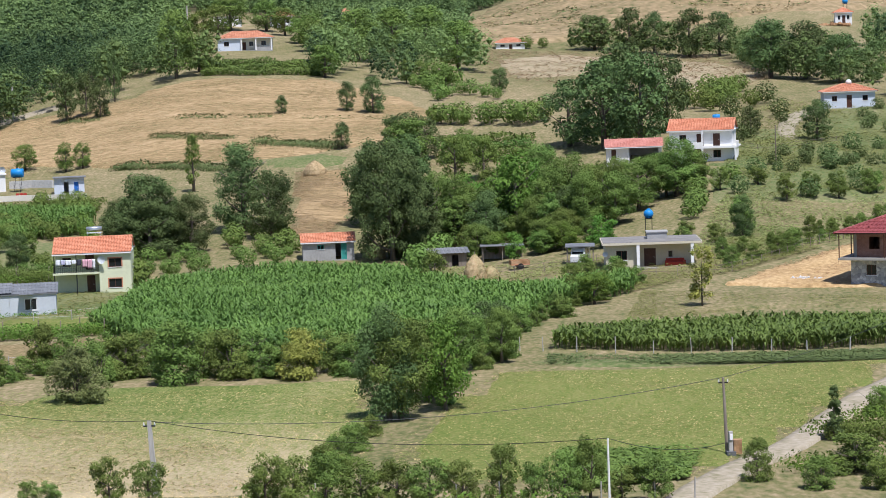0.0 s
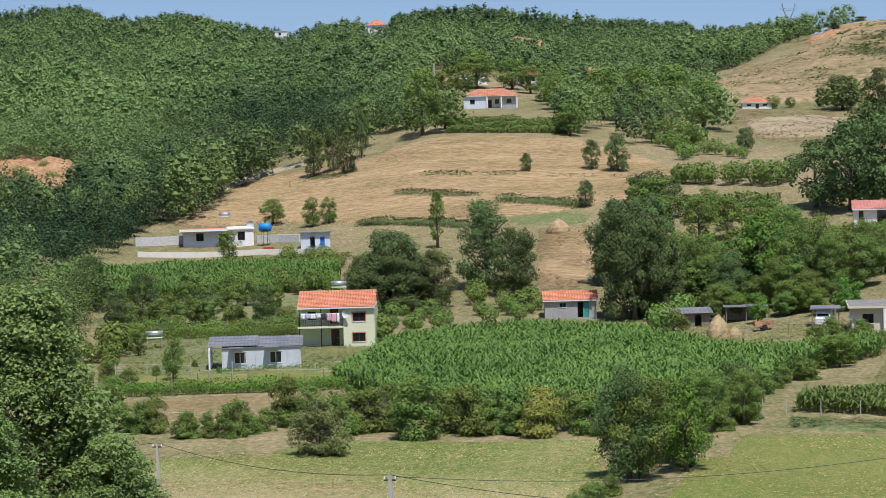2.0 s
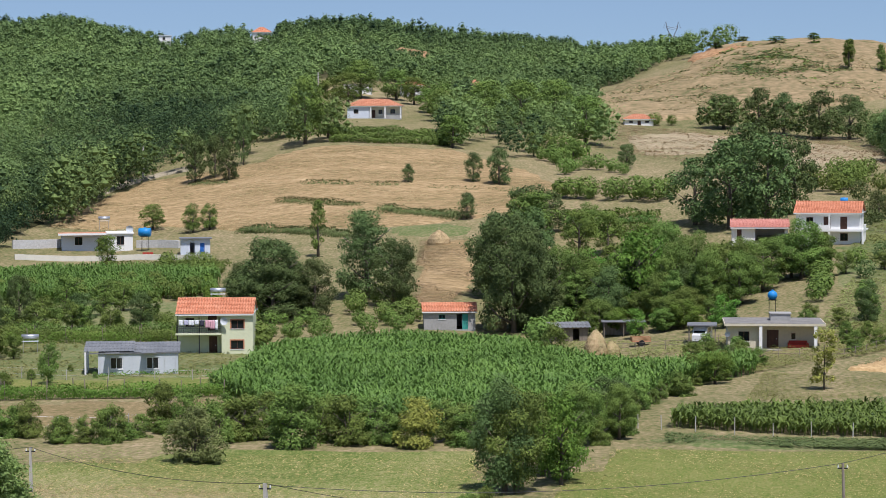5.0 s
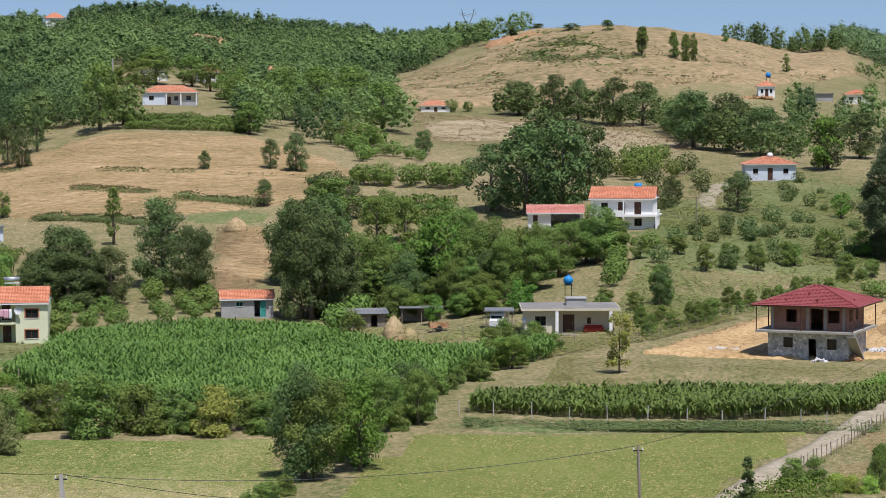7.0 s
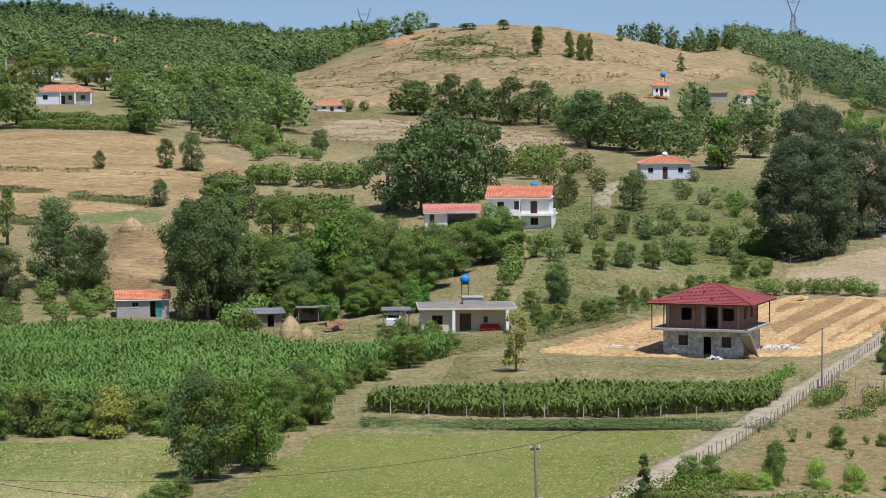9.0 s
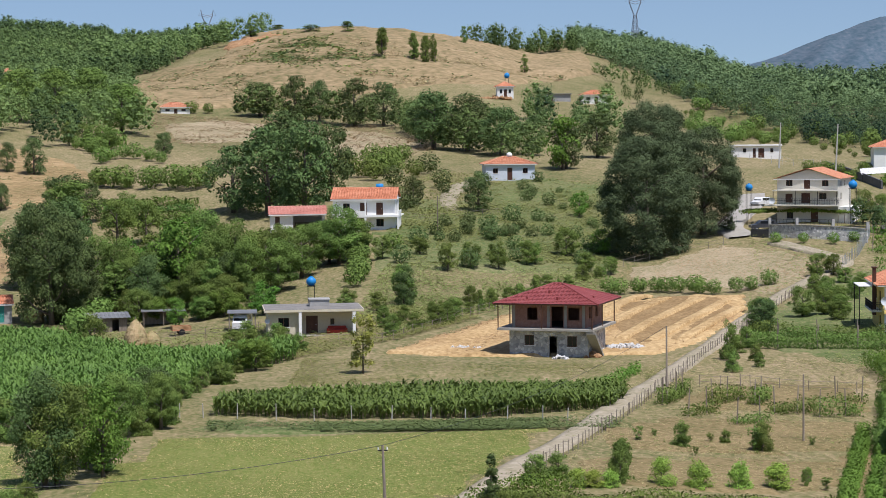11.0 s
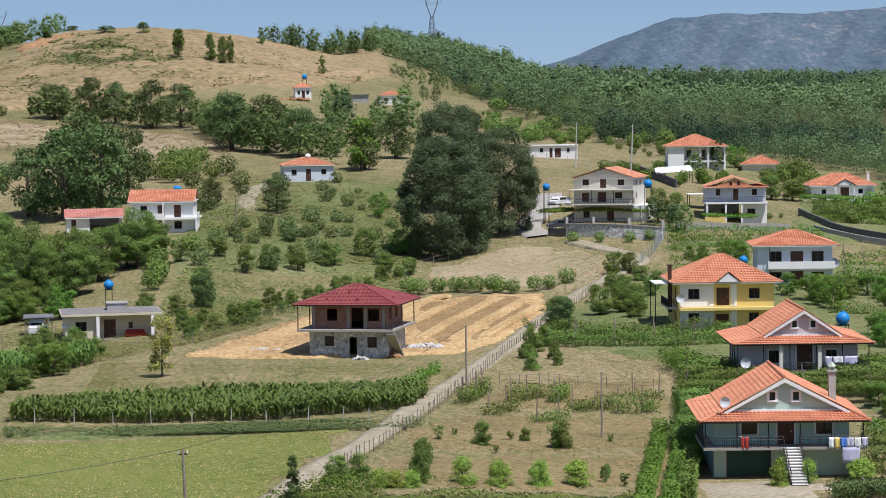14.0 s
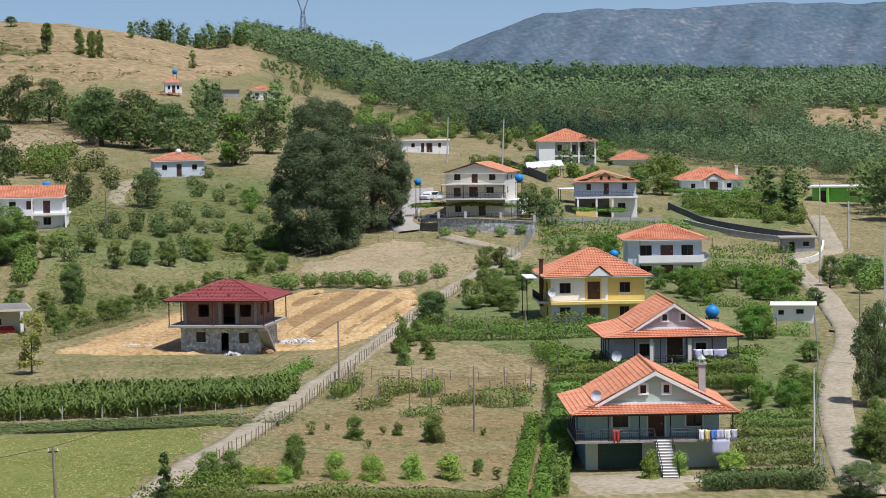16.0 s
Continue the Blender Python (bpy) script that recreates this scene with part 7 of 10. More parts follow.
shell(bar2, 7.0, 4.0, -0.5, 2.0, M["grey"], front=[(-2.5, -1.5, 0.1, 1.8, "d")])
part("roof_sheet", boxes((-3.8, 3.8, -0.4, 4.4, 2.0, 2.2)), M["sheet_grey"], bar2)
sky_h = house(-12.1, 950.0, 0.0, "far white house with red roof on the ridge", up=0.5)
shell(sky_h, 7.5, 6.0, -4.0, 5.0, M["white"], front=[(-1.5, -0.5, 3.2, 4.2, "w"), (1.0, 2.0, 3.2, 4.2, "w")])
hip_roof(sky_h, 7.5, 6.0, 5.05, 2.2, 0.5, M["tile"], col=0.8, per=2)
sky_b = house(-14.5, 950.0, 0.0, "far white flat house on the ridge", up=1.5)
shell(sky_b, 5.0, 5.0, -3.0, 4.6, M["white"], front=[(-1.0, 0.0, 3.0, 4.0, "w")])
part("roof_slab", boxes((-2.8, 2.8, -0.3, 5.3, 4.6, 4.8)), M["trim"], sky_b)
water_tank(5.62, 648.0, 5.4, 1.5, "blue water tank beside the hilltop house", 5.4)


# ---- orchards, hedges, vines and weeds ----
def scatter(key, pairs, count, sizes, seed, aspect=(0.8, 1.15), label=None, gap=1.5):
    """Plants of a kind strewn over an area; sizes are heights in metres."""
    rng = random.Random(seed)
    poly = plan(pairs)
    xs, ys = [p[0] for p in poly], [p[1] for p in poly]
    put, tries, tall = [], 0, []
    while len(put) < count and tries < count * 60:
        tries += 1
        x, y = rng.uniform(min(xs), max(xs)), rng.uniform(min(ys), max(ys))
        if not inside(poly, np.array([x]), np.array([y]))[0] or any(math.hypot(x - a, y - b) < gap for a, b in put):
            continue
        put.append((x, y))
        h = rng.uniform(*sizes)
        tall.append(h)
        if math.hypot(*poly[0]) > FAR.get(key, 9999):
            continue
        plant(key, (math.degrees(math.atan2(x, y)), math.hypot(x, y), h, h * rng.uniform(*aspect)), label=label)
    if math.hypot(*poly[0]) > FAR.get(key, 9999):
        thicket(key, put, tall, seed)


FAR = {"bush": 262, "limefruit": 330, "round": 330, "darkround": 330, "fruit": 322, "slim": 500}


def thicket(key, put, tall, seed):
    """Many far shrubs or trees, too many to count, in one mesh."""
    xy, tall = np.array(put), np.array(tall)
    pts = np.c_[xy, land(xy[:, 0], xy[:, 1])]
    if key == "bush":
        return clump_field("shrubs", pts, tall, 560, 0.08, M["leaf"], "thicket of green shrubs on the slope", "shrubs", seed, squash=1.05)
    if key == "fruit":
        return clump_field("shrubs", pts, tall, 420, 0.075, M["leaf_dark"], "small leafy fruit trees scattered over the slope", "fruit trees", seed, squash=1.0)
    if key == "limefruit":
        return clump_field("shrubs", pts, tall, 480, 0.085, M["leaf_vine"], "bright green garden shrubs", "shrubs", seed)
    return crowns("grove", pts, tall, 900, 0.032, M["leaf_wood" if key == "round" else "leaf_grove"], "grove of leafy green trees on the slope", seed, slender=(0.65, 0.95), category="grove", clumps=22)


def row(key, pairs, step, sizes, seed, aspect=(0.8, 1.2), jitter=0.5, label=None):
    """Plants of a kind along a line."""
    rng = random.Random(seed)
    line = smooth_line(plan(pairs), step)
    put, tall = [], []
    for x, y in line:
        x, y = x + rng.uniform(-jitter, jitter), y + rng.uniform(-jitter, jitter)
        h = rng.uniform(*sizes)
        put.append((x, y))
        tall.append(h)
        if math.hypot(*line[0]) <= FAR.get(key, 9999):
            plant(key, (math.degrees(math.atan2(x, y)), math.hypot(x, y), h, h * rng.uniform(*aspect)), label=label)
    if math.hypot(*line[0]) > FAR.get(key, 9999):
        thicket(key, put, tall, seed)


def greens(name, pairs, height, width, label, category, seed, mat="leaf_vine", density=9.0, leaf=0.2, base=0.15, posts=0.0, post_h=0.0):
    """A long leafy row (vines, beans, hedge) along a line, as one mass of leaves, with posts of its own."""
    rng = np.random.default_rng(seed)
    line = smooth_line(plan(pairs), 0.5)
    if math.hypot(*line[0]) < 300:
        leaf, density = leaf * 0.68, density * 2
    n = int(len(line) * density * max(1.0, height * width))
    i = rng.integers(0, len(line), n)
    lump = 0.72 + 0.28 * np.sin(i * 0.37 + seed) * np.sin(i * 0.113 + 2 * seed)
    off = rng.uniform(-1, 1, (n, 3))
    x = line[i, 0] + off[:, 0] * width / 2
    y = line[i, 1] + off[:, 1] * width / 2
    z = land(x, y) + base + (off[:, 2] * 0.5 + 0.5) * (height - base) * lump
    pos = np.c_[x, y, z]
    out = np.c_[off[:, 0], off[:, 1], off[:, 2] * 0.6]
    ob = tagged(new(name, quads(name, leaf_quads(rng, pos, leaf, out), M[mat])), label, category, kind="stuff")
    if posts:
        for k in range(0, len(line), max(1, int(posts / 0.5))):
            stake(line[k][0], line[k][1], post_h or height)
    return ob


STAKE = mesh_from("stake", [(sx * r, sy * r, z) for z, r in ((-0.3, 0.05), (1.0, 0.04)) for sx, sy in ((-1, -1), (1, -1), (1, 1), (-1, 1))], [(0, 1, 5, 4), (1, 2, 6, 5), (2, 3, 7, 6), (3, 0, 4, 7), (4, 5, 6, 7)], M["oldwood"])


def stake(x, y, h):
    ob = new("stake", STAKE)
    ob.matrix_basis = Matrix.Translation((x, y, float(land(x, y)))) @ Matrix.Rotation(random.uniform(-0.07, 0.07), 4, "X") @ Matrix.Rotation(random.uniform(-0.07, 0.07), 4, "Y") @ Matrix.Diagonal((1, 1, h, 1))
    return tagged(ob, "weathered grey wooden garden stake", "stake", "garden stakes")


def tufts(name, pairs, count, sizes, seed, mat, label, per=5, category="grass"):
    rng = np.random.default_rng(seed)
    poly = plan(pairs)
    xs, ys = [p[0] for p in poly], [p[1] for p in poly]
    x, y = rng.uniform(min(xs), max(xs), count * 4), rng.uniform(min(ys), max(ys), count * 4)
    keep = inside(poly, x, y)
    patchy = np.sin(x / 4.3 + 2 * np.sin(y / 9)) * np.sin(y / 6.1 + np.sin(x / 7)) > rng.uniform(-1.1, 0.9, count * 4)
    x, y = x[keep & patchy][:count], y[keep & patchy][:count]
    return clump_field(name, np.c_[x, y, land(x, y) + 0.85 * lift(x, y)], rng.uniform(*sizes, len(x)) * 0.66, per + 1, 0.5, M[mat], label, category, seed, squash=2.0, flat=0.75)


M["leaf_grove"] = foliage("leaf_grove", (0.026, 0.05, 0.016), (0.185, 0.255, 0.08), hue=0.004, through_light=0.15, tree=0.6, each=0.4)
M["leaf_strip"] = foliage("strip_grass_blades", (0.05, 0.085, 0.028), (0.17, 0.21, 0.075), patch=0.09)
M["leaf_regrowth"] = foliage("meadow_regrowth", (0.11, 0.155, 0.035), (0.30, 0.33, 0.10), patch=0.09, each=0.9)
M["leaf_straw"] = foliage("loose_straw", (0.30, 0.195, 0.08), (0.66, 0.49, 0.25), patch=0.09)
M["leaf_grass"] = foliage("grass_blades", (0.105, 0.145, 0.032), (0.31, 0.32, 0.11), patch=0.09)
M["leaf_drygrass"] = foliage("dry_grass_blades", (0.17, 0.14, 0.06), (0.47, 0.365, 0.205), patch=0.09)
scatter("fruit", [(2.6, 328.1), (3.74, 340.6), (5.73, 357.7), (8, 355.3), (8.42, 333.1), (7.99, 318), (4.85, 301.3), (2.73, 302.9)], 18, (1.8, 3.6), 1, gap=3.0)
scatter("fruit", [(2.89, 339.1), (5.73, 350.9), (6.57, 340.1), (4.58, 320.9)], 10, (1.8, 2.8), 2, gap=3.0)
scatter("round", [(-4.51, 305.7), (-0.41, 285.1), (-0.27, 275.5), (-1.96, 275.8), (-4.51, 281.3)], 14, (3.0, 5.0), 3)
scatter("round", [(-3.94, 330), (-0.56, 316), (-0.28, 302.7), (-3.8, 315)], 7, (3.5, 5.5), 4, gap=4)
scatter("bush", [(-5.37, 282.8), (-4.51, 297.4), (-4.51, 273.4), (-5.08, 263.2)], 7, (2.5, 4.0), 5)
scatter("bush", [(-18.62, 306.9), (-14.45, 307.8), (-14.31, 280.8), (-18.63, 277)], 16, (1.0, 2.2), 6)
scatter("fruit", [(-18.62, 309.7), (-15.85, 308), (-15.85, 282), (-18.62, 285.4)], 9, (3.0, 4.5), 7)
scatter("bush", [(-13.04, 306.3), (-12.05, 316.8), (-11.91, 275.3), (-12.34, 258.6)], 9, (2.2, 4.5), 8)
scatter("bush", [(-12.05, 296.3), (-8.21, 298.3), (-8.21, 287.5), (-11.91, 278.2)], 16, (1.6, 3.2), 9)
scatter("bush", [(-14.86, 377.3), (-13.03, 369.7), (-12.89, 349.7), (-14.72, 357.9)], 12, (2.0, 3.2), 10)
scatter("darkround", [(-12.76, 314.7), (-10.2, 312.5), (-10.21, 298), (-12.62, 296.1)], 6, (5.0, 8.0), 11, gap=3)
scatter("bush", [(-10.2, 325.5), (-8.21, 315.2), (-8.21, 295.8), (-10.21, 298)], 10, (2.0, 3.6), 12)
row("bush", [(-18.97, 197.6), (-17.28, 197.6), (-15.86, 194), (-14.72, 195.8)], 2.6, (0.9, 2.0), 13)
row("fruit", [(-18.55, 195.3), (-15.79, 189.9)], 8.5, (2.4, 3.2), 14)
greens("vine_row", [(-19.24, 224), (-16.84, 221.3), (-14.71, 220.8), (-12.85, 223.2)], 1.7, 1.4, "leafy green grape vines along a wire", "vines", 15, posts=3.5, post_h=1.9, density=44, mat='leaf_vine')
scatter("bush", [(-18.36, 254.8), (-16.7, 252.5), (-14.46, 238.7), (-18.36, 237)], 5, (0.8, 1.5), 16)
row("bush", [(-14.72, 195.8), (-11.87, 188.2), (-9.02, 185.4), (-6.75, 182)], 2.6, (2.6, 4.4), 17)
row("bush", [(-13.01, 203.2), (-10.44, 194.5), (-7.59, 192.7)], 3, (2.2, 3.6), 18)
row("bush", [(-4.73, 164.8), (-4.09, 178.8), (-3.23, 187), (-2.67, 206.8), (-1.68, 219), (-0.83, 233.9), (0.01, 244)], 3.2, (1.5, 2.9), 19)
row("bush", [(-7.8, 131.1), (-6.91, 144.5), (-6.31, 153.4)], 2.4, (1.2, 2.4), 20)
row("bush", [(-4.51, 417.2), (-3.23, 413.9), (-1.97, 407.3)], 4, (3.0, 5.0), 21)
row("bush", [(-0, 387.4), (1.11, 421.5), (2.22, 403.8), (3.32, 407.8)], 5, (3.0, 5.0), 22)
row("bush", [(-2.32, 601.9), (-1.11, 606), (0.59, 596.4), (3.13, 592)], 5, (2.5, 4.0), 23)
row("bush", [(-4.67, 419.2), (-3.39, 410.1), (-2.26, 404.1)], 4, (3.0, 5.0), 24)
row("bush", [(-4.51, 454.8), (-3.94, 467.6), (-3.09, 457.4)], 4, (2.0, 4.0), 25)
row("bush", [(2.56, 249.3), (3.7, 257.5), (5.55, 276), (6.56, 293.1), (7.99, 309.3)], 3, (1.4, 2.6), 26)
row("bush", [(8.12, 294), (9.4, 294.9), (10.82, 286.8), (12.1, 290.7)], 2, (1.8, 2.6), 27, aspect=(0.7, 1.0))
row("bush", [(2.56, 255.9), (3.7, 263.2), (5.13, 277.2)], 3, (1.5, 3.2), 28)
row("fruit", [(6.28, 313.5), (7.56, 312.4), (8.27, 311.4)], 5, (2.5, 3.5), 29)
scatter("bush", [(-1.67, 249.1), (-0.69, 250.3), (0.43, 240), (-0, 231), (-1.27, 229.2)], 9, (2.0, 3.4), 30)
scatter("bush", [(1.61, 319.1), (2.74, 321.9), (2.86, 289.5), (1.73, 281.3)], 8, (2.0, 4.0), 31)
scatter("fruit", [(2.63, 425.7), (3.76, 413.6), (4.31, 370.2), (2.89, 351.8)], 7, (2.5, 4.5), 32, gap=3)
scatter("bush", [(1.79, 438.4), (3.2, 445.5), (3.33, 413.9), (1.92, 405.8)], 8, (2.5, 5.0), 33)
scatter("bush", [(10.16, 632.2), (11.43, 602.7), (12.13, 519.9), (11.14, 475.7), (10.29, 537.4)], 14, (2.0, 5.0), 34, gap=4)
scatter("bush", [(11.44, 626.8), (13.99, 589.1), (15.4, 534.7), (13.98, 506.4), (11.72, 539)], 22, (2.0, 5.0), 35, gap=4)
scatter("round", [(5.94, 585.5), (8.04, 580.9), (8.31, 492.3), (6.62, 478.3)], 12, (6.0, 10.0), 36, gap=5)
scatter("round", [(-7.91, 570), (-3.38, 593.5), (-3.38, 514.2), (-5.07, 481.8), (-7.34, 478.3)], 20, (5.0, 9.0), 37, gap=5)
scatter("bush", [(-5.5, 518.6), (-3.66, 511.3), (-3.66, 467.6), (-5.36, 473)], 8, (2.5, 4.5), 38)
scatter("bush", [(-20.72, 316.8), (-18.48, 314.7), (-18.44, 264.7), (-19.08, 241.6), (-20.62, 243.8)], 16, (2.0, 4.5), 39)
scatter("round", [(-22.77, 369.3), (-20.55, 374), (-19.89, 316.4), (-22.26, 296.7)], 12, (5.0, 8.0), 40, gap=4)
scatter("bush", [(-19.93, 237.3), (-18.52, 240.7), (-18.56, 191.9), (-19.68, 189.6)], 10, (1.6, 3.0), 41)
scatter("darkround", [(-19.87, 341), (-18.89, 341.8), (-18.91, 309.3), (-19.89, 310.4)], 4, (4.0, 7.0), 42, gap=3)
scatter("bush", [(-18.61, 335.6), (-13.31, 343.3), (-13.18, 324.5), (-18.61, 319.9)], 14, (2.0, 3.4), 43)
greens("vine_row", [(15.12, 210.6), (16.48, 211.6), (18.18, 210), (19.87, 209.8)], 2.3, 2.2, "leafy vine arbour between the houses", "vines", 44, base=0.9, posts=5.0, post_h=2.3, density=34, mat='leaf')
greens("vine_row", [(15.12, 207), (16.47, 208), (18.17, 206), (19.87, 205.5)], 2.3, 2.2, "leafy vine arbour between the houses", "vines", 45, base=0.9, posts=5.0, post_h=2.3, density=34, mat='leaf')
greens("vine_row", [(15.12, 203.2), (16.47, 204.1), (18.17, 202), (19.86, 201.5)], 2.3, 2.2, "leafy vine arbour between the houses", "vines", 46, base=0.9, posts=5.0, post_h=2.3, density=34, mat='leaf')
greens("vine_row", [(15.12, 200.5), (16.47, 201.1), (18.17, 198.9), (19.86, 198.6)], 2.3, 2.2, "leafy vine arbour between the houses", "vines", 47, base=0.9, posts=5.0, post_h=2.3, density=34, mat='leaf')
greens("vine_row", [(15.19, 198.6), (15.33, 188), (15.1, 175.1)], 2.6, 2.8, "thick green vines beside the wall", "vines", 48, density=44, mat='leaf')
scatter("limefruit", [(18.9, 290.9), (21, 298.3), (21.06, 270.1), (18.89, 266)], 20, (2.4, 3.6), 49)
scatter("limefruit", [(19.73, 240.3), (20.46, 241.9), (20.46, 229.5), (19.73, 228.2)], 6, (2.4, 3.4), 50)
scatter("limefruit", [(19.72, 198.1), (21.54, 200.6), (21.54, 187), (19.86, 187.2)], 14, (1.4, 2.6), 51)
scatter("limefruit", [(15.37, 300.9), (16.64, 312.4), (16.65, 322.5), (15.09, 310.6)], 9, (1.6, 2.6), 52)
scatter("limefruit", [(17.93, 416.9), (21.28, 410.1), (21.28, 391.4), (18.63, 390)], 16, (1.6, 3.0), 53)
scatter("limefruit", [(13.69, 422.8), (14.83, 433.9), (16.1, 435.5), (16.24, 405.6), (14.54, 394.5)], 12, (1.8, 3.2), 54)
scatter("round", [(12.8, 286.7), (14.37, 295.2), (14.5, 251), (12.79, 253.9)], 10, (2.0, 3.4), 55, gap=2.5)
scatter("limefruit", [(17.63, 281.4), (19.04, 281.1), (18.89, 266), (17.62, 263.9)], 8, (3.0, 4.2), 56)
scatter("bush", [(17.09, 446.3), (18.21, 452.3), (18.21, 403.6), (17.22, 397.9)], 9, (3.0, 5.0), 57)
scatter("round", [(14.24, 345.4), (15.17, 354.2), (15.16, 338.3), (14.38, 333.5)], 4, (3.5, 5.0), 58)
scatter("bush", [(18.21, 385.5), (21.14, 392.6), (21.21, 368.6), (19.19, 368.4)], 22, (1.6, 3.0), 59)
scatter("darkround", [(20.17, 427.5), (21.42, 425.2), (21.42, 393.3), (20.17, 394.1)], 7, (3.2, 5.2), 60, gap=3)
scatter("darkround", [(22.53, 422.6), (23.32, 419.2), (23.32, 368.4), (22.66, 368.6)], 6, (5.0, 9.0), 61, gap=3)
scatter("bush", [(22.11, 325.9), (23.32, 316.8), (23.32, 282.7), (22.24, 282.3)], 10, (1.5, 4.0), 62)
scatter("bush", [(22.51, 201.1), (23.31, 198.7), (23.31, 159.7), (22.79, 163.8)], 7, (1.8, 3.4), 63)
scatter("bush", [(11.21, 239.5), (11.93, 242.3), (11.92, 220.8), (11.06, 217.3)], 5, (1.5, 2.6), 64)
greens("vine_row", [(11.57, 245.5), (13.21, 241.6), (14.78, 240.3), (16.2, 241.9)], 2, 1.3, "leafy green grape vines on stakes", "vines", 65, posts=4.0, post_h=2.1, density=28, mat='leaf')
greens("vine_row", [(11.57, 241.4), (13.21, 237.9), (14.78, 236.3), (16.2, 238.1)], 2, 1.3, "leafy green grape vines on stakes", "vines", 66, posts=4.0, post_h=2.1, density=28, mat='leaf')
greens("vine_row", [(11.57, 237), (13.21, 233.4), (14.78, 231.9), (16.2, 233.7)], 2, 1.3, "leafy green grape vines on stakes", "vines", 67, posts=4.0, post_h=2.1, density=28, mat='leaf')
greens("vine_row", [(19.59, 233.2), (21.27, 236)], 1.8, 1.6, "leafy green grape vines on stakes", "vines", 68, posts=4.0, post_h=2.0, density=14)
greens("vine_row", [(5.17, 143.2), (7.86, 142.5), (11.01, 144.8), (13.73, 148.1)], 1.5, 1.5, "dense green vine hedge beside the garden", "vines", 69, density=60, leaf=0.17, mat='leaf')
greens("vine_row", [(14.46, 180.5), (14.2, 162.8), (13.94, 143.1)], 2, 1.2, "climbing green vines beside the lane", "vines", 70, density=50, leaf=0.17)
greens("vine_row", [(15.07, 181.7), (14.82, 163.2), (14.61, 143.6)], 2, 1.2, "climbing green vines beside the lane", "vines", 71, density=50, leaf=0.17)
greens("hedge", [(18.93, 157.3), (20.13, 158.9), (21.53, 158.6)], 1.7, 2.0, "dark clipped hedge in front of the house", "hedge", 72, mat='leaf_dark', density=60)
greens("vine_row", [(-18.64, 226.5), (-16.85, 224.9), (-14.75, 221.3), (-12.35, 221.5)], 1.5, 1.4, "leafy green grape vines along a wire", "vines", 73, posts=3.5, post_h=1.7, density=16)
greens("vine_row", [(-18.63, 277), (-16.55, 275.6), (-14.31, 277.7)], 2, 2, "leafy green grape vines on a trellis", "vines", 74, posts=4.0, post_h=2.0, density=14)
greens("vine_row", [(-13.6, 344.5), (-12.76, 281.4), (-12.05, 281.6)], 2.4, 2, "leafy green vines behind the house", "vines", 75, density=14)
greens("crop_row", [(-10.32, 520.2), (-8.9, 514.8), (-7.48, 519.9)], 2.2, 2.5, "green terrace crop below the bungalow", "crop", 76, mat='leaf_corn', density=14, leaf=0.3)
greens("crop_row", [(-10.32, 504.8), (-8.9, 498), (-7.48, 506)], 2.2, 2.5, "green terrace crop below the bungalow", "crop", 77, mat='leaf_corn', density=14, leaf=0.3)
greens("crop_row", [(-10.32, 494.4), (-8.9, 487.8), (-7.48, 491.7)], 2.2, 2.5, "green terrace crop below the bungalow", "crop", 78, mat='leaf_corn', density=14, leaf=0.3)
greens("vegetable_row", [(-13.05, 238.7), (-14.04, 242.5), (-16.28, 241.2)], 0.8, 1, "low green vegetables along the plot", "vegetables", 79, density=12)
greens("vine_row", [(11.61, 353.8), (12.97, 350.3), (14.03, 349.2)], 2.2, 2.5, "leafy vine pergola in front of the house", "vines", 80, base=1.7, posts=5.0, post_h=2.2, density=20)
greens("vine_row", [(18.14, 396), (19.61, 399.4), (21.21, 398.7)], 2, 3, "leafy vine pergola below the bungalow", "vines", 81, base=1.2, density=14)
greens("vine_row", [(15.66, 348.8), (16.79, 355.7)], 2.2, 2, "leafy vine pergola beside the carport", "vines", 82, base=1.6, density=14)
greens("vegetable_row", [(14.95, 329.1), (16.44, 335.8), (17.92, 345.2)], 0.9, 1, "low green bean row in the garden", "vegetables", 83, density=10)
greens("vegetable_row", [(14.88, 322.9), (16.44, 328.5), (17.99, 338.7)], 0.9, 1, "low green bean row in the garden", "vegetables", 84, density=10)
greens("vegetable_row", [(14.8, 316.8), (16.36, 321.5), (17.92, 332.1)], 0.9, 1, "low green bean row in the garden", "vegetables", 85, density=10)
greens("vegetable_row", [(14.8, 311.2), (15.76, 312.4), (16.72, 318.7)], 0.9, 1, "low green bean row in the garden", "vegetables", 86, density=10)
greens("vegetable_row", [(9.48, 195.8), (10.02, 202.9)], 1.8, 1.5, "bean plants climbing on stakes", "vegetables", 87, posts=2.0, post_h=2.4, density=24, mat="leaf", base=0.1)
greens("vegetable_row", [(10.12, 189.1), (10.77, 191.8)], 1.3, 1.5, "bean plants climbing on stakes", "vegetables", 88, posts=2.0, post_h=2.4, density=24, mat="leaf", base=0.1)
greens("vegetable_row", [(10.73, 196.2), (11.44, 199.4)], 2.0, 1.5, "bean plants climbing on stakes", "vegetables", 89, posts=2.0, post_h=2.4, density=24, mat="leaf", base=0.1)
greens("vegetable_row", [(11.33, 185.6), (12.01, 187.4)], 1.3, 1.5, "bean plants climbing on stakes", "vegetables", 90, posts=2.0, post_h=2.4, density=24, mat="leaf", base=0.1)
greens("vegetable_row", [(11.77, 196.6), (12.02, 200.2)], 2.2, 1.5, "bean plants climbing on stakes", "vegetables", 91, posts=2.0, post_h=2.4, density=24, mat="leaf", base=0.1)
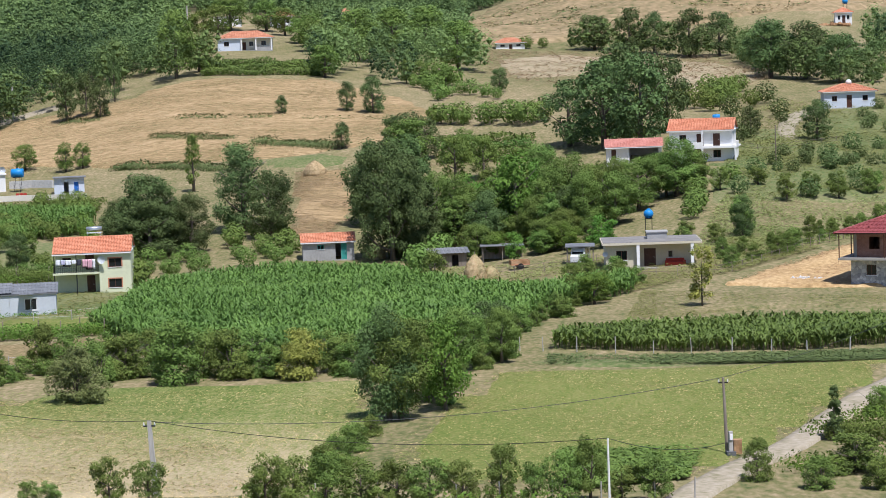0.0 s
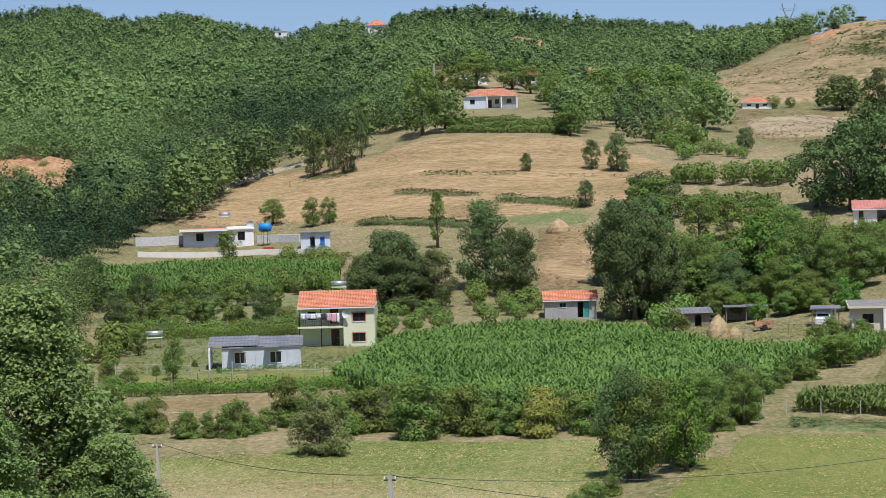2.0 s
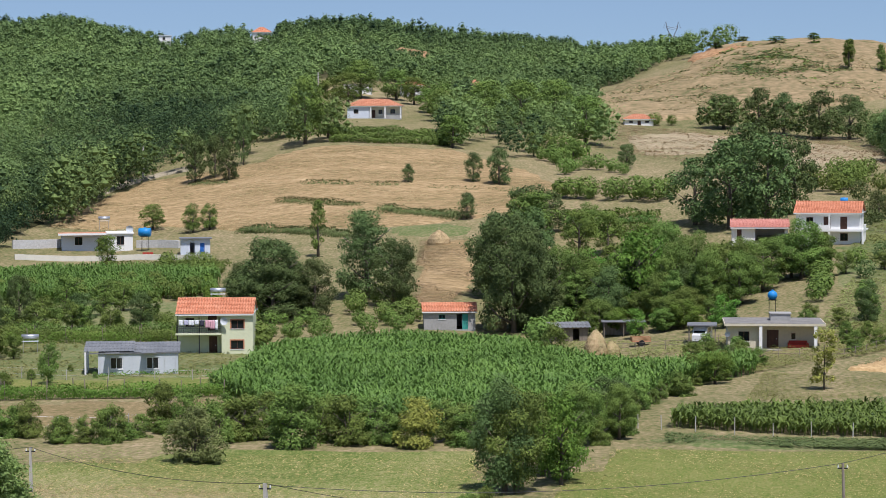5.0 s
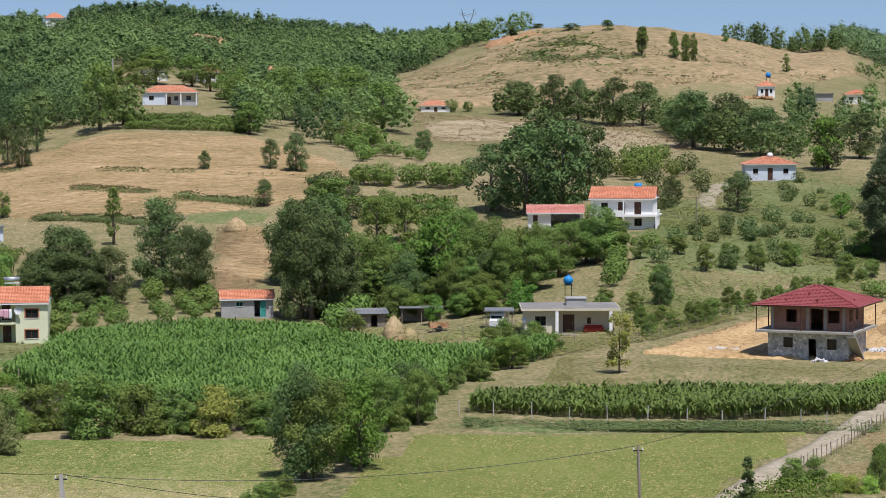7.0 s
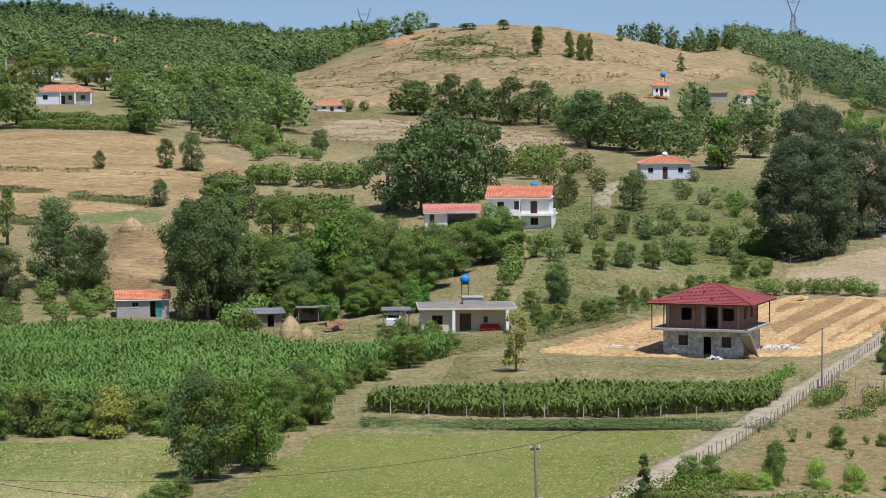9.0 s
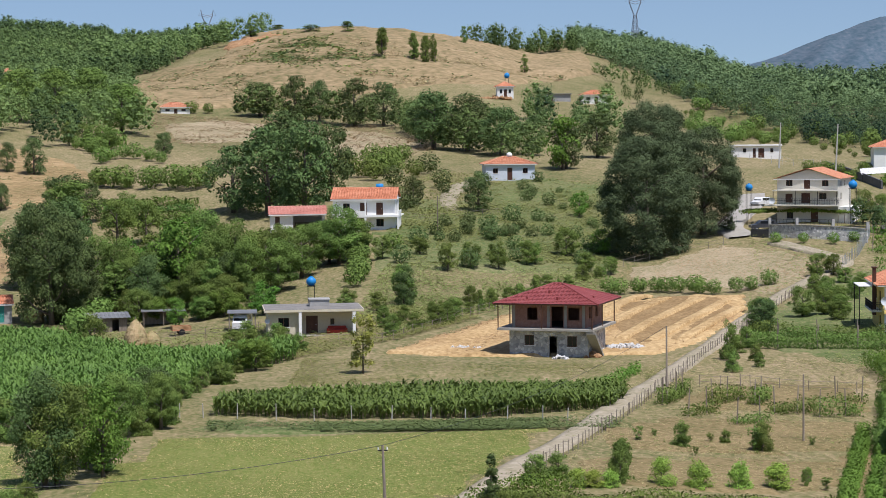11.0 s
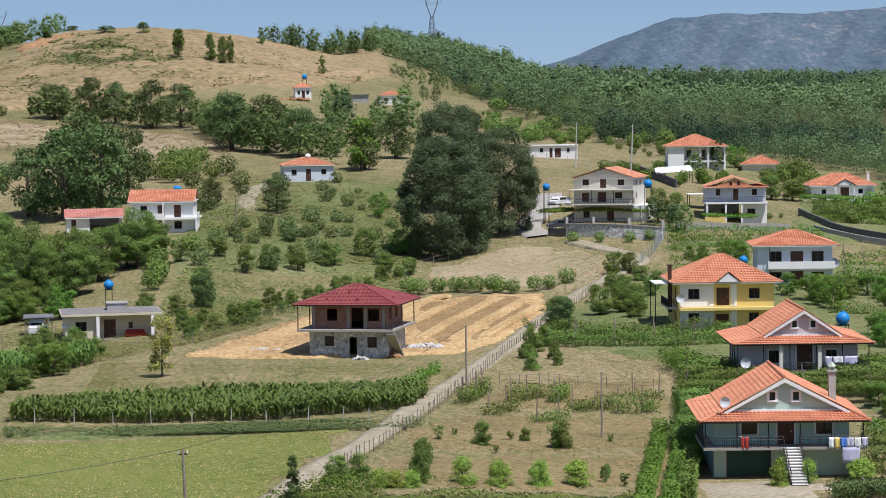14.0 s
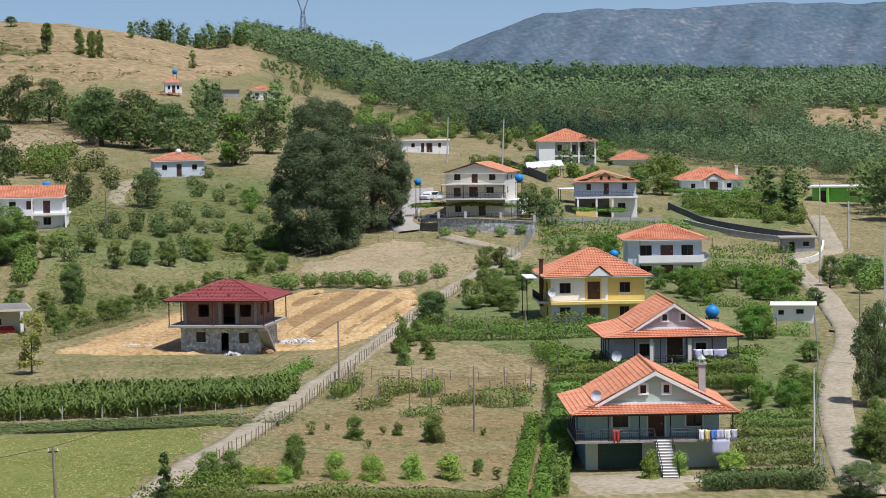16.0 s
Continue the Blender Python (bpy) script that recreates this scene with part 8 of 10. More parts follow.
greens("vegetable_row", [(12.27, 193.3), (13.2, 195.6)], 2.0, 1.5, "bean plants climbing on stakes", "vegetables", 92, posts=2.0, post_h=2.4, density=24, mat="leaf", base=0.1)
greens("vegetable_row", [(13.38, 193.7), (14.3, 195.0)], 2.0, 1.5, "bean plants climbing on stakes", "vegetables", 93, posts=2.0, post_h=2.4, density=24, mat="leaf", base=0.1)
greens("vegetable_row", [(13.77, 200.8), (14.41, 200.9)], 1.2, 1.5, "bean plants climbing on stakes", "vegetables", 94, posts=2.0, post_h=2.4, density=24, mat="leaf", base=0.1)
greens("vine_row", [(7.66, 201.8), (8.38, 210.6), (8.81, 218.4)], 1.6, 1.2, "climbing plants along the fence", "vines", 92, density=16)
greens("crop_row", [(-0.69, 384.7), (0.3, 375.2), (1.58, 374.7)], 1.6, 2, "green crop rows between the trees", "crop", 93, mat='leaf_corn', density=10, leaf=0.35)
greens("crop_row", [(-4.53, 394.1), (-3.39, 390.9), (-2.26, 386.4)], 1.7, 2, "green crop rows below the hedge", "crop", 94, mat='leaf_corn', density=9, leaf=0.35)
greens("crop_row", [(-4.53, 387.4), (-3.4, 384.7), (-2.26, 380.3)], 1.7, 2, "green crop rows below the hedge", "crop", 95, mat='leaf_corn', density=9, leaf=0.35)
greens("crop_row", [(-4.53, 380.8), (-3.4, 378.7), (-2.26, 374)], 1.7, 2, "green crop rows below the hedge", "crop", 96, mat='leaf_corn', density=9, leaf=0.35)
greens("crop_row", [(-4.53, 375.4), (-3.4, 373.6), (-2.26, 368.4)], 1.7, 2, "green crop rows below the hedge", "crop", 97, mat='leaf_corn', density=9, leaf=0.35)
greens("vegetable_row", [(19.65, 185.4), (20.56, 184.7), (21.43, 185.6)], 1.3, 1.6, "lush green vegetable rows beside the lane", "vegetables", 98, density=34, mat='leaf')
greens("vegetable_row", [(19.65, 181.6), (20.56, 180.9), (21.43, 181.8)], 1.3, 1.6, "lush green vegetable rows beside the lane", "vegetables", 99, density=34, mat='leaf')
greens("vegetable_row", [(19.65, 176.9), (20.56, 176.4), (21.43, 177.2)], 1.3, 1.6, "lush green vegetable rows beside the lane", "vegetables", 100, density=34, mat='leaf')
greens("vegetable_row", [(19.64, 171.7), (20.56, 171.3), (21.42, 172)], 1.3, 1.6, "lush green vegetable rows beside the lane", "vegetables", 101, density=34, mat='leaf')
greens("vegetable_row", [(19.64, 167.5), (20.56, 167.2), (21.42, 168)], 1.3, 1.6, "lush green vegetable rows beside the lane", "vegetables", 102, density=34, mat='leaf')
greens("vegetable_row", [(14.8, 308), (15.94, 309.3), (16.65, 313.5)], 1.1, 1.2, "low green bean row in the garden", "vegetables", 103, density=10)
greens("vegetable_row", [(14.8, 302.7), (15.94, 304.2), (16.64, 308.2)], 1.1, 1.2, "low green bean row in the garden", "vegetables", 104, density=10)
greens("vegetable_row", [(14.8, 297.8), (15.93, 298.7), (16.64, 302.2)], 1.1, 1.2, "low green bean row in the garden", "vegetables", 105, density=10)
greens("vine_row", [(17.9, 218.1), (19.02, 212.9), (20.01, 214.4)], 2.2, 3, "leafy vine pergola between the houses", "vines", 106, base=1.2, density=18)
greens("vine_row", [(18.75, 262.8), (20.02, 262), (21.27, 264.9)], 1.8, 2, "leafy green grape vines on stakes", "vines", 107, posts=4.0, post_h=2.0, density=14)
greens("vine_row", [(14.77, 218.4), (15.34, 211.6), (16.05, 209.2)], 2.4, 3, "leafy vine pergola beside the house", "vines", 108, base=0.6, density=16)
row("darkround", [(-17.14, 431), (-16.09, 466.7), (-15.11, 481.5), (-13.99, 488.1)], 6, (8.0, 13.0), 109, aspect=(0.7, 1.0))
row("darkround", [(-12.58, 496.2), (-11.31, 493.5), (-10.32, 497.4)], 6, (8.0, 12.0), 110, aspect=(0.7, 1.0))
row("darkround", [(-22.2, 393.3), (-20.54, 398.7), (-19.43, 403.8), (-18.44, 416.9)], 6, (7.0, 11.0), 111, aspect=(0.7, 1.0))
row("round", [(-7.48, 491.7), (-5.92, 533.1), (-4.51, 518.9), (-3.52, 525.3)], 7, (7.0, 11.0), 112, aspect=(0.8, 1.1))
scatter("round", [(-18.99, 452.6), (-18.42, 469.9), (-17.59, 446.8), (-18.44, 412.9), (-19.15, 410.6)], 9, (7.0, 11.0), 113, gap=5)
scatter("round", [(-21.36, 427.3), (-19.69, 446.8), (-19, 434.9), (-19.56, 413.1), (-21.23, 400.9)], 8, (6.5, 9.0), 114, gap=4)
scatter("bush", [(-23.82, 449.6), (-19.41, 458.2), (-19.13, 441.7), (-23.83, 425.4)], 26, (2.0, 4.0), 115, gap=3)
greens("hedge", [(-16.06, 377.3), (-14.64, 373.1), (-13, 368.1)], 1.3, 2.2, "low green hedge below the white wall", "hedge", 116, mat='leaf', density=14)
greens("brambles", [(-11.19, 446.2), (-9.98, 439.1), (-8.78, 436.4)], 0.7, 3.6, "uncut grass and brambles on a ledge", "brambles", 117, mat="leaf_strip", density=16, leaf=0.26, base=0.0)
greens("brambles", [(-8.64, 436.1), (-7.3, 432.6), (-6.1, 429.4)], 0.5, 3.6, "uncut grass and brambles on a ledge", "brambles", 118, mat="leaf_strip", density=16, leaf=0.26, base=0.0)
greens("brambles", [(-11.62, 430.4), (-10.7, 423.5), (-9.78, 419.1)], 1.1, 3.6, "uncut grass and brambles on a ledge", "brambles", 119, mat="leaf_strip", density=16, leaf=0.26, base=0.0)
greens("brambles", [(-9.07, 411.3), (-8.15, 406.8), (-7.31, 400.5)], 1.6, 3.6, "uncut grass and brambles on a ledge", "brambles", 120, mat="leaf_strip", density=16, leaf=0.26, base=0.0)
greens("brambles", [(-12.56, 408.0), (-11.28, 400.7), (-10.0, 392.6)], 1.3, 3.6, "uncut grass and brambles on a ledge", "brambles", 121, mat="leaf_strip", density=16, leaf=0.26, base=0.0)
greens("brambles", [(-13.82, 466.4), (-13.11, 458.9)], 0.9, 3.6, "uncut grass and brambles on a ledge", "brambles", 122, mat="leaf_strip", density=16, leaf=0.26, base=0.0)
tufts("grass", [(-24.59, 195.7), (-15.51, 182.5), (-6.56, 174), (-5.75, 148.7), (-7.81, 127.5), (-24.72, 151.1)], 14000, (0.12, 0.22), 123, "leaf_regrowth", "short uneven meadow grass")
tufts("grass", [(-6.04, 146.2), (-3.25, 180.1), (6.5, 179.9), (4.24, 145.3), (1.38, 128.1), (-5.8, 126.5)], 12000, (0.12, 0.2), 124, "leaf_regrowth", "short uneven meadow grass")
tufts("grass", [(-24.62, 184.1), (-19.7, 169.5), (-11.44, 156.9), (-9.77, 144.9), (-9.81, 130.2), (-24.72, 151.1)], 15000, (0.12, 0.24), 125, "leaf_drygrass", "short dried grass tufts")
tufts("grass", [(0.42, 234.3), (5.67, 223.6), (9.95, 226.1), (9.24, 211.8), (5.67, 217.3), (-0.01, 211.6)], 6000, (0.12, 0.3), 126, "leaf_grass", "tall dry grass round the unfinished house")
tufts("grass", [(-1.99, 189.1), (8.51, 186), (8.22, 179.7), (-2, 183.2)], 6000, (0.25, 0.5), 127, "leaf_strip", "tall lush grass strip below the corn")
tufts("grass", [(2.59, 302.9), (7.99, 313.1), (7.98, 293.6), (2.84, 251.1), (1.72, 264.7)], 6000, (0.25, 0.6), 128, "leaf_grass", "rough green pasture grass")
tufts("grass", [(2.89, 351.8), (8.01, 399.7), (7.99, 318), (2.73, 307.2)], 6000, (0.3, 0.7), 129, "leaf_grass", "rough orchard grass")
tufts("grass", [(7.1, 228.2), (14.66, 226.1), (14.34, 157.6), (7.05, 151.4)], 12000, (0.1, 0.24), 130, "leaf_drygrass", "dry weeds between the garden rows")
tufts("grass", [(7.1, 228.2), (14.66, 226.1), (14.34, 157.6), (7.05, 151.4)], 2000, (0.12, 0.35), 131, "leaf_grass", "green weeds between the garden rows")
tufts("grass", [(-17.49, 426.2), (-15.11, 478.3), (-10.75, 482.1), (-7.34, 480.9), (-4.51, 431.7), (-5.08, 404.6), (-8.2, 396)], 14000, (0.2, 0.5), 132, "leaf_drygrass", "dry tufts on the cut hay slope")
tufts("grass", [(-18.62, 285.4), (-11.91, 275.3), (-11.92, 243.4), (-14.04, 239.8), (-18.64, 239.8)], 2500, (0.25, 0.6), 133, "leaf_grass", "rough garden grass")
tufts("grass", [(-8.07, 287.7), (0.29, 261.8), (0.29, 243.4), (-4.51, 254.1)], 4000, (0.25, 0.6), 134, "leaf_grass", "rough yard grass")
tufts("grass", [(2.57, 422.3), (8.45, 402.4), (8.46, 315.8), (2.57, 296.7)], 6000, (0.3, 0.8), 135, "leaf_grass", "rough hillside grass")
tufts("grass", [(11.68, 344.3), (21.42, 368.6), (21.4, 200.6), (14.77, 214.9), (11.65, 256.9)], 7000, (0.2, 0.6), 136, "leaf_grass", "garden grass between the houses")
tufts("grass", [(-3.94, 705.9), (-0.39, 774.9), (3.13, 736.9), (7.33, 764), (7.05, 708.1), (1.16, 634.1), (-3.09, 610.5)], 4000, (0.4, 1.6), 137, "leaf_drygrass", "dry scrub on the bare hill")
tufts("grass", [(-0.68, 793.1), (1.44, 724.8), (2.57, 701.2), (2.85, 685.5), (1.16, 678.8), (-0.54, 703.8)], 2000, (0.5, 1.8), 138, "leaf_strip", "low green scrub on the bare hill", category='scrub')
tufts("grass", [(-3.24, 594.6), (3.13, 578.8), (3.84, 460.7), (1.72, 434.9), (-3.24, 503.9)], 5000, (0.4, 1.0), 139, "leaf_drygrass", "dry grass on the upper slope")
tufts("grass", [(2.55, 236.6), (5.55, 266), (7.98, 284.9), (9.97, 285.6), (11.53, 282.7), (11.46, 262.1), (9.39, 235.2), (5.68, 232.3)], 12000, (0.12, 0.3), 140, "leaf_straw", "loose golden straw", category='straw')
tufts("grass", [(8.63, 314.7), (10.98, 329.9), (13.51, 310.4), (13.02, 292), (12.31, 283.5), (8.41, 308)], 4000, (0.12, 0.3), 141, "leaf_straw", "dry stubble tufts")
tufts("grass", [(-0.61, 244.7), (2.95, 271.1), (4.9, 262.9), (2.93, 245.9), (0.09, 234.3)], 4000, (0.2, 0.5), 142, "leaf_grass", "rough pasture grass")
tufts("grass", [(-8.18, 379.6), (-6.9, 378.2), (-6.64, 340.1), (-7.36, 317), (-8.42, 314.9)], 4000, (0.2, 0.45), 143, "leaf_drygrass", "dry tufts on the cut hay slope")
scatter("bush", [(13, 435.7), (14.13, 448.2), (14.27, 410.8), (13.14, 397.9)], 9, (1.5, 3.0), 144, gap=2)
scatter("darkround", [(14.98, 455.1), (15.96, 456.5), (15.96, 424.1), (14.97, 411.6)], 3, (4.0, 6.0), 145, gap=4)
scatter("bush", [(15.67, 365.4), (17.49, 374.5), (17.49, 365.7), (15.67, 354)], 10, (0.8, 1.6), 146, gap=2)
row("bush", [(12.27, 328.3), (12.98, 326.9), (13.69, 325.3), (14.26, 328.5)], 7, (1.2, 2.0), 147)
ribbon("track", [(14.78, 180.5), (14.54, 168.4), (14.39, 152.5)], 0.9, M["soil"], "narrow earth lane between vine rows", "path")
greens("vine_row", [(15.32, 172.8), (15.17, 163.4), (15.09, 153.1)], 2.2, 1.2, "climbing green vines on the wall", "vines", 148, density=40, mat='leaf')
tufts("grass", [(-20.08, 175.8), (-15.52, 177.3), (-6.83, 179.9), (-6.18, 146.4), (-9.67, 127.5), (-20.19, 139.8)], 9000, (0.1, 0.22), 149, "leaf_straw", "loose mown straw on the meadow", category='straw')
tufts("grass", [(-20.08, 175.8), (-15.52, 177.3), (-6.83, 179.9), (-6.17, 154.5), (-11.45, 154.1), (-20.12, 164.7)], 5000, (0.1, 0.2), 150, "leaf_regrowth", "green regrowth on the meadow")
tufts("grass", [(-6.04, 146.2), (-3.25, 178.8), (6.5, 179.1), (4.24, 145.3), (1.38, 128.1), (-5.79, 128.2)], 7000, (0.1, 0.2), 151, "leaf_straw", "loose mown straw on the meadow", category='straw')
tufts("grass", [(-6.04, 146.2), (-3.25, 178.8), (6.5, 179.1), (4.24, 145.3), (1.38, 128.1), (-5.79, 128.2)], 6000, (0.1, 0.2), 152, "leaf_regrowth", "green regrowth on the meadow")
scatter("slim", [(-4.51, 330.1), (0.14, 309.7), (0.29, 289.1), (-1.96, 281.6), (-4.37, 297.2)], 14, (5.0, 8.0), 153, aspect=(0.5, 0.75), gap=3, label='upright leafy tree in the orchard')
scatter("limefruit", [(-4.37, 300), (-1.96, 278.9), (-0.41, 278.4), (-0.55, 271.8), (-3.09, 274.8)], 8, (2.5, 4.5), 154, gap=3)
tufts("grass", [(-3.94, 705.9), (-0.39, 774.9), (3.13, 736.9), (7.33, 764), (7.05, 708.1), (1.16, 634.1), (-3.09, 610.5)], 450, (0.8, 2.4), 155, "leaf_strip", "sparse scrub on the bare hill", category='scrub')
tufts("grass", [(0, 1000), (1.58, 725.7), (2.99, 699), (3.42, 683.4), (1.16, 667.2), (-1.1, 707.7)], 1500, (0.6, 2.2), 156, "leaf", "low green scrub on the bare hill", category='scrub')
tufts("grass", [(-3.37, 688.4), (-0.68, 707.7), (0.31, 656.3), (-1.11, 632.9), (-3.09, 622.2)], 900, (0.4, 1.4), 157, "leaf_strip", "low green scrub on the bare hill", category='scrub')
greens("vegetable_row", [(14.68, 338.5), (16.37, 347.3), (18.47, 360.8)], 1.2, 1.3, "green bean rows in the upper garden", "vegetables", 158, density=14, posts=4.5, post_h=1.5)
greens("vegetable_row", [(14.68, 332.3), (16.37, 340.3), (18.47, 352.5)], 1.2, 1.3, "green bean rows in the upper garden", "vegetables", 159, density=14, posts=4.5, post_h=1.5)
greens("vegetable_row", [(14.68, 325.5), (16.37, 334.6), (18.47, 344.5)], 1.2, 1.3, "green bean rows in the upper garden", "vegetables", 160, density=14, posts=4.5, post_h=1.5)
greens("vegetable_row", [(14.68, 319.3), (16.37, 326.5), (18.46, 337.2)], 1.2, 1.3, "green bean rows in the upper garden", "vegetables", 161, density=14, posts=4.5, post_h=1.5)
greens("vine_row", [(18.4, 407.1), (19.58, 408.8), (20.88, 407.1)], 1.9, 3, "lush green grape vines beside the wall", "vines", 162, density=14, posts=6.0, post_h=2.0)
greens("vine_row", [(18.4, 397), (19.58, 399.2), (20.88, 397.7)], 1.9, 3, "lush green grape vines beside the wall", "vines", 163, density=14, posts=6.0, post_h=2.0)
greens("vine_row", [(18.4, 388.8), (19.58, 391.6), (20.88, 390.7)], 1.9, 3, "lush green grape vines beside the wall", "vines", 164, density=14, posts=6.0, post_h=2.0)
greens("vine_row", [(18.4, 380.5), (19.58, 382.9), (20.88, 381.7)], 1.9, 3, "lush green grape vines beside the wall", "vines", 165, density=14, posts=6.0, post_h=2.0)
greens("vine_row", [(18.4, 372.9), (19.58, 375.4), (20.88, 373.6)], 1.9, 3, "lush green grape vines beside the wall", "vines", 166, density=14, posts=6.0, post_h=2.0)
greens("vegetable_row", [(19.02, 331.5), (20.13, 333.1), (20.95, 334.1)], 1.7, 1.4, "green bean rows on tall stakes", "vegetables", 167, density=14, posts=3.0, post_h=2.0)
greens("vegetable_row", [(19.02, 321.7), (20.12, 323.5), (20.95, 324.3)], 1.7, 1.4, "green bean rows on tall stakes", "vegetables", 168, density=14, posts=3.0, post_h=2.0)
greens("vegetable_row", [(19.02, 309.5), (20.12, 310.8), (20.95, 311.4)], 1.7, 1.4, "green bean rows on tall stakes", "vegetables", 169, density=14, posts=3.0, post_h=2.0)
greens("vegetable_row", [(19.02, 296.3), (20.12, 296.9), (20.95, 298.5)], 1.7, 1.4, "green bean rows on tall stakes", "vegetables", 170, density=14, posts=3.0, post_h=2.0)
scatter("bush", [(10.04, 623.3), (12.3, 552.7), (12.86, 495), (11.16, 514.5), (10.03, 561.3)], 30, (1.2, 3.2), 171, gap=2.5)
scatter("bush", [(12.86, 523.7), (15.68, 516.1), (16.24, 473.3), (13.43, 478.3)], 18, (1.2, 2.8), 172, gap=2.5)
scatter("fruit", [(5.76, 398.9), (7.74, 410.3), (7.86, 344.5), (6.02, 333.5)], 10, (1.5, 2.8), 173, gap=3)
greens("weeds", [(-9.68, 126.7), (-7.25, 122.7), (-4.38, 120.7), (-1.5, 120.5)], 1.3, 1.6, "green weeds and vines under fruit trees", "weeds", 176, density=12)
tufts("grass", [(-1.74, 140.5), (-0.03, 139.3), (1.97, 141), (1.38, 128.1), (-1.49, 124.8)], 5000, (0.3, 0.6), 177, "leaf", "lush green grass below the pole")
greens("vine_row", [(4.8, 144.7), (5.64, 145.2), (7.03, 148.1)], 1.8, 2.6, "dense green vines beside the track", "vines", 178, density=16)
greens("vine_row", [(4.22, 131.2), (5.34, 131.9), (7.01, 134.6)], 1.4, 2.6, "dense green vines beside the track", "vines", 179, density=14)
greens("vine_row", [(-12.28, 247.9), (-10.34, 246.8), (-8.24, 245.6), (-6.12, 241.6), (-4.56, 239.1)], 2.9, 1.6, "dark green bean vines between corn fields", "vines", 180, mat='leaf', density=12, leaf=0.26)
row("darkround", [(3.13, 561.6), (3.84, 480.3), (4.82, 461.6), (6.36, 443.3)], 5, (6.0, 9.5), 181, aspect=(0.7, 1.0))
scatter("darkround", [(3.28, 571.7), (4.54, 532.8), (6.22, 475.7), (6.22, 452.9), (4.26, 474.5)], 9, (6.0, 9.5), 182, aspect=(0.7, 1.0), gap=5)
row("darkround", [(-1.04, 595.3), (-0.69, 593.5), (-0.26, 595.7)], 4.4, (6.0, 9.0), 183, aspect=(0.7, 1.0))
row("darkround", [(0.05, 585.5), (0.59, 584.8), (1.16, 582), (1.51, 577.7)], 5, (6.5, 10.0), 184, aspect=(0.7, 1.0))
row("darkround", [(1.58, 577.7), (2.15, 576.3), (2.85, 571.7)], 5.2, (6.0, 9.5), 185, aspect=(0.7, 1.0))
plant("limefruit", (-4.62, 162.0, 6.9, 4.6), (-4.95, 168.7, 5.9, 3.6), (7.01, 429.9, 10.7, 8.5), (16.38, 453.7, 5.6, 5.6), label="yellow-green leafy tree in a hedge")
plant("limebush", (17.39, 161, 2.4, 1.6), (18.13, 162.1, 2.1, 1.4), (19.42, 164.3, 2.0, 2.4), label="small green shrub beside the steps")
plant("fruit", (-17.01, 312.9, 5.4, 5.0), (-16.01, 320.0, 3.8, 5.0), (-18.31, 261.0, 3.2, 2.8), (-18.94, 264.6, 3.3, 2.8), (-17.47, 234.6, 5.0, 2.6), (-15.6, 312, 4.4, 4.2), (-14.9, 305, 4.0, 3.8))
plant("darkround", (-18.15, 299.3, 7.0, 4.4), (-19.4, 315.3, 7.8, 5.4), (-15.17, 295.7, 4.8, 4.0), (-18.8, 285, 6.0, 4.6), (-16.6, 300, 4.6, 4.2))
plant("bush", (-18.35, 195.4, 2.8, 3.1), (-17.22, 190.0, 2.0, 3.0), (-16.02, 188.2, 3.6, 3.0), (-15.23, 191.7, 2.1, 2.6), (-14.63, 194.1, 1.6, 2.4), (-18.84, 198.8, 1.8, 2.4), (-16.6, 189, 1.5, 2.4), (-15.6, 189.6, 1.6, 2.2))
row("bush", [(-18.6, 292), (-17.3, 290), (-15.75, 289), (-14.5, 290)], 3.2, (1.4, 2.6), 201)
greens("vine_row", [(-18.58, 279.0), (-17.31, 277), (-15.75, 277.4), (-14.47, 277)], 2.4, 2.2, "dark green grape vines on a trellis", "vines", 202, posts=4.0, post_h=2.2, density=20, mat="leaf", base=0.5)
greens("vine_row", [(-18.43, 284), (-17.3, 282), (-15.74, 281), (-14.46, 281)], 2.3, 2.2, "dark green grape vines on a trellis", "vines", 203, density=16, mat="leaf", base=0.5)
scatter("bush", [(-22.9, 458), (-21.2, 462), (-19.8, 468), (-19.8, 500), (-21.2, 510), (-22.9, 490)], 14, (1.5, 3.2), 204, gap=4)
scatter("round", [(-23.6, 444), (-19.6, 450), (-19.6, 436), (-23.6, 430)], 14, (2.6, 4.6), 205, gap=3.5)
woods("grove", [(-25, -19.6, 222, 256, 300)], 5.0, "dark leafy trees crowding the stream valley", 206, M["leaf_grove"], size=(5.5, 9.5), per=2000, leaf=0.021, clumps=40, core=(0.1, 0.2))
plant("bush", (0.45, 260.5, 2.6, 2.6), (0.95, 261, 3.0, 2.8), (0.1, 262, 2.4, 2.4))
plant("fruit", (1.5, 262, 3.2, 3.0), (2.3, 266, 2.6, 2.8))
plant("round", (1.37, 306.0, 8.3, 7.1), (0.42, 300.2, 7.6, 6.7), (-0.46, 295.0, 8.8, 6.9), (-1.27, 300.0, 10.0, 7.4), (-2.06, 328.5, 8.9, 7.3), (-2.7, 307.5, 10.2, 7.6), label="broad leafy tree crowding below the red-roofed house")
plant("fruit", (2.99, 270.4, 5.4, 3.4), (1.61, 274.0, 2.1, 2.4), (2.45, 306.0, 3.7, 3.0), (3.4, 310.6, 3.1, 3.1), (4.1, 299.6, 4.0, 3.1), (4.67, 302.8, 4.0, 3.0), (5.37, 304.5, 4.2, 3.5), (6.09, 311.8, 3.9, 3.2), (7.08, 323.8, 4.7, 4.6), label="small dark green fruit tree on the grassy slope")
plant("limefruit", (7.95, 327.1, 4.1, 4.1), (7.42, 361.9, 4.9, 3.8), label="pale green leafy tree on the grassy slope")
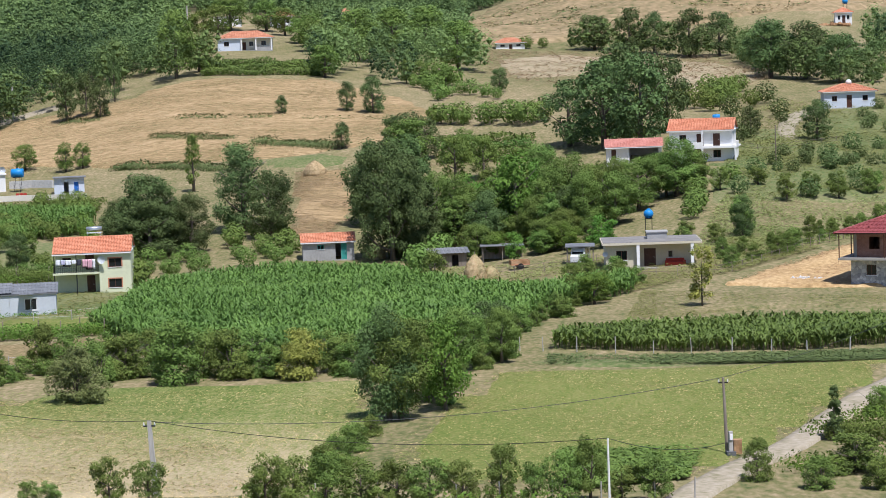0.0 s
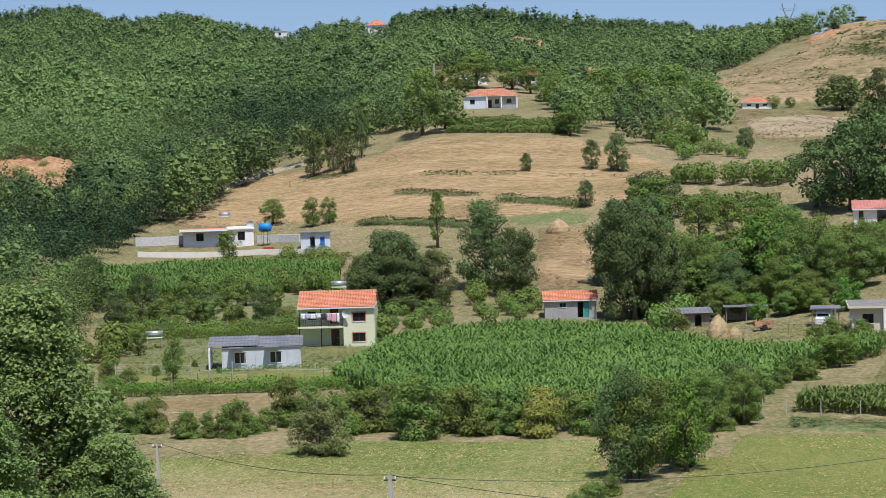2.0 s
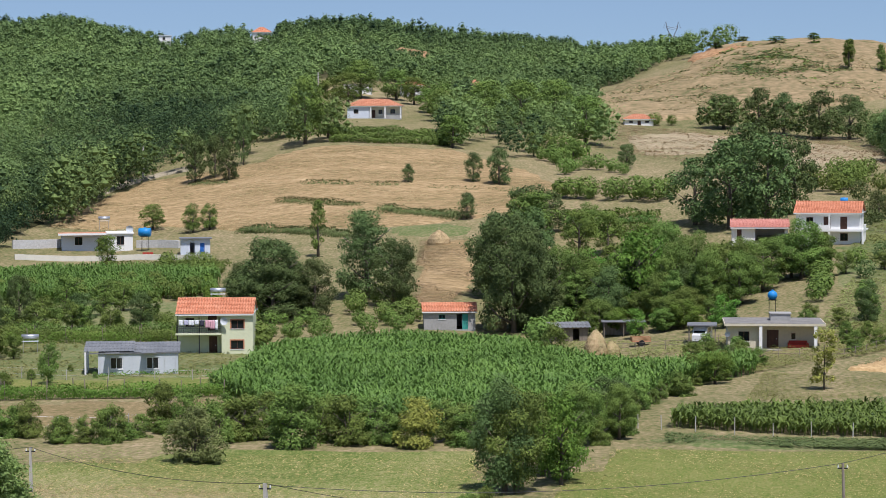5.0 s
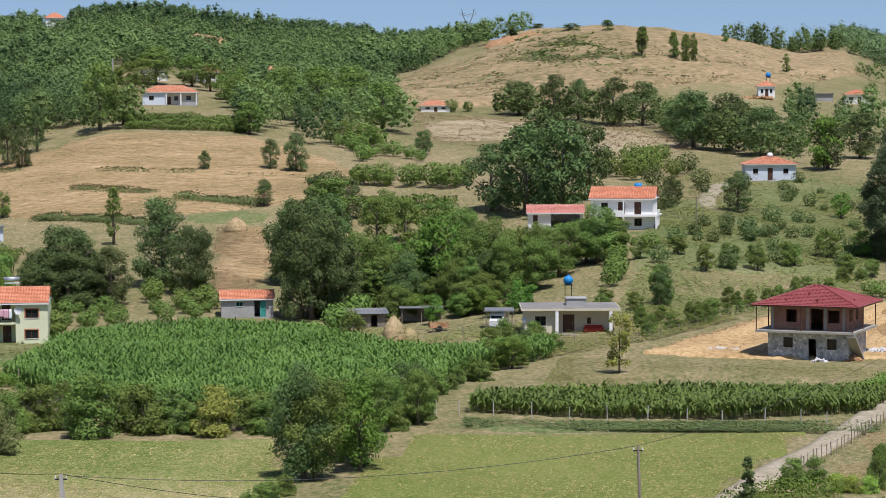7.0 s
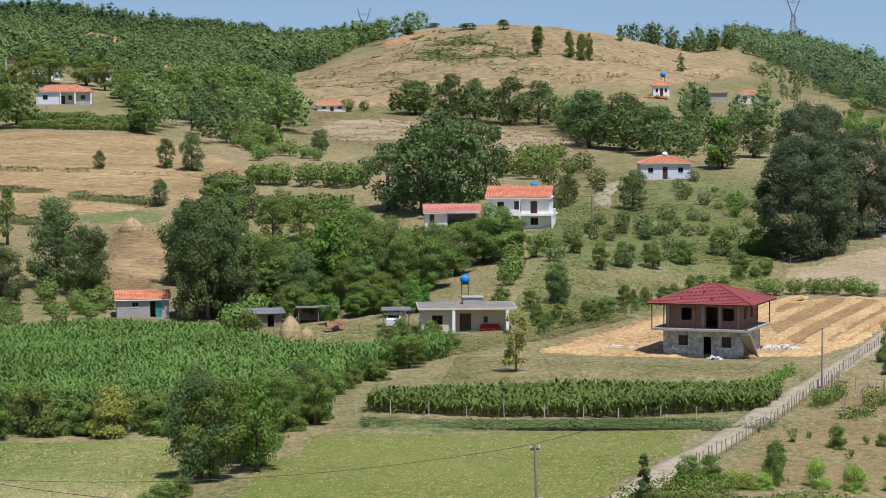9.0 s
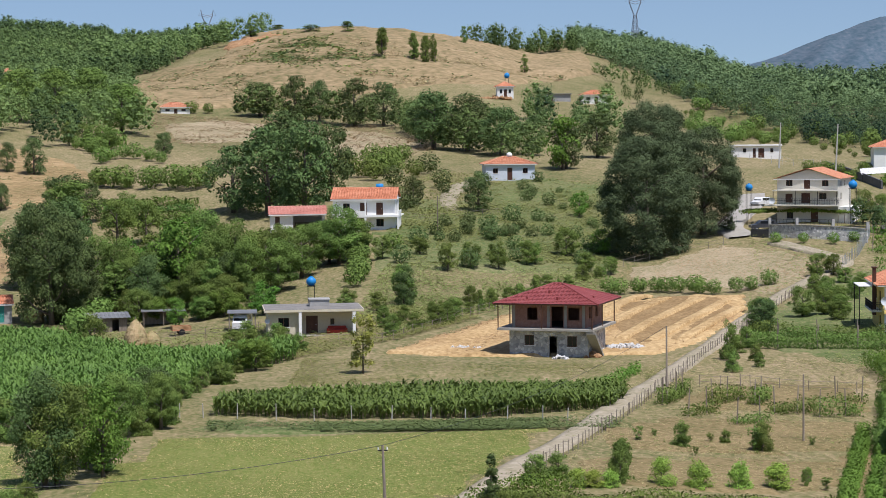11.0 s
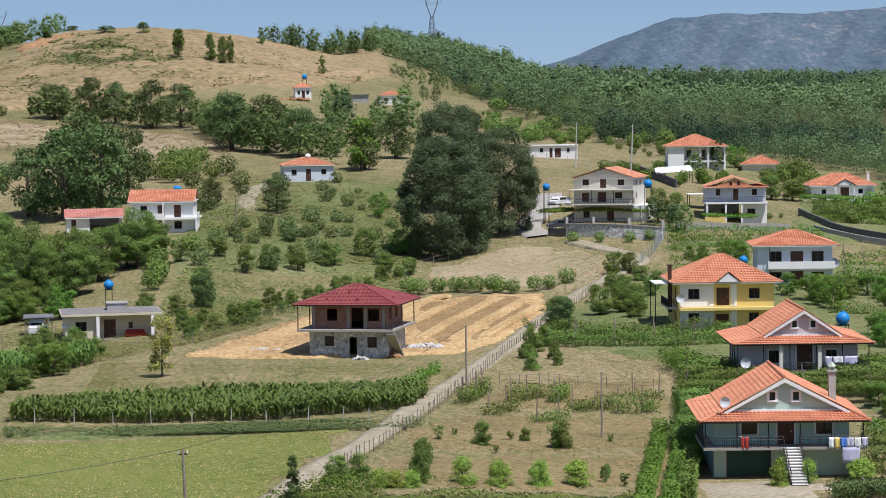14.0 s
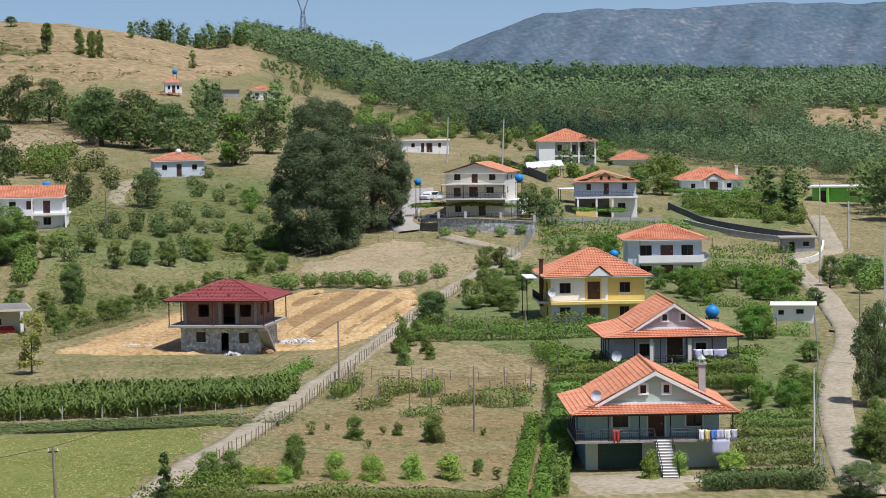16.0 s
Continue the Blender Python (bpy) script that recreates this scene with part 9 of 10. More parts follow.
plant("darkround", (-6.06, 158.2, 8.5, 4.9), (-3.45, 194.3, 4.7, 4.7), label="dark leafy tree in the hedge between meadows")
plant("round", (-5.09, 167.1, 6.4, 4.3), (-4.26, 181.0, 5.5, 4.1), label="green leafy tree in the hedge between meadows")
plant("bush", (-4.8, 250.1, 5.0, 4.3), (-1.58, 218.1, 2.5, 3.0))
plant("limefruit", (-0.77, 227.5, 3.6, 4.2), label="bright green bushy tree beside the corn")
plant("dense", (-5.81, 290.1, 15.8, 11.1))
plant("slim", (2.5, 710.3, 9.2, 4.6), (3.28, 708.1, 8.8, 3.9), (3.58, 695.2, 10.3, 3.1), (3.77, 699, 10.1, 2.8))


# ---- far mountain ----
# Blue-grey of distance haze is put into the mountain's base colours.
M["mountain"] = surface("haze_tinted_scrub_mountain", [(0.048, 0.083, 0.108), (0.075, 0.112, 0.142), (0.105, 0.135, 0.168), (0.23, 0.225, 0.225)], 0.006, 1.0, spread=0.36, coords="World", stretch=(1, 0.35, 1.6), fine=6, spec=0.0, grain=0.11)


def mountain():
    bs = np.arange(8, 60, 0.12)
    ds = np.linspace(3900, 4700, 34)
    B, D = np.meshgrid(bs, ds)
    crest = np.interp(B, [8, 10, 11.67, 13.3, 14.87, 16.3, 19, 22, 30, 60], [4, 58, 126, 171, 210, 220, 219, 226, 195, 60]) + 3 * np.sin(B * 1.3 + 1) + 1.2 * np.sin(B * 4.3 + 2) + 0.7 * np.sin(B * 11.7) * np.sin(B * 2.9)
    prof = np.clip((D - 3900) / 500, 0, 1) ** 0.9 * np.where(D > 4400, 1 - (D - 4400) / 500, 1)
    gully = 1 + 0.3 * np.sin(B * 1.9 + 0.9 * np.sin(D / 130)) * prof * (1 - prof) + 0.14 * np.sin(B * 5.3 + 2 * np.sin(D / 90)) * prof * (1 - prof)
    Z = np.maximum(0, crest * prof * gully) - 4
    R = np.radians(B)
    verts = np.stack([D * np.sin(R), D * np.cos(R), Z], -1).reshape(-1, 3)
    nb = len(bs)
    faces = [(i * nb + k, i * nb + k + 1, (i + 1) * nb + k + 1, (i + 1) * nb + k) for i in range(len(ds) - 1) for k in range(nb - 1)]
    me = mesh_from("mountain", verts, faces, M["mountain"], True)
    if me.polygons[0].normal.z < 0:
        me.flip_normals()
    return tagged(new("backdrop", me), "far mountain coloured blue-grey as haze, with bare pale patches", "mountain", kind="structure")


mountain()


# ---- pylons, poles and wires ----
M["galvanised"] = surface("dull_galvanised_steel", [(0.16, 0.175, 0.20), (0.20, 0.215, 0.24), (0.24, 0.255, 0.28)], 0.5, 0.6, metal=0.3)


def pylon(b, d, top_el, label):
    """A lattice pylon whose head stands at that angle over the viewer's level."""
    e = new("pylon")
    p = spot(b, d)
    height = EYE_Z + d * math.tan(radians(top_el)) - p.z
    e.matrix_basis = Matrix.Translation(p) @ Matrix.Rotation(radians(20 - b), 4, "Z")
    waist, r = height * 0.62, 0.11

    def half(z):
        return 1.9 + (0.55 - 1.9) * min(1, z / waist)
    bm = bmesh.new()
    levels = [waist * k / 7 for k in range(8)]
    for sx in (-1, 1):
        for sy in (-1, 1):
            tube(bm, [(sx * half(z), sy * half(z), z) for z in levels], [r] * 8, 4)
    for z0, z1 in zip(levels, levels[1:]):
        a, c = half(z0), half(z1)
        for s in (-1, 1):
            for p0, p1 in (((-a, s * a, z0), (c, s * c, z1)), ((a, s * a, z0), (-c, s * c, z1)), ((s * a, -a, z0), (s * c, c, z1)), ((s * a, a, z0), (s * c, -c, z1))):
                tube(bm, [p0, p1], [r * 0.6] * 2, 4)
    part("mast", bm, M["galvanised"], e)
    for s in (-1, 1):
        bm = bmesh.new()
        top = (s * 3.0, 0, height)
        for y in (-0.5, 0.5):
            tube(bm, [(s * 0.55, y, waist), (s * 2.6, y * 0.6, height * 0.85), top], [r] * 3, 4)
            for k in range(4):
                u = k / 4
                tube(bm, [(s * (0.55 + 2.05 * u), y, waist + (height * 0.85 - waist) * u), (s * (0.55 + 2.05 * (u + 0.25)), -y, waist + (height * 0.85 - waist) * (u + 0.25))], [r * 0.5] * 2, 4)
        tube(bm, [(s * 2.6, 0, height * 0.85), (s * 4.2, 0, height * 0.86), top], [r * 0.8] * 3, 4)
        part("arm", bm, M["galvanised"], e)
    bm = bmesh.new()
    tube(bm, [(-2.6, 0, height * 0.85), (0, 0, height * 0.82), (2.6, 0, height * 0.85)], [r] * 3, 4)
    tube(bm, [(-2.6, 0, height * 0.89), (0, 0, height * 0.86), (2.6, 0, height * 0.89)], [r] * 3, 4)
    part("crossbeam", bm, M["galvanised"], e)
    return tagged(e, label, "pylon", "power pylons")


pylon(8.83, 985.0, 2.98, "tall grey steel lattice pylon on the hill")
pylon(-1.85, 1080.0, 2.69, "tall grey steel lattice pylon behind the ridge")

TOPS = {}


def utility_pole(key, b, d, top_el, label, mat="pole", r=0.11, lean=(0, 0), arm=0.0, wood=False):
    """A pole whose head stands at the given angle over the viewer's level."""
    p = spot(b, d)
    h = EYE_Z + d * math.tan(radians(top_el)) - p.z
    e = new("utility_pole")
    e.matrix_basis = Matrix.Translation(p)
    tip = Vector((lean[0] * h, lean[1] * h, h))
    bm = bmesh.new()
    if wood:
        tube(bm, [(0, 0, -0.4), tip * 0.5, tip], [r, r * 0.85, r * 0.7], 8)
    else:
        a = r * 1.5
        vs = []
        for q, s in ((Vector((0, 0, -0.4)), a), (tip, a * 0.55)):
            vs.append([bm.verts.new(q + Vector((sx * s, sy * s, 0))) for sx, sy in ((-1, -0.7), (1, -0.7), (1, 0.7), (-1, 0.7))])
        for k in range(4):
            bm.faces.new((vs[0][k], vs[0][(k + 1) % 4], vs[1][(k + 1) % 4], vs[1][k]))
        bm.faces.new(vs[1])
    part("shaft", bm, M[mat], e)
    if arm:
        bm = bmesh.new()
        box(bm, tip.x - arm, tip.x + arm, tip.y - 0.04, tip.y + 0.04, h - 0.35, h - 0.27)
        part("crossarm", bm, M["iron"], e)
        for s in (-arm * 0.9, arm * 0.9, 0):
            bm = bmesh.new()
            tube(bm, [(tip.x + s, tip.y, h - 0.27), (tip.x + s, tip.y, h - 0.1)], [0.05, 0.035], 6)
            part("insulator", bm, M["trim"], e)
    TOPS[key] = p + tip
    return tagged(e, label, "utility pole", "utility poles")


utility_pole("a", -12.01, 131.3, -8.8, "leaning pale concrete utility pole in the field", r=0.13, lean=(-0.055, 0), arm=0.35)
utility_pole("b", -0.54, 119.6, -9.7, "pale slim metal utility pole beside fruit trees", mat="trim", r=0.07, wood=True)
utility_pole("c", 2.46, 137.1, -8.25, "dark wooden utility pole beside the track", mat="oldwood", r=0.11, lean=(-0.03, 0), arm=0.3, wood=True)
utility_pole("d", -17.93, 162.5, -7.77, "slim concrete utility pole with crossarm", r=0.09, arm=0.35)
utility_pole("e", 9.58, 196.7, -5.31, "tall dark wooden utility pole beside the track", mat="oldwood", r=0.1, wood=True)
utility_pole("f", 12.98, 180.2, -6.5, "dark wooden pole in the garden", mat="oldwood", r=0.09, wood=True)
utility_pole("g", -15.07, 487.5, -0.33, "pale concrete utility pole at the wood's edge", r=0.16)
utility_pole("h", -12.35, 526.3, 0.54, "pale concrete utility pole at the wood's edge", r=0.16)
utility_pole("i", -10.7, 660.0, 1.48, "pale concrete utility pole near the bungalow", r=0.18)
utility_pole("j", 21.66, 292.7, -2.0, "grey utility pole beside the village road", r=0.07)
utility_pole("k", 23.24, 240.6, -3.1, "grey utility pole beside the village road", r=0.07)
utility_pole("l", 22.63, 214.6, -4.6, "short dark wooden pole beside the road", mat="oldwood", r=0.08, wood=True)
utility_pole("m", 22.36, 339.7, -2.45, "pale utility pole beside the upper road", r=0.12)
utility_pole("n", 12.38, 440.0, -0.25, "pale slim pole beside the flat building", r=0.1, lean=(0.04, 0))
utility_pole("o", 13.75, 400.0, -0.3, "leaning pale slim pole behind the cream house", r=0.1, lean=(0.05, 0))
utility_pole("p", 3.85, 330.0, -2.0, "slim wooden pole on the slope", mat="oldwood", r=0.1, wood=True)
utility_pole("q", 21.5, 168.0, -6.6, "short pale metal pole beside the lane", mat="trim", r=0.06, wood=True)


def cable(p, q, sag, label="thin dark overhead cable between poles"):
    p, q = Vector(p), Vector(q)
    bm = bmesh.new()
    n = 14
    tube(bm, [p.lerp(q, k / n) - Vector((0, 0, 4 * sag * (k / n) * (1 - k / n))) for k in range(n + 1)], [0.016] * (n + 1), 4)
    me = bpy.data.meshes.new("cable")
    bm.to_mesh(me)
    bm.free()
    me.materials.append(M["iron"])
    tagged(new("cable", me), label, "cable", "overhead cables")


cable(TOPS["d"], TOPS["a"], 0.7)
cable(TOPS["a"], TOPS["b"], 0.8)
cable(TOPS["a"] + Vector((0.3, 0, -0.1)), TOPS["c"], 1.0)
cable(TOPS["b"], TOPS["c"] - Vector((0, 0, 4.0)), 0.5)
cable(TOPS["c"], TOPS["e"], 1.0)
cable(TOPS["d"], spot(-26, 150, 6.5), 0.8)
cable(TOPS["j"], TOPS["k"], 1.0)
cable(TOPS["g"], TOPS["h"], 1.2)

cab = new("meter_box")
cab.matrix_basis = Matrix.Translation(spot(2.56, 136.6)) @ Matrix.Rotation(0.2, 4, "Z")
part("plinth", boxes((-0.3, 0.25, -0.25, 0.25, -0.2, 0.3)), M["darkgrey"], cab)
part("pillar", boxes((-0.14, 0.1, -0.13, 0.13, 0.3, 1.5)), M["pole"], cab)
part("cabinet", boxes((0.14, 0.62, -0.2, 0.2, 0.1, 1.0)), M["earth"], cab, "rust-red metal cabinet")
part("meter", boxes((-0.12, 0.08, -0.2, -0.132, 1.0, 1.35)), M["trim"], cab)
tagged(cab, "rusty meter cabinet at the foot of a pole", "cabinet")


# ---- fences and walls ----
def fence(pairs, height, gap, label, rails=2, mat="oldwood", r=0.045, wobble=0.08):
    """Posts and rails along a line; every post is a part."""
    line = smooth_line(plan(pairs), gap)
    e = new("fence")
    o = Vector((line[0][0], line[0][1], float(land(*line[0]))))
    e.matrix_basis = Matrix.Translation(o)
    tips = []
    for i, (x, y) in enumerate(line):
        p = Vector((x, y, float(land(x, y)))) - o
        h = height * random.uniform(0.8, 1.12)
        t = p + Vector((random.uniform(-wobble, wobble), random.uniform(-wobble, wobble), h))
        bm = bmesh.new()
        tube(bm, [p - Vector((0, 0, 0.3)), t], [r, r * 0.8], 5)
        part("post", bm, M[mat], e)
        tips.append((p, t))
    for k in range(rails):
        u = 0.9 - 0.45 * k
        bm = bmesh.new()
        pts = [p.lerp(t, u) for p, t in tips]
        tube(bm, pts, [0.016 if mat == "oldwood" else 0.006] * len(pts), 4)
        part("rail", bm, M["oldwood"] if mat == "oldwood" else M["steel"], e)
    return tagged(e, label, "fence", "fences")


fence([(12.83, 283.7), (11.45, 252.2), (10.0, 217.8), (8.6, 188.0), (7.45, 171.3), (6.4, 158.0)], 1.15, 1.3, "weathered wooden stake fence along the track")
fence([(0.43, 245.6), (2.41, 245.0), (3.69, 254.5), (5.12, 269.0), (7.2, 291.0)], 1.1, 2.0, "rough wooden stake fence beside the straw field")
fence([(-2.69, 193.3), (0.68, 189.6), (4.51, 186.3), (7.08, 184.7)], 1.3, 2.6, "pale stake fence along the corn", 0, "pole", 0.05)
fence([(-18.9, 241.5), (-16, 238.0), (-13.9, 236.3), (-12.9, 238)], 1.4, 3.2, "pale posts with wire round the garden", 2, "pole", 0.05)
fence([(-18.9, 197.0), (-15.5, 197.0), (-12.6, 195.0)], 1.6, 3.4, "pale vineyard posts with wire", 2, "pole", 0.05)
fence([(21.75, 160.0), (21.55, 178.0), (21.6, 214.8), (21.5, 255.0)], 1.6, 2.6, "grey mesh fence along the village road", 3, "steel", 0.04)
fence([(14.6, 337.0), (14.31, 314.9), (13.95, 303.5)], 1.7, 1.1, "pale mesh fence beside the stone wall", 3, "steel", 0.05)
fence([(8.5, 318.0), (9.6, 325.0), (11.0, 330.0)], 1.2, 2.4, "rough stake fence below the great trees")
fence([(-9.6, 124.0), (-8.0, 122.6), (-6.4, 121.4), (-4.4, 120.6), (-2.0, 120.5), (1.6, 121.0)], 1.5, 2.4, "pale garden posts among fruit trees", 0, "pole", 0.05)
fence([(14.3, 205.0), (12.4, 206.5), (10.4, 208.5)], 1.2, 2.2, "thin wooden stakes across the garden")
fence([(11.0, 470.0), (12.2, 455.0), (13.4, 441.0)], 1.5, 3.0, "pale stake fence below the flat building", 2, "pole", 0.06)
fence([(2.3, 352.0), (3.4, 345.0), (4.6, 351.0), (5.6, 362.0)], 1.2, 3.5, "thin stake fence round the orchard slope")


def stone_material(name, size):
    """Rubble: stones of many greys with recessed joints."""
    m = bpy.data.materials.new(name)
    m.use_nodes = True
    n, link = m.node_tree.nodes, m.node_tree.links
    b = n["Principled BSDF"]
    b.inputs["Roughness"].default_value = 0.9
    geo = n.new("ShaderNodeTexCoord")
    v, w = n.new("ShaderNodeTexVoronoi"), n.new("ShaderNodeTexVoronoi")
    w.feature = "DISTANCE_TO_EDGE"
    for node in (v, w):
        node.inputs["Scale"].default_value = 1 / size
        link.new(geo.outputs["Object"], node.inputs["Vector"])
    sep = n.new("ShaderNodeSeparateColor")
    link.new(v.outputs["Color"], sep.inputs["Color"])
    ramp = n.new("ShaderNodeValToRGB")
    ramp.color_ramp.elements[0].color, ramp.color_ramp.elements[1].color = (0.26, 0.265, 0.28, 1), (0.74, 0.73, 0.70, 1)
    link.new(sep.outputs[0], ramp.inputs["Fac"])
    edge = n.new("ShaderNodeMapRange")
    edge.inputs["From Max"].default_value = 0.1
    link.new(w.outputs["Distance"], edge.inputs["Value"])
    mix = n.new("ShaderNodeMix")
    mix.data_type = "RGBA"
    mix.inputs["A"].default_value = (0.46, 0.45, 0.43, 1)
    link.new(edge.outputs["Result"], mix.inputs["Factor"])
    link.new(ramp.outputs["Color"], mix.inputs["B"])
    link.new(mix.outputs["Result"], b.inputs["Base Color"])
    bp = n.new("ShaderNodeBump")
    bp.inputs["Distance"].default_value = 0.05
    link.new(edge.outputs["Result"], bp.inputs["Height"])
    link.new(bp.outputs["Normal"], b.inputs["Normal"])
    return m


M["rubble"] = stone_material("rubble_masonry", 0.34)
for ob in st.children:
    if ob.type == "MESH" and ob.data.materials[0] == M["mortar"]:
        ob.data.materials[0] = M["rubble"]


def long_wall(pairs, height, mat, label, thick=0.3, name="garden_wall", coping=None, down=0.8, rail=False):
    line = smooth_line(plan(pairs), 2.0)
    e = new(name)
    o = Vector((line[0][0], line[0][1], float(land(*line[0]))))
    e.matrix_basis = Matrix.Translation(o)
    t = np.gradient(line, axis=0)
    t /= np.linalg.norm(t, axis=1)[:, None]
    nr = np.c_[-t[:, 1], t[:, 0]] * thick / 2

    def strip(z0, z1, grow):
        verts, faces = [], []
        for (x, y), (nx, ny) in zip(line, nr * grow):
            g = float(land(x, y)) - o.z
            for sx, zz in ((-1, z0), (1, z0), (1, z1), (-1, z1)):
                verts.append((x + nx * sx - o.x, y + ny * sx - o.y, g + zz))
        for i in range(len(line) - 1):
            for k in range(4):
                faces.append((i * 4 + k, i * 4 + (k + 1) % 4, i * 4 + 4 + (k + 1) % 4, i * 4 + 4 + k))
        faces += [(0, 1, 2, 3), tuple(len(line) * 4 - 4 + k for k in (3, 2, 1, 0))]
        return verts, faces
    part_mesh("wall", mesh_from("wall", *strip(-down, height, 1), mat), e)
    if coping:
        part_mesh("coping", mesh_from("coping", *strip(height, height + 0.1, 1.4), coping), e)
    if rail:
        for i, (x, y) in enumerate(line):
            z = float(land(x, y)) - o.z + height
            if i % 2 == 0:
                part("pillar", boxes((x - o.x - 0.2, x - o.x + 0.2, y - o.y - 0.2, y - o.y + 0.2, z, z + 1.05)), M["mortar"], e)
            else:
                bm = bmesh.new()
                a, c = line[i - 1], line[min(i + 1, len(line) - 1)]
                for hh_ in (0.25, 0.85):
                    tube(bm, [(a[0] - o.x, a[1] - o.y, z + hh_), (c[0] - o.x, c[1] - o.y, z + hh_)], [0.03] * 2, 4)
                for q in range(9):
                    u = q / 8
                    px, py = a[0] + (c[0] - a[0]) * u - o.x, a[1] + (c[1] - a[1]) * u - o.y
                    tube(bm, [(px, py, z + 0.1), (px, py, z + 0.85)], [0.02] * 2, 4)
                part("railing", bm, M["iron"], e)
    return tagged(e, label, "wall")


M["whitestone"] = surface("pale_broken_stone", [(0.36, 0.35, 0.33), (0.52, 0.51, 0.49), (0.66, 0.65, 0.63)], 3, 0.9, 0.02)
long_wall([(12.15, 336.0), (13.24, 331.5), (14.55, 329.0)], 1.9, M["rubble"], "rubble stone terrace wall with iron railing", 0.5, "stone_wall", M["concrete"], rail=True)
long_wall([(11.7, 339.0), (12.15, 336.0)], 1.2, M["darkgrey"], "dark block wall beside the driveway", 0.3)
long_wall([(17.93, 379.0), (18.5, 369.0), (18.95, 363.0), (20.1, 355.0), (21.45, 349.0)], 1.3, M["darkgrey"], "dark grey block wall stepping down the slope")
long_wall([(18.3, 362.0), (19.6, 352.0), (21.3, 344.0)], 1.0, M["grey"], "low grey concrete wall below the block wall")
long_wall([(14.88, 341.0), (16.2, 348.0), (17.71, 357.0)], 1.1, M["concrete"], "low pale concrete wall along the yard")
long_wall([(-18.25, 383.0), (-16.8, 385.0), (-15.0, 384.0), (-13.4, 378.0)], 0.9, M["offwhite"], "low white parapet wall of the terrace")
long_wall([(-18.3, 399.0), (-17.6, 402.0), (-17.05, 404.0)], 1.5, M["whitestone"], "stepped pale stone retaining wall behind the terrace", 0.4)
long_wall([(-15.25, 402.0), (-14.7, 400.0), (-14.2, 397.0)], 1.3, M["whitestone"], "pale stone retaining wall behind the tank", 0.4)
long_wall([(13.55, 440.0), (14.3, 418.0), (14.9, 404.0)], 1.5, M["darkgrey"], "dark block wall behind the houses")
long_wall([(21.75, 343.0), (21.6, 325.0), (20.9, 315.0)], 0.9, M["offwhite"], "low pale wall along the road bend")


# ---- haystacks, rubble, vehicles ----
def haystack(b, d, w, h, label, pole=True, tarp=False):
    e = new("haystack")
    e.matrix_basis = Matrix.Translation(spot(b, d))
    bm = bmesh.new()
    prof = [(-0.15, 1.0), (0.2, 1.06), (0.45, 0.98), (0.7, 0.72), (0.88, 0.4), (1.0, 0.1)] if not tarp else [(-0.15, 1.0), (0.3, 1.02), (0.7, 0.98), (0.9, 0.85), (1.0, 0.5)]
    rings = []
    for z, r in prof:
        rings.append([bm.verts.new(((w / 2) * r * math.cos(a * math.pi / 12) * (1 + 0.1 * noise.noise((a, z * 5, w))), (w / 2) * r * math.sin(a * math.pi / 12) * (1 + 0.1 * noise.noise((a + 9, z * 5, w))), h * z + 0.05 * noise.noise((a * 1.7, z, 3)))) for a in range(24)])
    for r0, r1 in zip(rings, rings[1:]):
        for k in range(24):
            bm.faces.new((r0[k], r0[(k + 1) % 24], r1[(k + 1) % 24], r1[k]))
    bm.faces.new(rings[-1])
    part("hay_body", bm, M["hay"], e)
    rng = np.random.default_rng(int(d))
    n = 900
    a, z = rng.uniform(0, 2 * math.pi, n), rng.uniform(0, 1, n)
    rad = np.interp(z, [p[0] for p in prof], [p[1] for p in prof]) * w / 2
    pos = np.c_[rad * np.cos(a), rad * np.sin(a), z * h]
    part_mesh("loose_hay", quads("loose_hay", leaf_quads(rng, pos, 0.22, np.c_[np.cos(a), np.sin(a), 0.3 + 0 * a], droop=0.6), M["leaf_drygrass"]), e)
    if pole:
        post(e, 0, 0, 0, h + 0.35, 0.04, "oldwood", "pole")
    return tagged(e, label, "haystack", "haystacks")


haystack(-7.69, 375.0, 3.6, 2.5, "pale conical haystack round a pole")
haystack(-6.25, 292.7, 2.5, 1.7, "squat golden haystack beside the shed", False, True)
haystack(-3.75, 258.0, 2.5, 3.0, "tall pale haystack leaning by the yard")
haystack(-3.35, 258.5, 1.8, 1.5, "small slumped pile of pale hay", False)


def stone_pile(b, d, length, width, height, count, label, mat, size=(0.15, 0.4), seed=1, name="stone_pile"):
    """Loose stones heaped along the view's width."""
    rng = np.random.default_rng(seed)
    e = new(name)
    e.matrix_basis = Matrix.Translation(spot(b, d)) @ Matrix.Rotation(radians(-b), 4, "Z")
    bm = bmesh.new()
    for _ in range(count):
        x, y = rng.uniform(-0.5, 0.5) * length, rng.normal() * width * 0.28
        z = height * max(0, 1 - (2 * x / length) ** 2) * math.exp(-(y / width) ** 2 * 4) * rng.uniform(0.2, 1)
        r = rng.uniform(*size)
        q = bmesh.ops.create_icosphere(bm, subdivisions=1, radius=r)
        turn = Matrix.Rotation(rng.uniform(0, 6), 3, Vector(rng.normal(size=3)).normalized())
        for v in q["verts"]:
            v.co = turn @ Vector((v.co.x * 1.2, v.co.y * 0.9, v.co.z * 0.7)) * rng.uniform(0.85, 1.15) + Vector((x, y, z))
    part("rubble", bm, mat, e)["kind"] = "stuff"
    return tagged(e, label, "stone pile")


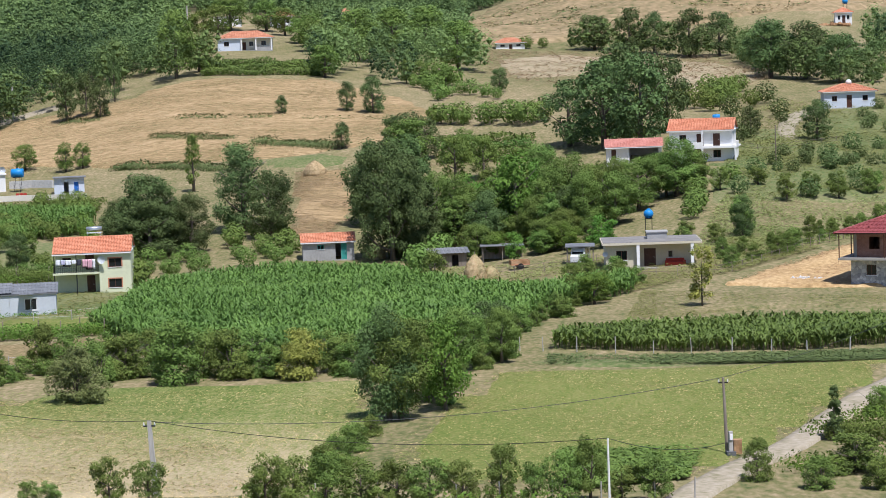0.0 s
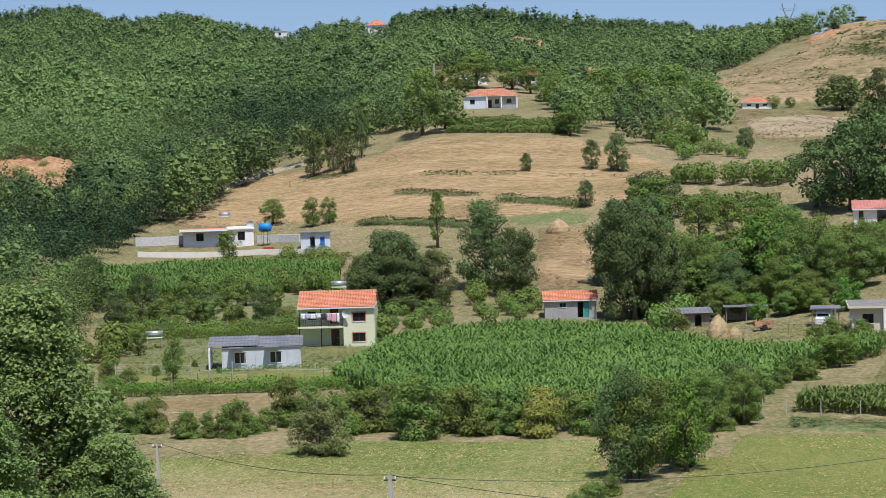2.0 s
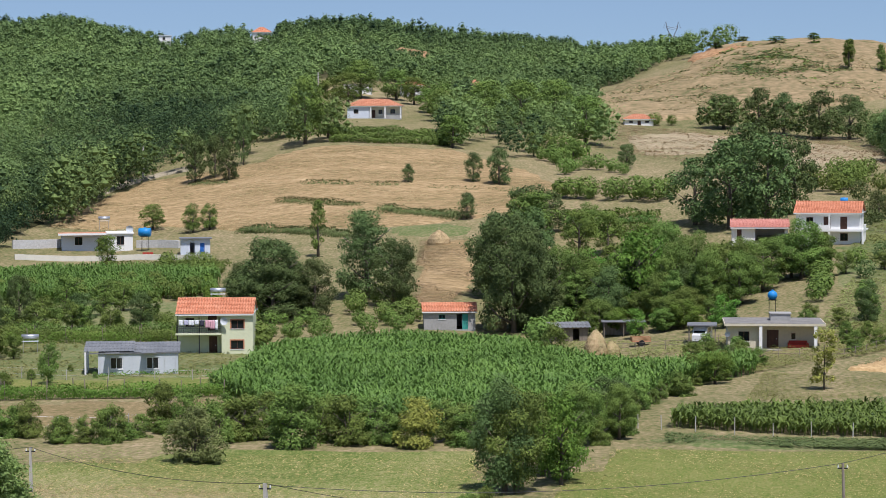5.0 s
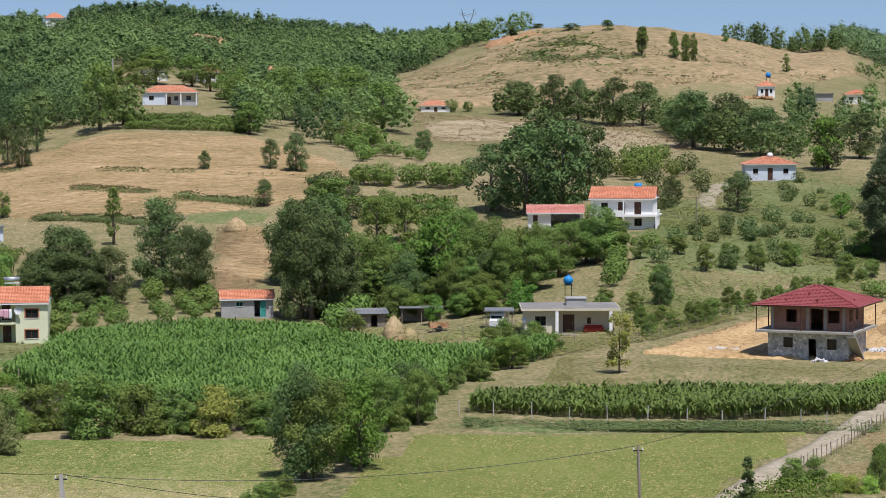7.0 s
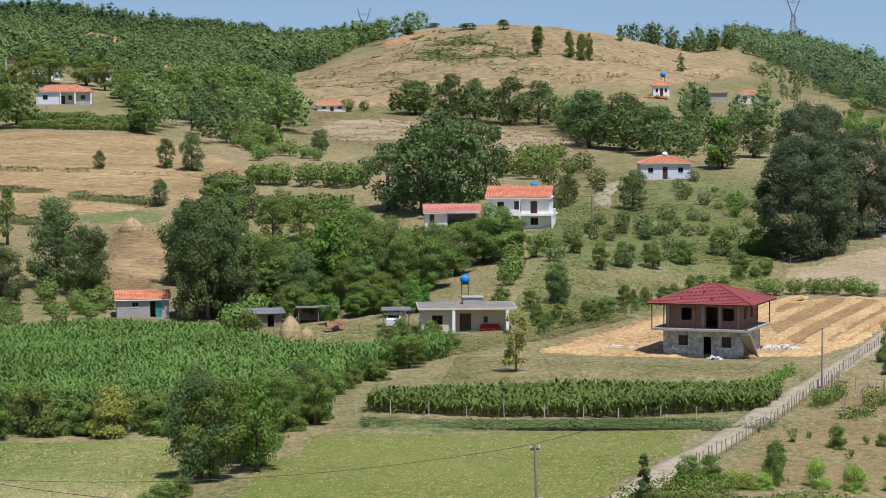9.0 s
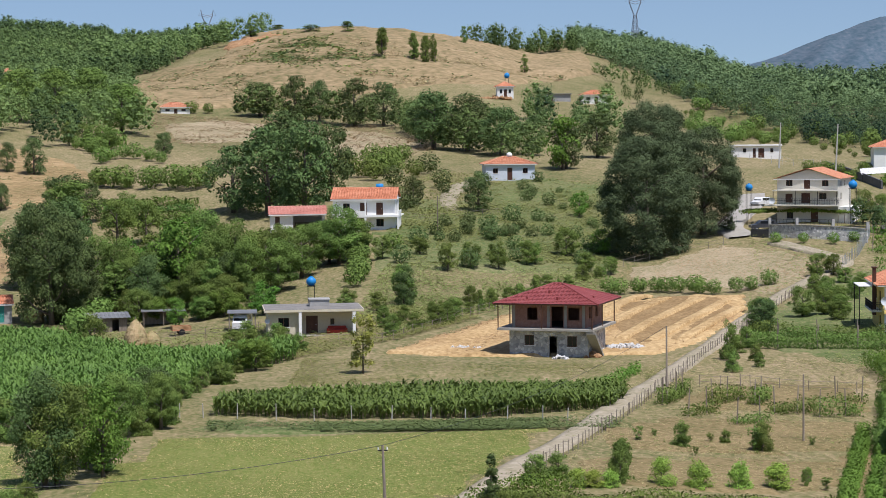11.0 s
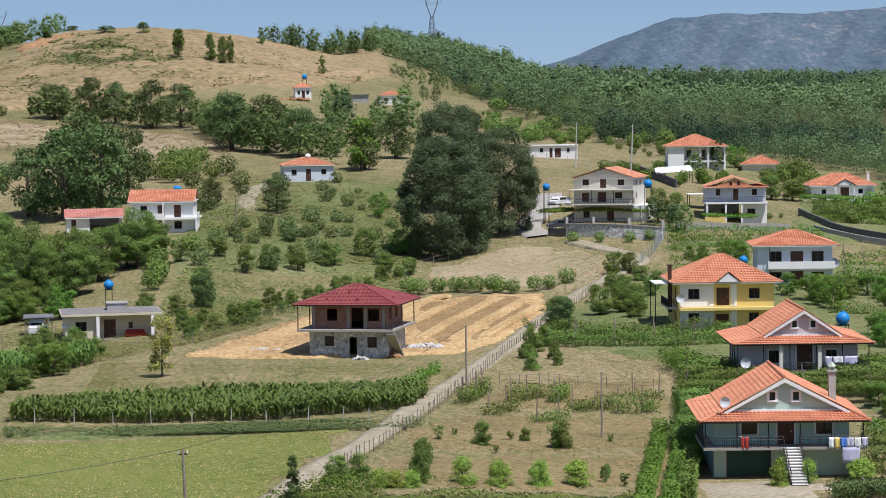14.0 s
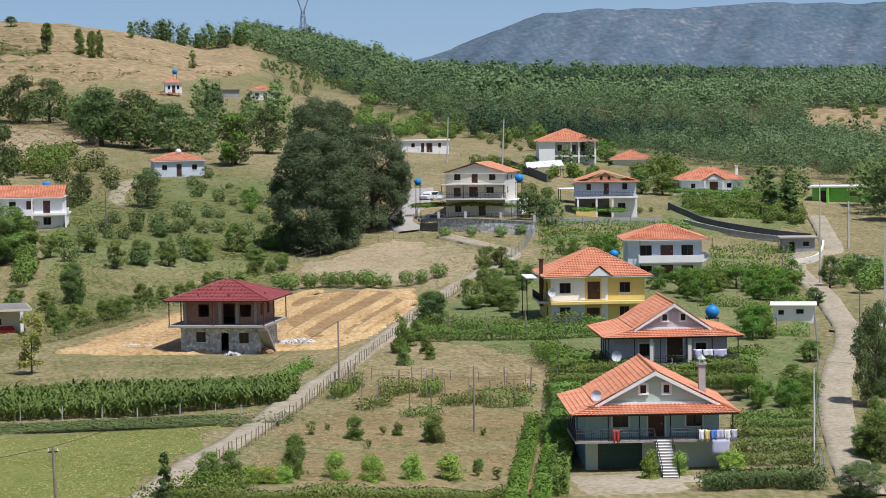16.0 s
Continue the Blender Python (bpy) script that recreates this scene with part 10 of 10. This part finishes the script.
stone_pile(8.55, 239.0, 4.8, 1.8, 0.7, 170, "long heap of white broken stones beside the house", M["whitestone"], (0.12, 0.3))
stone_pile(4.6, 237.5, 6.0, 0.9, 0.35, 80, "low line of pale stones along the straw", M["whitestone"], (0.1, 0.25), 2)
stone_pile(7.72, 231.0, 1.8, 1.0, 0.5, 40, "small heap of tan sand and stones", M["earth"], (0.12, 0.3), 3)
stone_pile(6.9, 229.8, 1.5, 0.8, 0.4, 30, "small heap of pale rubble before the doorway", M["whitestone"], (0.1, 0.25), 4)
stone_pile(22.6, 325.0, 5.0, 2.0, 0.4, 50, "scattered pale stones on the road bank", M["whitestone"], (0.15, 0.4), 5)
stone_pile(5.35, 640.0, 9.0, 2.5, 0.8, 60, "heap of reddish bricks and earth", M["earth"], (0.3, 0.7), 6)


def car(b, d, yaw, label, paint, van=False):
    e = new("car")
    e.matrix_basis = Matrix.Translation(spot(b, d, 0.02)) @ Matrix.Rotation(radians(yaw - b), 4, "Z")
    h = 1.9 if van else 1.42
    prof = [(-2.1, 0.35), (-2.15, 0.75), (-1.2, 0.9), (-0.55, h), (1.5, h), (2.05, 0.95), (2.1, 0.35)] if not van else [(-2.3, 0.35), (-2.3, 1.0), (-1.75, 1.15), (-1.2, h), (2.2, h), (2.3, 0.35)]
    bm = bmesh.new()
    rows_ = []
    for y in (-0.82, -0.74, 0.74, 0.82):
        k = 0.97 if abs(y) > 0.8 else 1.0
        rows_.append([bm.verts.new((x * k, y, 0.3 + (z - 0.3) * (k if z < 1 else (0.95 if abs(y) > 0.8 else 1)))) for x, z in prof])
    for r0, r1 in zip(rows_, rows_[1:]):
        for k in range(len(prof)):
            j = (k + 1) % len(prof)
            bm.faces.new((r0[k], r0[j], r1[j], r1[k]))
    bm.faces.new(rows_[0][::-1])
    bm.faces.new(rows_[-1])
    bmesh.ops.recalc_face_normals(bm, faces=bm.faces[:])
    part("body", bm, paint, e)
    z0, z1 = (1.2, h - 0.15) if van else (0.95, h - 0.1)
    for y in (-0.825, 0.805):
        part("side_window", boxes((-0.75, 1.35, y, y + 0.02, z0, z1)), M["glass"], e)
    bm = bmesh.new()
    x0, x1 = (-1.72, -1.25) if van else (-1.12, -0.62)
    v = [bm.verts.new(p) for p in ((x0 - 0.02, -0.68, z0 + 0.02), (x0 - 0.02, 0.68, z0 + 0.02), (x1 - 0.02, 0.62, z1), (x1 - 0.02, -0.62, z1))]
    bm.faces.new(v)
    part("windscreen", bm, M["glass"], e)
    for wx in (-1.35, 1.35):
        for wy in (-0.78, 0.62):
            bm = bmesh.new()
            tube(bm, [(wx, wy, 0.31), (wx, wy + 0.17, 0.31)], [0.31, 0.31], 16)
            wheel = part("wheel", bm, M["iron"], e)
            bm = bmesh.new()
            tube(bm, [(wx, wy - 0.01, 0.31), (wx, wy + 0.18, 0.31)], [0.17, 0.17], 10)
            part("rim", bm, M["steel"], wheel)
    for s in (-0.55, 0.55):
        part("headlight", boxes((-2.17, -2.1, s - 0.16, s + 0.16, 0.6, 0.76)), M["trim"], e)
    return tagged(e, label, "van" if van else "car", "parked vehicles")


M["paint_white"] = surface("white_car_paint", [(0.55, 0.55, 0.55), (0.66, 0.66, 0.66), (0.7, 0.7, 0.7)], 0.5, 0.3)
M["paint_dark"] = surface("dark_car_paint", [(0.03, 0.032, 0.038), (0.05, 0.052, 0.058), (0.07, 0.07, 0.075)], 0.5, 0.3)
car(-1.09, 263.6, 80, "old dusty white van parked in a shelter", M["paint_white"], True)
car(11.93, 372.0, 60, "white car parked beside the driveway", M["paint_white"])
car(18.6, 283.0, 15, "dark car parked beside the white house", M["paint_dark"])
car(12.0, 345.0, 20, "dark car parked under the vine pergola", M["paint_dark"])

shel = house(-1.09, 262.0, 0.0, "rough wooden shelter over a parked van", "shelter", "shelter")
for k in (-1.5, 1.5):
    for yy in (0.0, 3.6):
        post(shel, k, yy, -0.4, 2.1, 0.06, "oldwood")
part("roof_sheet", boxes((-1.7, 1.7, -0.3, 4.0, 2.1, 2.22)), M["sheet_grey"], shel)
shk = house(-4.45, 277.0, 4.0, "low shabby shack of boards and rusty sheets", "shack", "shack")
wall(shk, I4, -2.6, 2.4, -0.4, 1.7, M["oldwood"], [(0.6, 1.4, 0.0, 1.5, "o")], t=0.1)
part("wall", boxes((-2.6, -2.5, 0.1, 3.0, -0.4, 1.8), (2.3, 2.4, 0.1, 3.0, -0.4, 1.8)), M["oldwood"], shk)
part("wall", boxes((-2.6, 2.4, 3.0, 3.1, -0.4, 1.9)), M["oldwood"], shk)
bm = bmesh.new()
tiles(bm, (-3.0, -0.5, 1.7), (2.8, -0.5, 1.75), (-3.0, 3.5, 2.1), (2.8, 3.5, 2.15), col=0.5, course=2.0, lift_=0.01, wave=0.03, per=3)
part("roof_sheet", bm, M["sheet_grey"], shk)
sk2 = house(-3.05, 279.0, 2.0, "low open pen with posts and a sheet roof", "pen", "pen")
for k in (-2.4, 0.0, 2.4):
    post(sk2, k, 0, -0.4, 1.6, 0.06, "oldwood")
    post(sk2, k, 2.5, -0.4, 1.9, 0.06, "oldwood")
part("roof_sheet", boxes((-2.7, 2.7, -0.3, 2.8, 1.75, 1.83)), M["sheet_grey"], sk2)
part("back_board", boxes((-2.5, 2.5, 2.55, 2.6, 0.0, 1.5)), M["oldwood"], sk2)
trl = house(-2.62, 266.5, 10.0, "small rust-red farm trailer", "trailer", "trailer")
part("bed", boxes((-1.1, 1.1, -0.6, 0.9, 0.5, 0.62)), M["tile_pale"], trl)
for it in ((-1.1, 1.1, -0.6, -0.55, 0.62, 1.05), (-1.1, 1.1, 0.85, 0.9, 0.62, 1.05), (-1.1, -1.05, -0.55, 0.85, 0.62, 1.05), (1.05, 1.1, -0.55, 0.85, 0.62, 1.05)):
    part("side_board", boxes(it), M["earth"], trl)
for s in (-0.72, 0.9):
    bm = bmesh.new()
    tube(bm, [(0, s, 0.36), (0, s + 0.16, 0.36)], [0.36, 0.36], 14)
    part("wheel", bm, M["iron"], trl)
fence([(-3.3, 262.0), (-2.0, 260.0), (-0.2, 262.5)], 1.0, 2.2, "rough pole fence beside the farmyard")
crate = house(-14.98, 390.0, 0.0, "stack of red plastic crates on the terrace", "crates", "crates")
for k in range(6):
    part("crate", boxes((-0.9 + 0.62 * (k % 3), -0.34 + 0.62 * (k % 3), -0.2, 0.2, 0.32 * (k // 3), 0.3 + 0.32 * (k // 3))), M["cloth_red"], crate)

# ---- bare earth on the hills ----
def rough(x, y):
    return 1.6 * noise.noise((x * 0.12, y * 0.12, 1)) + 0.8 * noise.noise((x * 0.4, y * 0.4, 5))


def bank(x, y):
    return max(-0.6, 0.9 + 2.2 * noise.noise((x * 0.07, y * 0.05, 1)) + 1.3 * noise.noise((x * 0.33, y * 0.2, 5)) + 0.8 * noise.noise((x * 0.9, y * 0.6, 8)))


patch("earth_bank", [(-23.3, 452), (-21.6, 455), (-19.6, 462), (-19.4, 505), (-20.6, 522), (-22.2, 518), (-23.3, 498)], M["earth"], "bare reddish earth cliff in the wood", "cliff", 0.9, wobble=3.0, shape=bank)
patch("earth_bank", [(-8.75, 815), (-7.9, 815), (-7.9, 840), (-8.75, 845)], M["earth"], "bare reddish earth scar in the wood", "cliff", 2.5, up=3.5)
patch("earth_bank", [(-1.35, 768), (-0.8, 768), (-0.1, 785), (-0.2, 812), (-0.9, 815), (-1.35, 800)], M["earth"], "eroded reddish edge of the bare hill", "cliff", 1.5, up=0.5, wobble=4.0, shape=rough)
patch("field", [(13.0, 676), (14.6, 668), (14.7, 640), (13.0, 646)], M["field_dry"], "pale hay clearing in the wood", "field", 4.0)
patch("field", [(21.2, 620), (21.1, 560), (22.0, 536), (23.9, 534), (24.0, 622)], M["hill"], "bare tan clearing in the wood", "field", 4.0, wobble=5.0, up=0.2)
scatter("bush", [(21.3, 610), (21.3, 560), (23.6, 545), (23.6, 612)], 26, (1.5, 3.5), 208, gap=3)
row("slim", [(4.6, 812), (5.4, 818), (6.3, 830), (7.4, 850)], 3.4, (5.0, 10.0), 77, aspect=(0.45, 0.8), jitter=2.5)
row("round", [(5.2, 822), (6.2, 836), (7.4, 856), (8.6, 862)], 3.2, (4.5, 8.0), 209, jitter=3.0)
row("round", [(-1.5, 820), (-1.0, 835), (-0.4, 850)], 6.0, (7.0, 10.0), 78)
row("darkround", [(7.9, 760), (8.8, 730), (9.8, 690), (11.0, 620)], 7.0, (4.0, 6.5), 79)
row("darkround", [(8.2, 652), (8.6, 655), (8.9, 650)], 4.0, (4.0, 6.0), 80)

plant("round", (-9.95, 612, 9.0, 8.0), (-8.3, 628, 8.0, 8.0), (-7.95, 600, 7.0, 8.0), (-7.6, 588, 9.5, 9.5), (-10.35, 585, 10.0, 9.0), (-8.75, 640, 9.0, 10.0))
clear_prototypes()
